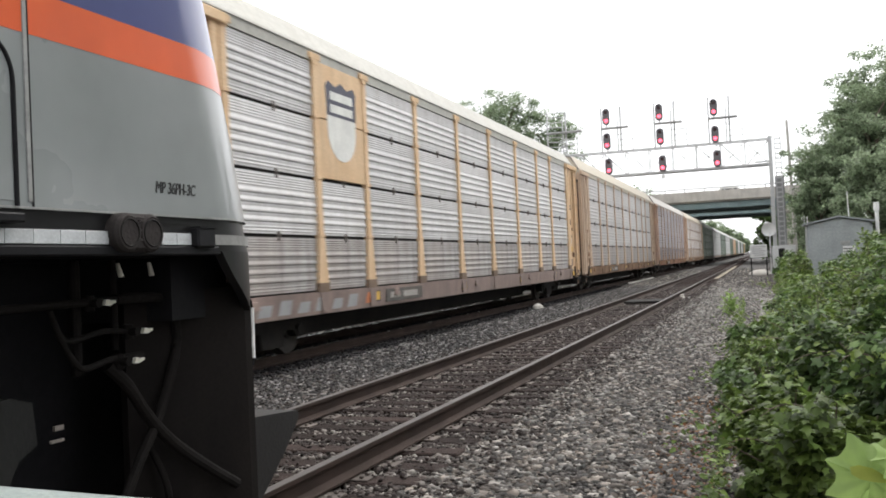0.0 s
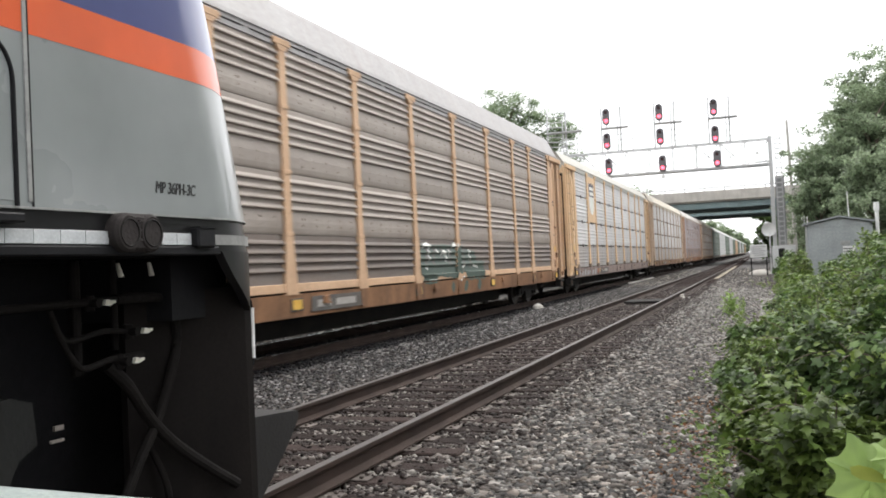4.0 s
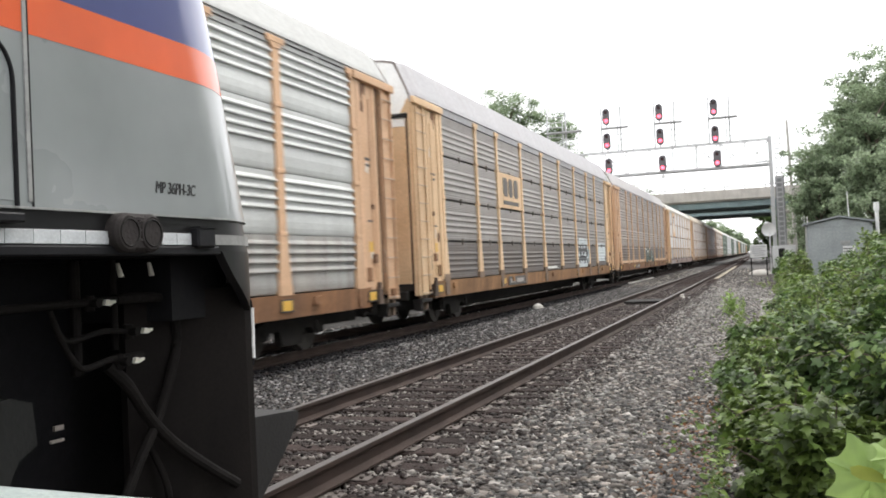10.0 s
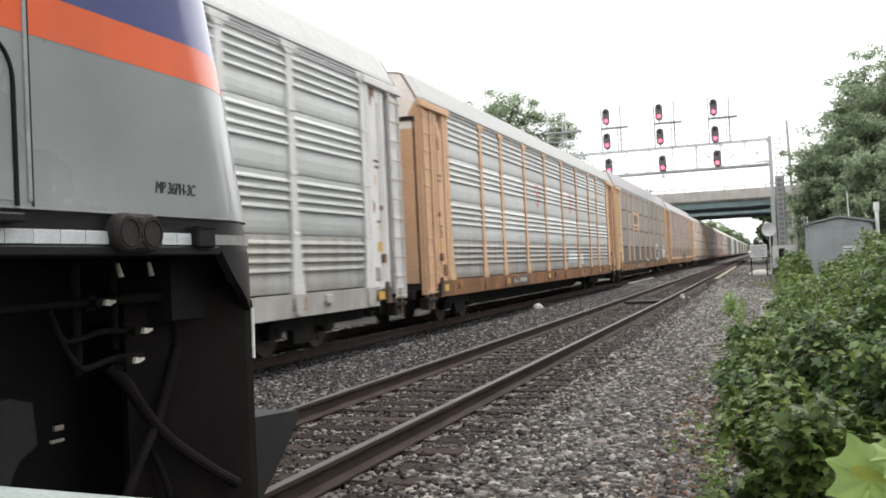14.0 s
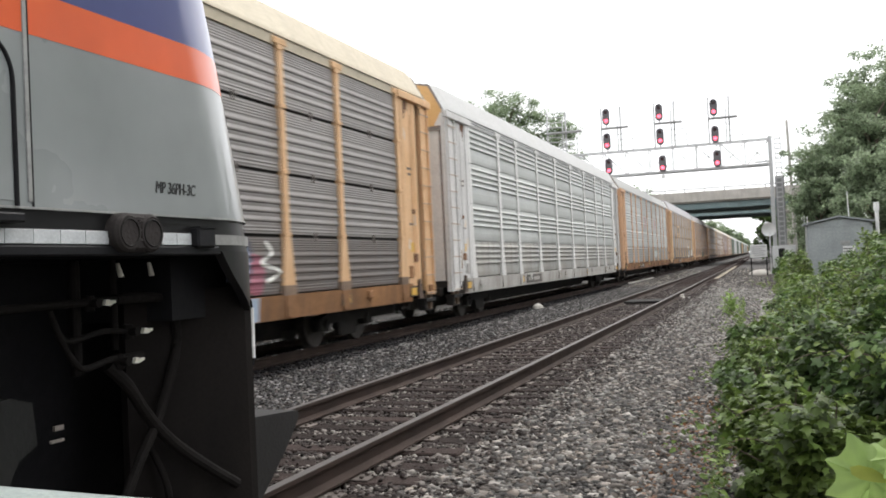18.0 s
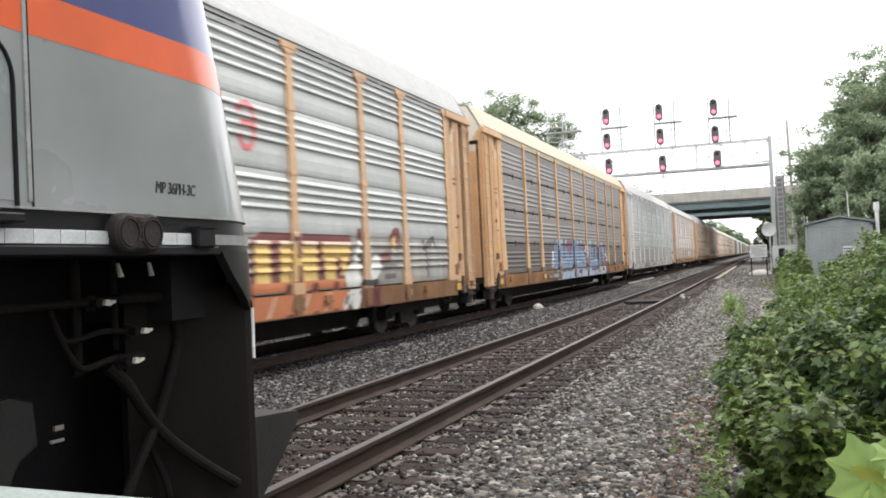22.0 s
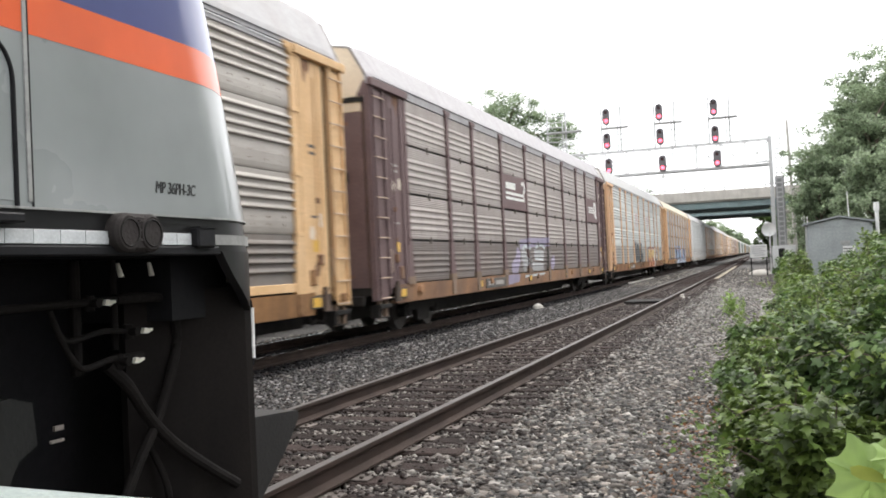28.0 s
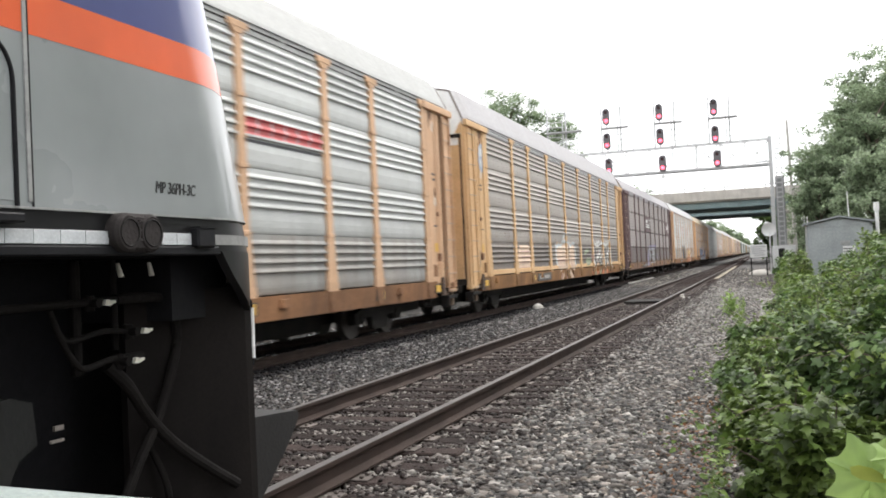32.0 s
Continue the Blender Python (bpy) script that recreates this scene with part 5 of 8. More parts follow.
for k, x in enumerate((-10.6, -6.85, -3.15, -14.6)):
    fr = part("signal_frame", Mesh().box(x - 0.4, x - 0.3, -0.5, -0.44, 9.0, 12.2).box(x + 0.96, x + 1.08, -0.5, -0.44, 9.0, 12.2).box(x + 0.76, x + 0.84, -0.5, -0.44, 9.0, 11.6), M_GANTRY, gantry)
    part("platform", Mesh().box(x - 0.4, x + 1.55 if k < 3 else x + 2.2, -0.8, 0.0, 10.68, 10.75), M_GANTRY, gantry)
    rl = Mesh()
    for z in (9.4, 9.8, 10.2):
        rl.tube([(x + 0.8, -0.5, z), (x + 1.85, -0.5, z)], 0.03, 5)
    rl.tube([(x + 1.85, -0.5, 9.0), (x + 1.85, -0.5, 10.2)], 0.034, 5)
    part("handrail", rl, M_GANTRY, gantry)
    if k == 3:
        rl = Mesh()
        for z in np.arange(9.3, 12.2, 0.36):
            rl.box(x - 0.38, x + 0.85, -0.46, -0.42, z, z + 0.06)
        part("rung", rl, M_GANTRY, gantry)
part("lamp_globe", Mesh().disc((-6.75, -0.5, 7.0), (0, 0, -1), 0.14, 0.22, 12).tube([(-6.75, -0.5, 7.2), (-6.75, -0.5, 7.0)], 0.03, 6), M_WHITE, gantry, "small pale globe lamp")

# tall pole beside the gantry
pole = thing("utility_pole", "slender weathered grey wooden pole", "pole", at=(1.75, 70, -0.3))
part("shaft", Mesh().tube([(0.1, 0, 0), (0.02, 0, 6.2), (-0.1, 0, 11.0)], 0.15, 10, 0.09), mat("weathered_pole", (0.42, 0.4, 0.36), (0.52, 0.5, 0.46), 2, 0.9, bump=0.4, grain=20), pole, smooth=True)
part("tip", Mesh().tube([(-0.1, 0, 11.0), (-0.13, 0, 12.2)], 0.04, 6, 0.015), M_ALU, pole)

# ---------------------------------------------------------------- road bridge
bridge = thing("road_bridge", "concrete and teal steel girder road bridge over the tracks", "bridge", at=(0, 122, 0), kind="structure")
part("parapet", Mesh().prism([(0, 8.2), (0, 9.45), (0.35, 9.45), (0.45, 8.5), (0.45, 8.2)], 0, -70, 45), M_CONC, bridge, "stained pale concrete parapet")
part("deck", Mesh().box(-70, 45, 0.45, 14, 8.0, 8.25), M_CONC, bridge)
part("second_deck", Mesh().box(-70, 45, 18.3, 35, 8.0, 8.25), M_CONC, bridge, "deck of the second carriageway")
part("far_parapet", Mesh().box(-70, 45, 35, 35.4, 7.95, 9.25), M_CONC, bridge)
for y, low in ((0.9, 7.2), (4.2, 7.2), (7.5, 7.2), (10.8, 7.2), (13.7, 7.2), (18.6, 6.95), (22.0, 6.95), (25.4, 6.95), (28.8, 6.95), (32.2, 6.95), (34.7, 6.95)):
    part("girder", Mesh().prism([(y - 0.25, low), (y + 0.25, low), (y + 0.25, low + 0.06), (y + 0.03, low + 0.08), (y + 0.03, 7.95), (y + 0.25, 7.97), (y + 0.25, 8.0), (y - 0.25, 8.0), (y - 0.25, 7.97), (y - 0.03, 7.95), (y - 0.03, low + 0.08), (y - 0.25, low + 0.06)], 0, -70, 45), M_GIRDER, bridge, "teal painted steel girder")
rail = part("bridge_rail", Mesh().tube([(-70, 0.2, 9.86), (45, 0.2, 9.86)], 0.08, 6), M_GANTRY, bridge)
for x in np.arange(-30, 20, 2.5):
    part("rail_post", Mesh().box(x - 0.08, x + 0.08, 0.12, 0.28, 9.45, 9.95), M_GANTRY, rail)
for x in (2.6, -20.0):
    for y in (2.0, 7.0, 12.5, 20.0, 27.0, 33.5):
        part("pier_column", Mesh().tube([(x, y, -0.6), (x, y, 6.3)], 0.5, 14), M_CONC, bridge, smooth=True)
    part("pier_cap", Mesh().box(x - 0.6, x + 0.6, 0.6, 34.8, 6.2, 6.95, 0.05), M_CONC, bridge)
for s, x in ((1, 15.0), (-1, -36.0)):
    part("abutment", Mesh().box(x, x + s * 1.2, -0.2, 35.4, -0.6, 8.0, 0.05), M_CONC, bridge)

# ---------------------------------------------------------------- trackside equipment
hut = thing("equipment_hut", "grey painted metal signal equipment hut with a shallow gable roof", "hut", at=(2.86, 42, -0.37))
hw, hl = 1.27, 2.6
part("hut_body", Mesh().prism([(-hw, 0.0), (hw, 0.0), (hw, 2.72), (0, 2.95), (-hw, 2.72)], 1, 0.0, hl), M_HUT, hut)
part("base", Mesh().box(-hw - 0.05, hw + 0.05, -0.04, hl + 0.04, 0, 0.18, 0.02), M_PAD, hut)
for s in (-1, 1):
    part("roof_panel", Mesh().prism([(0, 3.0), (0, 3.07), (s * (hw + 0.12), 2.8), (s * (hw + 0.12), 2.73)], 1, -0.14, hl + 0.14), mat("hut_roof", (0.24, 0.26, 0.26), (0.3, 0.32, 0.32), 1.5, 0.55), hut)
part("gable_trim", Mesh().box(-hw, hw, -0.02, 0.0, 2.6, 2.7), M_HUT, hut)
part("corner_trim", Mesh().box(-hw - 0.015, -hw + 0.06, -0.02, 0.06, 0.18, 2.7, 0.004), M_HUT, hut)
part("corner_trim", Mesh().box(hw - 0.06, hw + 0.015, -0.02, 0.06, 0.18, 2.7, 0.004), M_HUT, hut)
part("notice", Mesh().box(0.1, 0.58, -0.03, -0.004, 1.3, 1.75, 0.004), M_WHITE, hut, "white notice plate")
part("notice_bar", Mesh().box(0.12, 0.5, -0.034, -0.03, 1.62, 1.66).box(0.12, 0.4, -0.034, -0.03, 1.52, 1.55), M_BLACKPAINT, hut)
part("number_plate", Mesh().box(0.02, 0.4, -0.03, -0.004, 1.8, 1.98, 0.004), M_TRIM, hut)
part("vent", Mesh().box(-0.28, -0.14, -0.03, 0, 0.85, 1.0, 0.004), M_WHITE, hut)
part("antenna", Mesh().tube([(0.45, 0.6, 2.9), (0.42, 0.6, 4.1)], 0.025, 6), M_ALU, hut)
part("conduit", Mesh().tube([(-hw + 0.02, -0.06, 2.7), (-hw + 0.02, -0.06, 3.1)], 0.02, 6).tube([(-hw - 0.1, -0.06, 2.75), (-hw - 0.1, -0.06, 3.15)], 0.015, 6), M_ALU, hut)
part("vent_pipe", Mesh().tube([(hw + 0.25, 0.4, 1.0), (hw + 0.25, 0.4, 3.35)], 0.08, 8).tube([(hw + 0.25, 0.4, 3.2), (hw + 0.25, 0.4, 3.55)], 0.12, 8), M_WHITE, hut)

sign = thing("notice_board", "white notice board on two thin posts", "sign", at=(-0.65, 64, -0.35))
part("board", Mesh().box(-0.55, 0.53, -0.03, 0.0, 1.28, 2.12, 0.01), M_WHITE, sign)
for x in (-0.5, 0.48):
    part("post", Mesh().box(x - 0.04, x + 0.04, 0.0, 0.06, 0, 2.0, 0.005), M_TRUCKGREY, sign)
bars = ((-0.45, 0.45, 1.98), (-0.45, 0.2, 1.84), (-0.4, 0.42, 1.7), (-0.45, 0.3, 1.56), (-0.3, 0.4, 1.42))
for a, b, z in bars:
    part("text_bar", Mesh().box(a, b, -0.036, -0.03, z - 0.025, z + 0.025), M_TRIM, sign)

dish = thing("dish_antenna", "white round dish on a short mast", "antenna", at=(0.05, 64.6, -0.35))
bowl = Mesh()
rings = [(0.46 * s, -0.16 * s * s) for s in (0.02, 0.3, 0.55, 0.8, 1.0)]
bowl.v = [(r * math.cos(a), d, r * math.sin(a)) for r, d in rings for a in np.linspace(0, 2 * math.pi, 25)[:-1]]
bowl.f = [(j * 24 + i, j * 24 + (i + 1) % 24, (j + 1) * 24 + (i + 1) % 24, (j + 1) * 24 + i) for j in range(4) for i in range(24)] + [tuple(range(24))]
part("bowl", bowl, M_WHITE, dish, at=(0, 0, 3.1), smooth=True)
part("mast", Mesh().tube([(0.05, 0.1, 0), (0.05, 0.1, 3.6)], 0.05, 8), M_ALU, dish)
part("feed", Mesh().tube([(0.1, 0, 2.8), (0.12, -0.35, 2.95)], 0.02, 6), M_ALU, dish)

cab = thing("signal_cabinet", "pale grey relay cabinet at the foot of the gantry", "cabinet", at=(0.95, 65.0, -0.35))
part("body", Mesh().box(-0.75, 0.75, -0.3, 0.3, 0, 2.0, 0.02), M_ALU, cab)
part("door", Mesh().box(-0.35, 0.05, -0.33, -0.3, 0.3, 1.8, 0.01), M_TRUCKGREY, cab)
part("door", Mesh().box(0.1, 0.6, -0.33, -0.3, 0.3, 1.8, 0.01), M_ALU, cab)
cap = Mesh()
dome = [(0.78, 0.0), (0.78, 0.12), (0.7, 0.24), (0.5, 0.36), (0.25, 0.43), (0.04, 0.45)]
cap.v = [(r * math.cos(a), r * math.sin(a), z) for r, z in dome for a in np.linspace(0, 2 * math.pi, 25)[:-1]]
cap.f = [(k * 24 + i, k * 24 + (i + 1) % 24, (k + 1) * 24 + (i + 1) % 24, (k + 1) * 24 + i) for k in range(5) for i in range(24)] + [tuple(range(120, 144))]
tagged(part("concrete_cap", cap, M_PAD, at=(-0.62, 65.6, -0.36), smooth=True), "pale domed concrete cap by the notice board", "concrete cap")

mach = thing("switch_lamp", "small whitish trackside lamp housing", "track lamp", at=(-2.98, 33.2, -0.33))
part("housing", Mesh().box(-0.2, 0.08, -0.12, 0.12, 0.0, 0.2, 0.04), M_PAD, mach)
part("cap", Mesh().box(-0.08, 0.06, -0.09, 0.09, 0.2, 0.27, 0.03), M_PAD, mach)
part("lamp", Mesh().disc((0.24, 0, 0.1), (0, -1, 0), 0.06, 0.1, 12), M_WHITE, mach)
part("cable", Mesh().tube([(0.1, 0, 0.03), (0.7, 0.3, 0.02), (1.5, 0.2, 0.02), (1.9, 0.5, 0.02)], 0.03, 6), M_DARK, mach)
crossing = thing("cover_board", "dark flat cover across the sleepers", "cover board", at=(0, 30.5, -0.2))
for i in range(3):
    part("board", Mesh().box(-4.45 - bend(30), -3.05 - bend(30), -0.75 + i * 0.5, -0.28 + i * 0.5, 0.02, 0.09, 0.008), M_DARK, crossing)
plk = thing("timber_planks", "pale yellowish timber planks beside the rail", "planks", at=(0, 0, -0.3))
for i in range(9):
    y = 56.5 + i * 5.2
    part("plank", Mesh().prism([(-2.9 - bend(y), y), (-2.62 - bend(y), y), (-2.62 - bend(y + 5), y + 5.1), (-2.9 - bend(y + 5), y + 5.1)], 2, 0.0, 0.12), M_PLANK, plk)
bar = tagged(part("spare_rail", Mesh().box(-7.92, -7.85, 54.0, 66.0, -0.3, -0.16, 0.01), M_PAD), "pale steel bar lying between the tracks", "steel bar")
rock = Mesh()
g = [(0.22 * math.cos(a) * (1 + 0.2 * math.sin(3 * a)), 0.16 * math.sin(a)) for a in np.linspace(0, 2 * math.pi, 9)[:-1]]
rock.v = [(x, y, 0) for x, y in g] + [(x * 0.8, y * 0.8, 0.12) for x, y in g] + [(0.02, 0, 0.2)]
rock.f = [(i, (i + 1) % 8, 8 + (i + 1) % 8, 8 + i) for i in range(8)] + [(8 + i, 8 + (i + 1) % 8, 16) for i in range(8)]
tagged(part("pale_rock", rock, M_PAD, at=(-7.3, 29.3, -0.25)), "pale chunk of stone lying on the ballast", "stone")

# ---------------------------------------------------------------- plants
LEAF_NEAR = (np.array([(0, 0, 0), (0.28, 0.35, 0.07), (0.2, 0.75, 0.03), (0, 1.0, -0.1), (-0.2, 0.75, 0.03), (-0.28, 0.35, 0.07), (0, 0.5, 0.0)]),
             [(0, 1, 6), (1, 2, 6), (2, 3, 6), (3, 4, 6), (4, 5, 6), (5, 0, 6)])
LEAF_LOBED = (np.array([(0, 0.45, 0.03), (0, 0, 0), (0.3, 0.1, 0.02), (0.2, 0.32, 0.0), (0.5, 0.56, -0.06), (0.19, 0.63, 0.0), (0, 1.0, -0.1), (-0.19, 0.63, 0.0), (-0.5, 0.56, -0.06), (-0.2, 0.32, 0.0), (-0.3, 0.1, 0.02)]),
              [(0, i, i % 10 + 1) for i in range(1, 11)])
LEAF_FAR = (np.array([(0, 0, 0), (0.33, 0.5, 0.08), (0, 1.0, -0.05), (-0.33, 0.5, 0.08)]), [(0, 1, 2, 3)])


def leaf_mesh(name, centres, size, template, seed, material, up=0.6, facing=None):
    """Many separate leaves in one mesh."""
    g = np.random.default_rng(seed)
    tv, tf = template
    n = len(centres)
    nor = g.normal(size=(n, 3))
    nor[:, 2] = np.abs(nor[:, 2]) + up
    if facing is not None:
        nor += facing
    nor /= np.linalg.norm(nor, axis=1)[:, None]
    t = g.normal(size=(n, 3))
    t[:, 2] -= 0.4
    t -= nor * np.sum(t * nor, 1)[:, None]
    t /= np.linalg.norm(t, axis=1)[:, None]
    b = np.cross(t, nor)
    s = (size * (0.55 + 0.75 * g.random(n)))[:, None, None]
    v = (tv[None, :, 0, None] * b[:, None] + tv[None, :, 1, None] * t[:, None] + tv[None, :, 2, None] * nor[:, None]) * s + centres[:, None]
    k = len(tv)
    loops = np.concatenate([np.array(f) for f in tf])
    sizes = np.array([len(f) for f in tf])
    li = (loops[None] + (np.arange(n) * k)[:, None]).reshape(-1)
    me = bpy.data.meshes.new(name)
    me.vertices.add(n * k)
    me.vertices.foreach_set("co", v.reshape(-1))
    me.loops.add(len(li))
    me.loops.foreach_set("vertex_index", li)
    allsizes = np.tile(sizes, n)
    me.polygons.add(len(allsizes))
    me.polygons.foreach_set("loop_start", np.concatenate([[0], np.cumsum(allsizes)[:-1]]))
    me.update(calc_edges=True)
    me.materials.append(material)
    return me


def tree(at, height, spread, seed, material, leaves=6000, leaf=0.3, bottom=0.25, label="leafy green deciduous tree", lean=(0, 0), name="tree"):
    g = np.random.default_rng(seed)
    t = thing(name, label, "tree", at=at)
    tr = Mesh()
    top = np.array([lean[0], lean[1], height * 0.8])
    tr.tube([(0, 0, -0.3), (0.1, 0.05, height * 0.25), tuple(top * 0.6), tuple(top)], height * 0.022, 8, height * 0.004)
    limbs, tips = Mesh(), []
    for i in range(11):
        h = height * (bottom + 0.06 + (0.72 - bottom) * i / 11)
        a = i * 2.4 + g.random()
        r = spread * (0.95 - 0.45 * abs(i / 11 - 0.35)) * (0.7 + 0.5 * g.random())
        p0 = np.array([lean[0] * h / height, lean[1] * h / height, h])
        p2 = p0 + np.array([r * math.cos(a), r * math.sin(a), height * (0.08 + 0.12 * g.random())])
        p1 = (p0 + p2) / 2 + np.array([0, 0, 0.05 * height])
        limbs.tube([tuple(p0), tuple(p1), tuple(p2)], height * 0.009, 5, height * 0.002, caps=False)
        tips += [p2, (p1 + p2) / 2, p1]
    part("trunk", tr, M_BARK, t, smooth=True)
    part("branchwork", limbs, M_BARK, t)
    tips += [top, top * 0.9, top + [0.2 * spread, 0, height * 0.1], top + [-0.2 * spread, 0.1, height * 0.13]]
    tips = np.array(tips)
    clumps = []
    for c in tips:
        for _ in range(5):
            clumps.append(c + g.normal(size=3) * spread * np.array([0.2, 0.2, 0.13]))
    for _ in range(70):
        d = g.normal(size=3)
        d *= (g.random() ** 0.4) / np.linalg.norm(d)
        z = height * (bottom + (0.97 - bottom) * (0.5 + 0.5 * d[2]))
        wide = spread * (0.95 if z < height * 0.6 else 0.75)
        clumps.append(np.array([lean[0] * z / height + d[0] * wide, lean[1] * z / height + d[1] * wide, z]))
    clumps = np.array(clumps)
    per = leaves // len(clumps)
    rad = spread * (0.12 + 0.14 * g.random(len(clumps)))
    d = g.normal(size=(len(clumps), per, 3))
    d /= np.linalg.norm(d, axis=2)[..., None]
    d *= (g.random((len(clumps), per, 1)) ** 0.5)
    d[..., 2] *= 0.7
    pts = (clumps[:, None] + d * rad[:, None, None]).reshape(-1, 3)
    pts = pts[pts[:, 2] > height * bottom * 0.7]
    part("crown", leaf_mesh("crown", pts, leaf, LEAF_FAR, seed + 1, material), None, t)
    return t


def shrub(at, size, seed, material, leaves, leaf, label="dense green leafy shrub", template=LEAF_NEAR, under=1.0):
    """A low bush: stems and separate leaves on a lumpy dome."""
    g = np.random.default_rng(seed)
    t = thing("shrub", label, "shrub", at=at, group="shrubs along the bank")
    sx, sy, sz = size
    stems = Mesh()
    for i in range(14):
        a, r = g.random() * 6.28, g.random() * 0.8
        tip = (sx * r * math.cos(a), sy * r * math.sin(a), sz * (0.5 + 0.45 * g.random()) * (1 - 0.5 * r * r))
        stems.tube([(tip[0] * 0.25, tip[1] * 0.25, 0), (tip[0] * 0.6, tip[1] * 0.6, tip[2] * 0.6), tip], 0.012, 5, 0.004, caps=False)
    part("woody_stem", stems, M_BARK, t)
    d = g.normal(size=(leaves, 3))
    d[:, 2] = np.abs(d[:, 2])
    d /= np.linalg.norm(d, axis=1)[:, None]
    lump = np.array([0.68 + 0.6 * noise.noise(Vector((p[0] * 2.3 + seed, p[1] * 2.3, p[2] * 2.3))) + 0.22 * noise.noise(Vector((p[0] * 6 + seed, p[1] * 6, p[2] * 6))) for p in d])
    lump *= under + (1 - under) * np.clip(d[:, 2] / 0.4, 0, 1)
    depth = 1 - 0.5 * g.random(leaves) ** 1.8
    pts = d * np.array([sx, sy, sz]) * (lump * depth)[:, None]
    part("leaves", leaf_mesh("leaves", pts, leaf, template, seed + 1, material, 0.5, d * 0.9), None, t)
    return t


# bank of shrubs to the right of the stone
BANK = [(0.32, 6.6, 0.85, 0.75, 0.95, 0), (1.15, 7.2, 0.9, 0.8, 1.45, 1), (0.1, 8.2, 0.75, 0.8, 0.85, 0), (0.75, 8.9, 0.8, 0.9, 1.3, 1),
        (1.5, 9.5, 0.9, 1.0, 1.75, 0), (0.0, 10.2, 0.75, 0.9, 0.8, 1), (0.75, 11.2, 0.8, 1.0, 1.3, 0), (1.5, 12.0, 0.9, 1.1, 1.85, 1),
        (-0.05, 12.8, 0.8, 1.1, 0.75, 0), (0.7, 14.0, 0.9, 1.2, 1.25, 1), (1.6, 15.0, 1.0, 1.3, 1.9, 0), (-0.1, 16.2, 0.8, 1.2, 0.7, 1),
        (0.7, 17.5, 0.9, 1.4, 1.2, 0), (1.7, 19.0, 1.1, 1.6, 1.8, 1), (0.2, 20.5, 0.8, 1.4, 0.7, 0), (1.1, 22.5, 1.0, 1.8, 1.1, 1),
        (2.1, 25.0, 1.2, 2.0, 1.6, 0), (0.7, 26.5, 0.9, 1.8, 0.8, 1), (1.5, 30.0, 1.1, 2.2, 1.1, 0), (2.6, 33.0, 1.3, 2.4, 1.5, 1),
        (0.9, 35.5, 0.8, 2.4, 0.9, 0), (1.25, 39.5, 0.75, 1.6, 2.6, 0), (1.1, 46.0, 0.8, 3.0, 1.6, 0), (1.3, 53.0, 0.9, 3.0, 1.8, 1),
        (4.4, 40.0, 1.2, 2.5, 2.2, 0), (3.6, 28.0, 1.3, 2.5, 2.3, 1), (2.4, 13.5, 0.9, 1.5, 2.3, 0), (2.9, 19.0, 1.0, 2.0, 2.4, 1)]
for i, (x, y, sx, sy, sz, kind) in enumerate(BANK):
    near = y < 16
    shrub((x - bend(y), y, ground_height(x - bend(y), y) - 0.05), (sx, sy, sz * (0.84 if y < 18 else 0.6 if y < 42 else 0.8)), 100 + i, (M_LEAF, M_LEAF_B)[kind],
          int(10500 if y < 10 else 8500 if near else 5000), 0.094 if y < 10 else 0.078 if near else 0.08 + 0.002 * y,
          "dense green leafy shrub on the bank" if kind == 0 else "dark green ivy-covered shrub on the bank", (LEAF_LOBED if y < 10 else LEAF_NEAR) if near else LEAF_FAR, under=0.76 if y < 8 else 0.9 if near else 1.0)

# long shoots standing out of the bank
g = np.random.default_rng(61)
shoots, shoot_leaves = Mesh(), []
for k in range(110):
    y = 5.8 + 26 * g.random() ** 1.2
    x = 0.0 + 1.5 * g.random() - 0.006 * y
    z = ground_height(x - bend(y), y) + 0.35 + 0.75 * g.random() * (0.4 + x * 0.5)
    d = np.array([-0.5 - 0.6 * g.random() if k % 2 else g.normal() * 0.3, -0.5 * g.random(), 0.25 + 0.6 * g.random()])
    d *= (0.25 + 0.3 * g.random())
    p = [np.array([x - bend(y), y, z]) + d * t + np.array([0, 0, -0.18 * t * t]) for t in np.linspace(0, 1, 6)]
    shoots.tube([tuple(q) for q in p], 0.006, 4, 0.003, caps=False)
    for q in p[1:]:
        for _ in range(3):
            shoot_leaves.append(q + g.normal(size=3) * 0.03)
vines = thing("bramble_shoots", "long leafy shoots arching out of the bank", "bramble", at=(0, 0, 0))
tagged(part("woody_stem", shoots, M_BARK, vines), kind="stuff")
part("leaves", leaf_mesh("leaves", np.array(shoot_leaves), 0.062, LEAF_NEAR, 62, M_SHOOT, 0.7), None, vines)

# sprig of young leaves close to the camera
sprig = thing("maple_sprig", "bright yellow-green lobed young leaf on a stem", "leaf", at=(0.15, 1.8, 0.85))


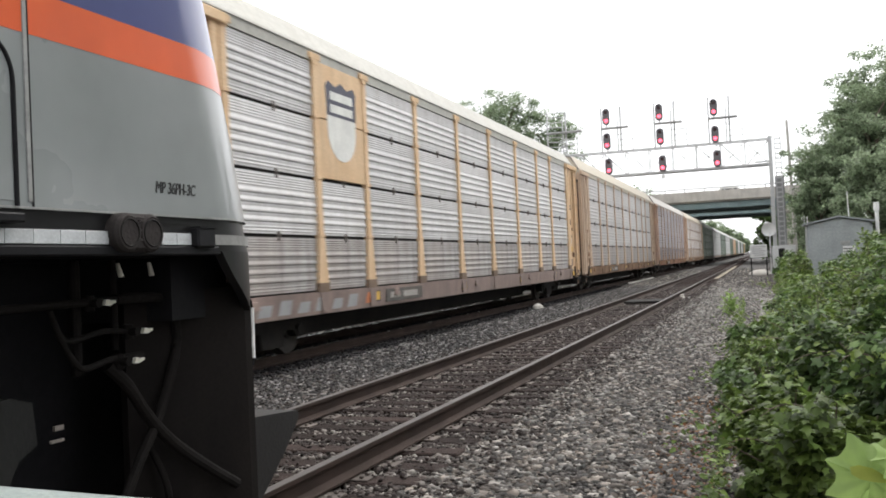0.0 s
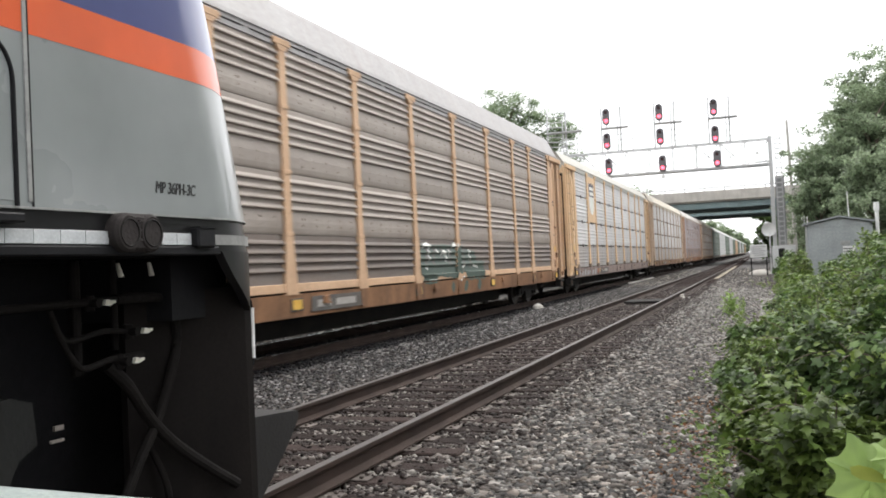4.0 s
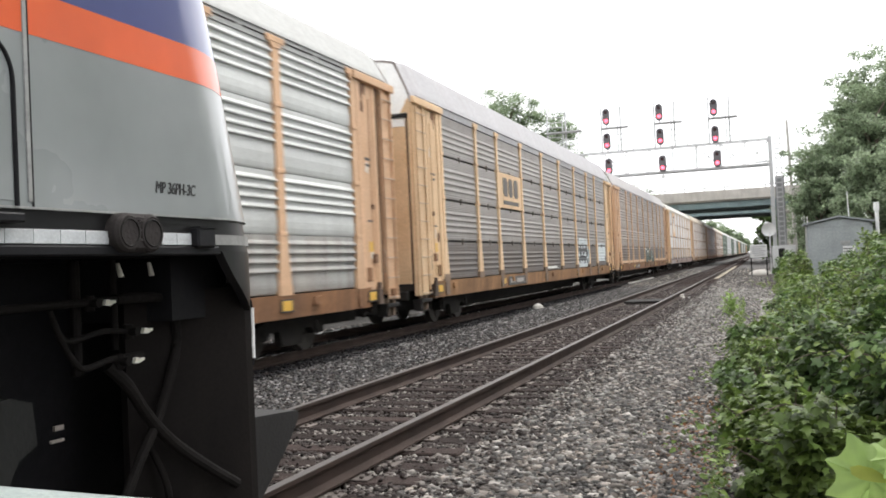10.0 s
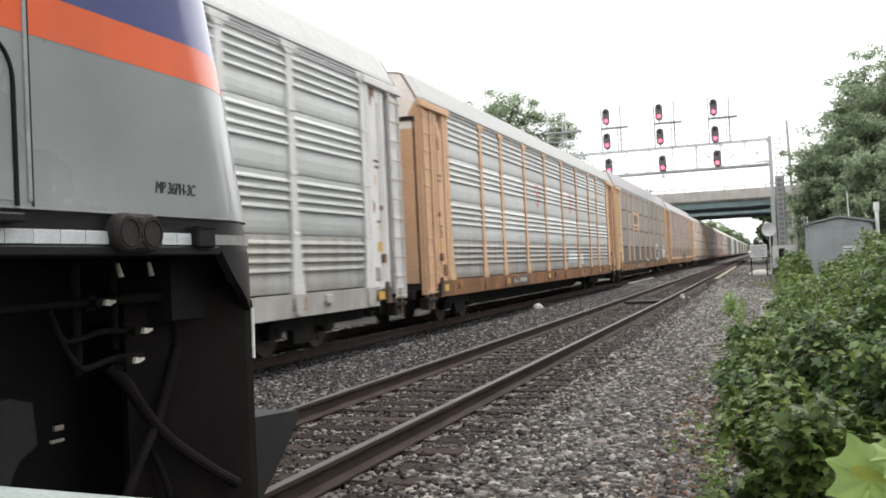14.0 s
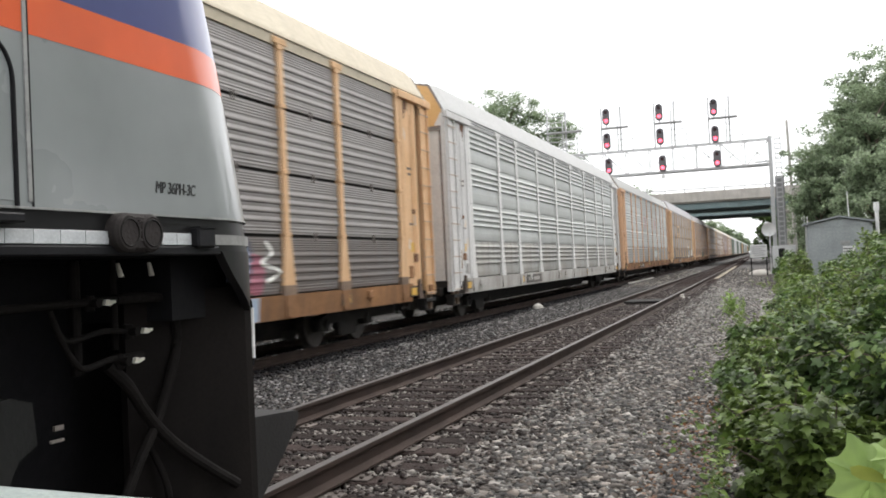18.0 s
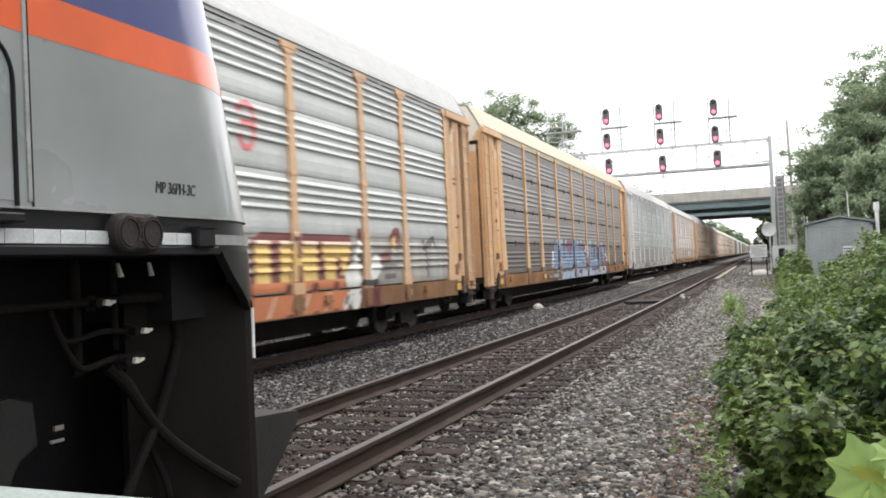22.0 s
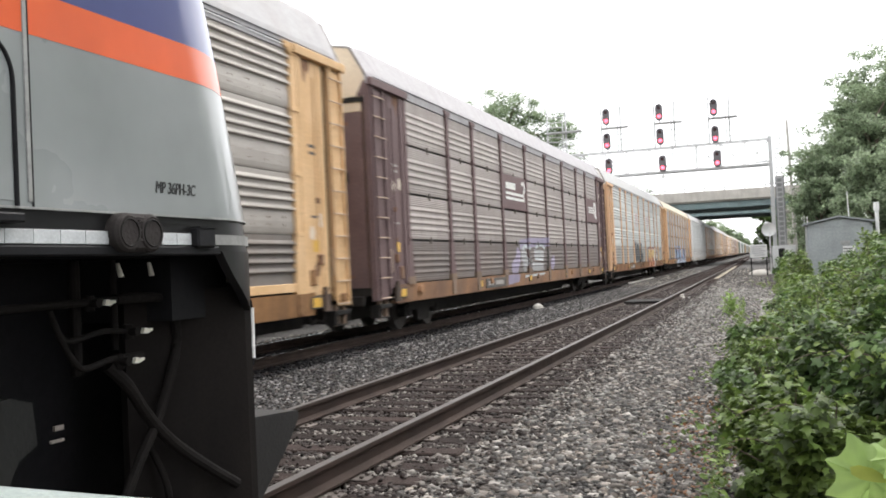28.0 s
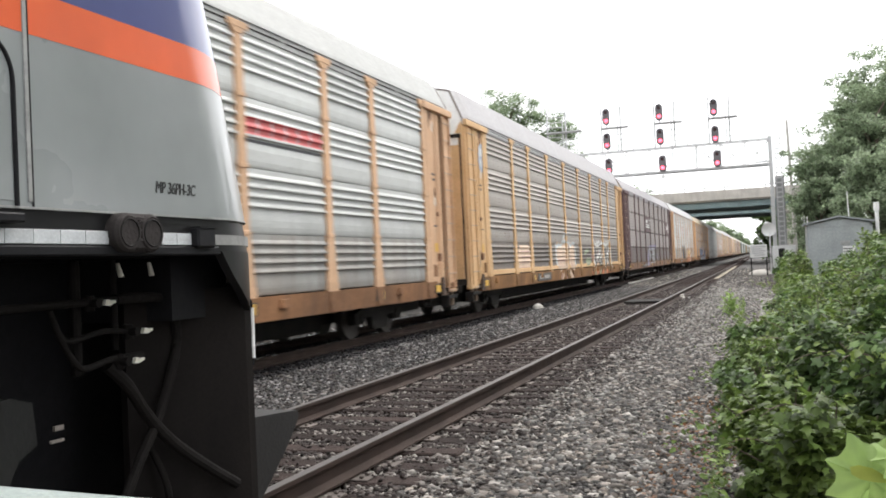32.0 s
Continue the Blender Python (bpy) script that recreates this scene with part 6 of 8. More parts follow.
def lobed_leaf(size):
    out = []
    for i in range(80):
        a = -math.pi / 2 + 2 * math.pi * i / 80
        r = 0.72 + 0.3 * (1 - abs(math.sin(4 * a + 0.4))) ** 1.5 + 0.05 * math.sin(3 * a + 1)
        if i in (0, 1, 2, 78, 79):
            r *= 0.55
        out.append((r * math.cos(a) * size, r * math.sin(a) * size))
    m = Mesh()
    m.v = [(0, 0, 0.0)] + [(x * 0.5, y * 0.5, 0.03 * size * math.sin(8 * math.atan2(y, x) + 0.8) + 0.05 * abs(x)) for x, y in out] + \
          [(x, y, -0.012 + 0.1 * abs(x) - 0.4 * y * y + 0.006 * math.sin(9 * x / size)) for x, y in out]
    m.f = [(0, 1 + i, 1 + (i + 1) % 80) for i in range(80)] + [(1 + i, 81 + i, 81 + (i + 1) % 80, 1 + (i + 1) % 80) for i in range(80)]
    return m


part("leaf", lobed_leaf(0.086), M_LIME, sprig, at=pose(0.002, 0.0, 0.062, 74, 18, -4), smooth=True)
part("leaf", lobed_leaf(0.055), M_LIME, sprig, at=pose(0.05, -0.035, 0.1, 38, 12, 25), smooth=True)
part("leaflet", Mesh().prism([(-0.034, 0.004), (-0.02, 0.012), (0.002, 0.013), (0.024, 0.006), (0.032, -0.004), (0.014, -0.009), (-0.012, -0.012), (-0.028, -0.008)], 2, 0, 0.0012), M_LIME_B, sprig, "small yellowish leaflet", at=pose(-0.002, -0.03, 0.075, 66, 14, -10))
part("leaf", lobed_leaf(0.04), M_LIME, sprig, at=pose(0.085, -0.02, 0.02, 62, -8, 25), smooth=True)
part("leaf", lobed_leaf(0.03), M_LIME, sprig, at=pose(-0.045, -0.02, -0.02, 40, 30, 70), smooth=True)
part("stem", Mesh().tube([(0.03, 0.0, 0.0), (0.06, 0.05, -0.3), (0.12, 0.12, -0.75), (0.16, 0.15, -1.2)], 0.004, 6, 0.008), M_BARK, sprig)

# a bright weed on the stone
weed = thing("weed", "small bright yellow-green weed growing in the stone", "weed", at=(-1.0, 24.5, -0.36))
g = np.random.default_rng(77)
pts = g.normal(size=(260, 3)) * [0.09, 0.09, 0.16] + [0, 0, 0.34]
pts[:, 2] = np.abs(pts[:, 2])
part("leaves", leaf_mesh("leaves", pts, 0.09, LEAF_FAR, 5, M_LIME), None, weed)
part("woody_stem", Mesh().tube([(0, 0, 0), (0.02, 0, 0.6)], 0.012, 5).tube([(0.03, 0.02, 0), (0.12, 0.05, 0.5)], 0.01, 5).tube([(-0.03, 0.02, 0), (-0.1, 0.0, 0.5)], 0.01, 5), M_BARK, weed)

# near-black leaves added beyond the freight train to darken the view beneath it
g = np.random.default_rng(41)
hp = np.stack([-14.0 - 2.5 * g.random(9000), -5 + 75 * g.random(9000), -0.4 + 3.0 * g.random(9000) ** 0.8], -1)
tagged(part("hedge", leaf_mesh("hedge", hp, 0.5, LEAF_FAR, 42, M_DARKLEAF), None), "near-black leafy backing added beyond the freight train", "hedge", kind="stuff")

# small weeds creeping over the edge of the stone
g = np.random.default_rng(51)
wy = 5.2 + 26 * g.random(2600) ** 1.3
wx = -0.25 - 0.24 * np.abs(g.normal(size=2600)) * (0.3 + 0.7 * (np.sin(wy * 1.7) > 0.2)) - 0.018 * wy
wz = np.array([ground_height(p - bend(q), q) for p, q in zip(wx, wy)]) + 0.02 + 0.14 * g.random(2600) ** 2
tagged(part("creeping_weeds", leaf_mesh("creeping_weeds", np.stack([wx, wy, wz], -1), 0.06, LEAF_NEAR, 52, M_LEAF, 0.8), None), "low green weeds creeping over the stone", "weeds", kind="stuff")
dry = np.stack([-0.75 + 0.35 * g.normal(size=1300), 4.6 + 6 * g.random(1300), np.full(1300, -0.27)], -1)
tagged(part("dead_leaves", leaf_mesh("dead_leaves", dry, 0.045, LEAF_FAR, 53, M_DRY, 2.0), None), "reddish brown dead leaves on the stone", "dead leaves", kind="stuff")

# trees
# unseen trees added along the bank, beside and behind the camera, to darken reflections
for i, (x, y, h) in enumerate(((7.5, 8, 9), (8.5, 18, 10), (10.5, 29, 9), (13.0, 40, 10), (7.0, -3, 9), (8.0, -14, 10))):
    tree((x, y, 0.6), h, 3.6, 200 + i, M_TREE, 9000, 0.3, 0.05)
tree((3.9, 62, -0.2), 9.4, 2.5, 11, M_TREE_HAZE, 22000, 0.17, 0.1)
tree((6.4, 64, 0.2), 12.0, 3.1, 12, M_TREE_HAZE, 26000, 0.18, 0.12)
tree((8.6, 66, 0.3), 14.2, 3.4, 13, M_TREE_HAZE, 26000, 0.19, 0.12)
tree((5.6, 54, 0.2), 6.8, 2.3, 14, M_TREE_HAZE, 20000, 0.17, 0.08)
tree((8.2, 52, 0.3), 8.0, 2.6, 15, M_TREE_HAZE, 20000, 0.17, 0.08)
tree((5.7, 69, 0.0), 12.2, 1.9, 17, M_TREE_HAZE, 24000, 0.18, 0.3)
tree((7.7, 70, 0.0), 15.4, 3.2, 18, M_TREE_HAZE, 24000, 0.19, 0.3)
tree((3.1, 60, -0.2), 7.8, 1.7, 19, M_TREE_HAZE, 18000, 0.17, 0.1)
tree((-14.6, 205, -0.4), 12.0, 3.2, 33, M_TREE_HAZE, 5000, 0.4, 0.05)
tree((-13.5, 236, -0.4), 10.5, 3.2, 34, M_TREE_HAZE, 5000, 0.4, 0.05)
tree((3.5, 78, -0.2), 7.5, 2.6, 16, M_TREE_HAZE, 10000, 0.18, 0.05)
tree((-25.0, 90, -0.4), 20.0, 4.4, 21, M_TREE_HAZE, 34000, 0.2, 0.3)
tree((-20.6, 92, -0.4), 18.0, 3.4, 22, M_TREE_HAZE, 22000, 0.21, 0.3)
tree((-29.0, 94, -0.4), 20.4, 3.8, 23, M_TREE_HAZE, 24000, 0.21, 0.3)
tree((-22, 160, -0.4), 14.3, 4.2, 24, M_TREE_HAZE, 5000, 0.5, 0.2)
tree((-28, 170, -0.4), 13.5, 4.2, 25, M_TREE_HAZE, 4000, 0.5, 0.2)
# darker leaf material on this tree stands for the shade of the bridge
tree((0.7, 164, -0.4), 10.0, 3.0, 26, M_LEAF_B, 14000, 0.4, 0.02)
tree((5.0, 168, -0.4), 9.0, 3.6, 27, M_TREE, 5000, 0.4, 0.02)
tree((-16.5, 220, -0.4), 10.0, 3.6, 28, M_TREE_HAZE, 5000, 0.6, 0.05)
tree((-15.8, 310, -0.4), 11.0, 3.8, 35, M_TREE_HAZE, 6000, 0.6, 0.05)
tree((-17.0, 400, -0.4), 12.6, 4.8, 36, M_TREE_HAZE, 6000, 0.8, 0.05)
tree((-19.5, 600, -0.4), 14.0, 6.0, 37, M_TREE_HAZE, 6000, 1.1, 0.05)
tree((-21.5, 800, -0.4), 14.0, 7.0, 38, M_TREE_HAZE, 6000, 1.4, 0.05)
tree((-20, 260, -0.4), 10.5, 4.5, 29, M_TREE_HAZE, 5000, 0.7, 0.05)
tree((-26, 300, -0.4), 10, 6, 30, M_TREE_HAZE, 5000, 0.8, 0.05)
tree((7, 240, -0.4), 8, 5, 31, M_TREE_HAZE, 5000, 0.7, 0.05)
tree((9, 320, -0.4), 9, 6, 32, M_TREE_HAZE, 5000, 0.8, 0.05)
far = np.random.default_rng(9)
side_pts = []
for s in range(2600):
    y = 350 + 450 * far.random()
    x = (-45 - 60 * far.random()) if s % 2 else (12 + 60 * far.random())
    side_pts.append((x - bend(y), y, 8 * far.random() ** 0.7))
woods = tagged(part("far_woods", leaf_mesh("far_woods", np.array(side_pts), 5.0, LEAF_FAR, 10, M_TREE_HAZE), None), "hazy line of distant woods beside the railway", "woods", kind="stuff")


# ---------------------------------------------------------------- emblems and graffiti on the cars


def paint(name, a, rough=0.6):
    b = tuple(min(1, c * 1.18 + 0.01) for c in a)
    return mat(name, a, b, 2.5, rough, bump=0.1, grain=30, streak=0.3, dirt=tuple(c * 0.6 + 0.04 for c in a))


P = {k: paint(k + "_spray", v) for k, v in dict(
    navy=(0.055, 0.055, 0.08), blue=(0.175, 0.24, 0.34), pale_blue=(0.33, 0.4, 0.5), plum=(0.24, 0.07, 0.1), black=(0.03, 0.032, 0.034), charcoal=(0.09, 0.08, 0.07),
    white=(0.66, 0.66, 0.62), cream=(0.56, 0.42, 0.31), mist=(0.46, 0.5, 0.5), maroon=(0.16, 0.04, 0.035), gold=(0.66, 0.45, 0.14), rust=(0.5, 0.17, 0.07),
    green=(0.05, 0.078, 0.06), sea=(0.2, 0.27, 0.21), red=(0.56, 0.13, 0.13), grey=(0.3, 0.3, 0.3), mauve=(0.27, 0.24, 0.33), rose=(0.4, 0.24, 0.22), sage=(0.26, 0.3, 0.2)).items()}


def post_stroke(m, p, a0, b0, z0, a1, b1, z1, lift):
    """The same bar of paint where it runs over a post at p."""
    zs = np.linspace(max(z0, DECK + 0.16), z1, 9)
    if z1 < DECK + 0.3:
        return
    for za, zb in zip(zs, zs[1:]):
        ends = []
        for z in (za, zb):
            t = (z - z0) / (z1 - z0)
            half = 0.155 - 0.07 * min(1, (z - DECK) / 0.95)
            ends.append((max(a0 + (a1 - a0) * t, p - half), min(b0 + (b1 - b0) * t, p + half), z))
        if all(b - a > 0.01 for a, b, z in ends):
            x = FACE + 0.006 + lift
            m.add([(x, ends[0][0], za), (x, ends[0][1], za), (x, ends[1][1], zb), (x, ends[1][0], zb)], [(0, 1, 2, 3)])


def spray(car, style, colour, bars, lift, label):
    for b in bars:
        m = Mesh()
        stroke(m, style, *b, lift=lift)
        for p in POSTS:
            post_stroke(m, p, *b, lift)
        ob = part("graffiti", m, P[colour], car, label)


def skin_table(style, cache={}):
    """How far out the ribbed skin stands, every two millimetres of height."""
    if style not in cache:
        cache[style] = [skin_at(style, DECK + 0.002 * i) for i in range(2001)]
    return cache[style]


def surface(style, y, z, kick=False):
    """How far out the side of a car stands at (y, z): sill, post or skin."""
    if z < DECK - 0.02:
        return FACE - 0.03 * (1.04 - z) / 0.38
    for p in POSTS:
        d = abs(y - p)
        if d < 0.21 and d < (0.21 if z < DECK + 0.135 else 0.2 - 0.105 * min(1, (z - DECK) / 0.95)):
            return FACE + (0.015 if z < DECK + 0.135 else 0.007)
    if kick and z < DECK + 0.155:
        return SKIN + 0.051
    return skin_table(style)[min(2000, max(0, int((z - DECK) / 0.002)))]


def brush(car, style, colour, line, width, lift, label):
    """One sprayed stroke with rounded ends, laid over ribs, posts and sill; open where the panels part."""
    pts = smooth_line([(0, a, b) for a, b in line], 8)
    path = [pts[0]]
    for a, b in zip(pts, pts[1:]):
        n = max(1, round((b - a).length / 0.018))
        path += [a.lerp(b, (i + 1) / n) for i in range(n)]
    run = [0.0]
    for a, b in zip(path, path[1:]):
        run.append(run[-1] + (b - a).length)
    across = max(3, round(width / 0.02)) + 1
    m = Mesh()
    for i, p in enumerate(path):
        d = (path[min(i + 1, len(path) - 1)] - path[max(i - 1, 0)]).normalized()
        side = Vector((0, -d.z, d.y))
        e = min(run[i], run[-1] - run[i]) / (0.3 * width)
        w = width * (0.55 + 0.45 * math.sin(min(1, e) * math.pi / 2)) * (1 + 0.14 * noise.noise(Vector((p.y * 5, p.z * 5, width * 9))))
        for k in range(across):
            q = p + side * (w * (k / (across - 1) - 0.5))
            z = max(0.665, q.z)
            m.v.append((surface(style, q.y, z, car in (CARS[1], CARS[8])) + lift, q.y, z))
    for i in range(len(path) - 1):
        for k in range(across - 1):
            a = i * across + k
            z = (m.v[a][2] + m.v[a + across + 1][2]) / 2
            if DECK - 0.025 < z < DECK + 0.012 or (style == "even" and any(r - 0.046 < z < r + 0.008 for r in ROWS[1:-1])):
                continue
            m.f.append((a, a + 1, a + across + 1, a + across))
    part("graffiti", m, P[colour], car, label)


def disc_outline(cy, cz, ry, rz, a0, a1, n=12):
    return [(cy + ry * math.cos(t), cz + rz * math.sin(t)) for t in np.linspace(a0, a1, n)]


PLATE = SKIN + 0.035
# shield emblem
c = CARS[0]
y, zt, zb = -8.07, 4.78, 3.36
out = [(y - 0.6, zt - 0.28), (y - 0.62, zt - 0.1), (y - 0.5, zt), (y - 0.25, zt - 0.08), (y, zt + 0.02), (y + 0.25, zt - 0.08), (y + 0.5, zt), (y + 0.62, zt - 0.1), (y + 0.6, zt - 0.28)]
low = disc_outline(y, zb + 0.55, 0.58, 0.55, 0, -math.pi)
shield = part("emblem_shield", Mesh().prism(out + low, 0, PLATE - 0.01, PLATE + 0.006), P["white"], c, "white shield emblem with a dark head")
head = out + [(y + 0.585, zt - 0.62), (y - 0.585, zt - 0.62)]
part("emblem_head", Mesh().prism(head, 0, PLATE + 0.004, PLATE + 0.010), P["navy"], shield)
for z in (zt - 0.33, zt - 0.56):
    part("emblem_bar", Mesh().box(PLATE + 0.006, PLATE + 0.014, y - 0.46, y + 0.46, z, z + 0.15), P["white"], shield)
spray(c, "even", "grey", [(-11.9 + i * 0.62, -11.5 + i * 0.62, 0.72, -11.8 + i * 0.62, -11.45 + i * 0.62, 0.95 - 0.05 * (i % 2)) for i in range(7)], 0.005, "worn grey graffiti on the sill")
spray(c, "even", "rust", [(-7.4, -6.9, 0.75, -7.3, -6.8, 0.95)], 0.008, "rust-red paint patch")
# yellow plate with dark blocks
c = CARS[2]
for i, w in enumerate((0.5, 0.48, 0.5)):
    a = -6.5 + i * 0.6
    part("emblem_block", Mesh().prism([(a + 0.1, 3.36), (a + w - 0.08, 3.36), (a + w, 3.46), (a + w, 3.8), (a + w - 0.1, 3.92), (a + 0.08, 3.92), (a, 3.82), (a, 3.46)], 0, PLATE - 0.01, PLATE + 0.006), P["charcoal"], c)
part("emblem_bar", Mesh().box(PLATE - 0.01, PLATE + 0.006, -6.5, -4.75, 3.12, 3.24), P["charcoal"], c)
spray(c, "even", "white", [(-1.3, 0.6, 1.12, -1.3, 0.5, 1.2)], 0.006, "white scribble")
# brown car's plates
c = CARS[7]
for y, w, z, h in ((9.64, 1.3, 3.43, 0.055), (9.64, 1.36, 3.53, 0.05), (9.64, 1.15, 3.62, 0.06)):
    part("emblem_bar", Mesh().box(PLATE - 0.01, PLATE + 0.006, y, y + w, z, z + h), P["white"], c)
ring = disc_outline(11.2, 3.62, 0.34, 0.33, -1.0, 4.6, 20) + disc_outline(11.16, 3.64, 0.12, 0.12, 4.6, -1.0, 20)
part("emblem_ring", Mesh().prism(ring, 0, PLATE - 0.01, PLATE + 0.006), P["white"], c)
part("emblem_tail", Mesh().prism([(10.98, 3.4), (11.4, 3.42), (11.62, 3.2), (11.3, 3.22)], 0, PLATE - 0.01, PLATE + 0.0085), P["white"], c)
for y, w, z, h in ((-3.88, 1.1, 3.62, 0.2), (-3.9, 2.15, 3.45, 0.08), (-3.9, 2.2, 3.3, 0.08)):
    part("emblem_bar", Mesh().box(PLATE - 0.01, PLATE + 0.006, y, y + w, z, z + h), P["white"], c)
hook = disc_outline(-1.85, 3.74, 0.26, 0.2, 2.6, -1.5, 14) + [(-1.7, 3.32), (-1.84, 3.32)] + disc_outline(-1.85, 3.74, 0.13, 0.1, -1.5, 2.6, 14)
part("emblem_hook", Mesh().prism(hook, 0, PLATE - 0.01, PLATE + 0.0085), P["white"], c)
# graffiti on the others
c = CARS[5]
for k in range(9):
    spray(c, "even", "grey", [(-6.0 + 0.03 * k % 0.2, -4.6 - 0.06 * (k % 3), 3.12 + k * 0.1, -6.0, -4.6 - 0.06 * (k % 3), 3.18 + k * 0.1)], 0.004, "faded grey stencil line")
spray(c, "even", "pale_blue", [(-4.7 + i * 1.55, -3.2 + i * 1.55, 0.67, -4.7 + i * 1.55, -3.2 + i * 1.55, 1.03) for i in range(7)], 0.005, "pale blue paint over the sill")
spray(c, "even", "navy", [(-4.2 + i * 1.3 + 0.3 * (i % 3), -4.05 + i * 1.3 + 0.3 * (i % 3), 0.67, -3.9 + i * 1.3 + 0.3 * (i % 3), -3.82 + i * 1.3 + 0.3 * (i % 3), 1.03) for i in range(7)], 0.008, "dark blue strokes on the sill")
c = CARS[6]
spray(c, "bold", "maroon", [(2.95, 6.4, 1.09, 2.95, 6.45, 1.95), (3.0, 6.45, 1.9, 3.25, 6.45, 2.03), (2.5, 3.0, 0.68, 2.7, 3.05, 1.3), (6.9, 7.6, 0.68, 6.9, 7.6, 1.03)], 0.003, "maroon ground of the graffiti")
spray(c, "bold", "rust", [(2.9, 6.1, 0.68, 2.9, 6.1, 1.03), (2.95, 6.1, 1.09, 2.95, 6.1, 1.24)], 0.005, "rust-red band of the graffiti")
spray(c, "bold", "gold", [(3.05, 3.5, 1.24, 3.05, 3.5, 1.9), (3.8, 4.28, 1.24, 3.8, 4.28, 1.9), (4.5, 5.05, 1.24, 4.55, 5.05, 1.9), (4.2, 4.6, 1.5, 4.2, 4.6, 1.62), (5.25, 6.35, 1.62, 5.25, 6.38, 1.9),
                           (5.35, 5.75, 1.24, 5.3, 5.75, 1.66), (5.95, 6.2, 1.3, 5.95, 6.25, 1.66)], 0.007, "yellow block shapes")
spray(c, "bold", "cream", [(3.05, 3.5, 1.82, 3.05, 3.5, 1.9), (3.8, 4.28, 1.82, 3.8, 4.28, 1.9), (4.55, 5.05, 1.82, 4.55, 5.05, 1.9), (5.25, 6.35, 1.82, 5.25, 6.38, 1.9), (3.3, 3.4, 0.7, 3.5, 3.58, 1.02), (4.4, 4.5, 0.7, 4.6, 4.68, 1.02), (5.2, 5.3, 0.7, 5.4, 5.48, 1.02)], 0.009, "cream highlights")
spray(c, "bold", "maroon", [(3.9, 4.15, 0.68, 3.95, 4.15, 1.2), (4.8, 5.0, 0.68, 4.85, 5.05, 1.2), (5.55, 5.75, 0.68, 5.65, 5.85, 1.2)], 0.011, "maroon strokes")
for num in (3, 6):
    for y in (-2.62, 2.95):
        brush(CARS[num], "bold", "red", [(y - 0.22, 3.8), (y - 0.1, 3.93), (y + 0.16, 3.92), (y + 0.24, 3.6), (y + 0.14, 3.33), (y - 0.08, 3.3), (y - 0.2, 3.5)], 0.1, 0.008, "faded red loop")
        brush(CARS[num], "bold", "red", [(y - 0.16, 3.62), (y + 0.04, 3.68), (y + 0.16, 3.6)], 0.1, 0.008, "faded red loop")
spray(CARS[3], "bold", "mist", [(2.2, 4.0, 1.3, 2.3, 3.9, 1.75), (4.4, 5.4, 1.2, 4.5, 5.3, 1.6)], 0.005, "whitewashed patch")
spray(CARS[9], "bold", "red", [(4.4 + k * 0.42, 4.78 + k * 0.42, 3.5, 4.45 + k * 0.42, 4.8 + k * 0.42, 3.76) for k in range(6)], 0.006, "red bars in a stripe")
spray(CARS[9], "bold", "black", [(4.35, 6.9, 3.38, 4.35, 6.9, 3.43)], 0.006, "thin black line")
c = CARS[8]
spray(c, "bold", "cream", [(-8.75, -7.2, 1.09, -8.9, -7.15, 1.5), (-8.9, -7.15, 1.5, -8.6, -7.4, 1.92)], 0.006, "cream and pale pink graffiti")
spray(c, "bold", "rose", [(-8.6, -7.4, 1.2 + k * 0.17, -8.5, -7.4, 1.23 + k * 0.17) for k in range(4)], 0.009, "pinkish shading strokes")
oval = disc_outline(-12.25, 4.28, 0.3, 0.4, 0, 6.0, 20)
badge = part("emblem_disc", Mesh().prism(oval, 0, SKIN + 0.015, SKIN + 0.026), P["pale_blue"], c, "faded blue and white round emblem")
for y, w, h in ((-12.35, 0.12, 0.5), (-12.17, 0.1, 0.5)):
    part("emblem_bar", Mesh().box(SKIN + 0.02, SKIN + 0.031, y - w / 2, y + w / 2, 4.28 - h / 2, 4.28 - 0.04).box(SKIN + 0.02, SKIN + 0.031, y - w / 2, y + w / 2, 4.32, 4.28 + h / 2), P["white"], badge)
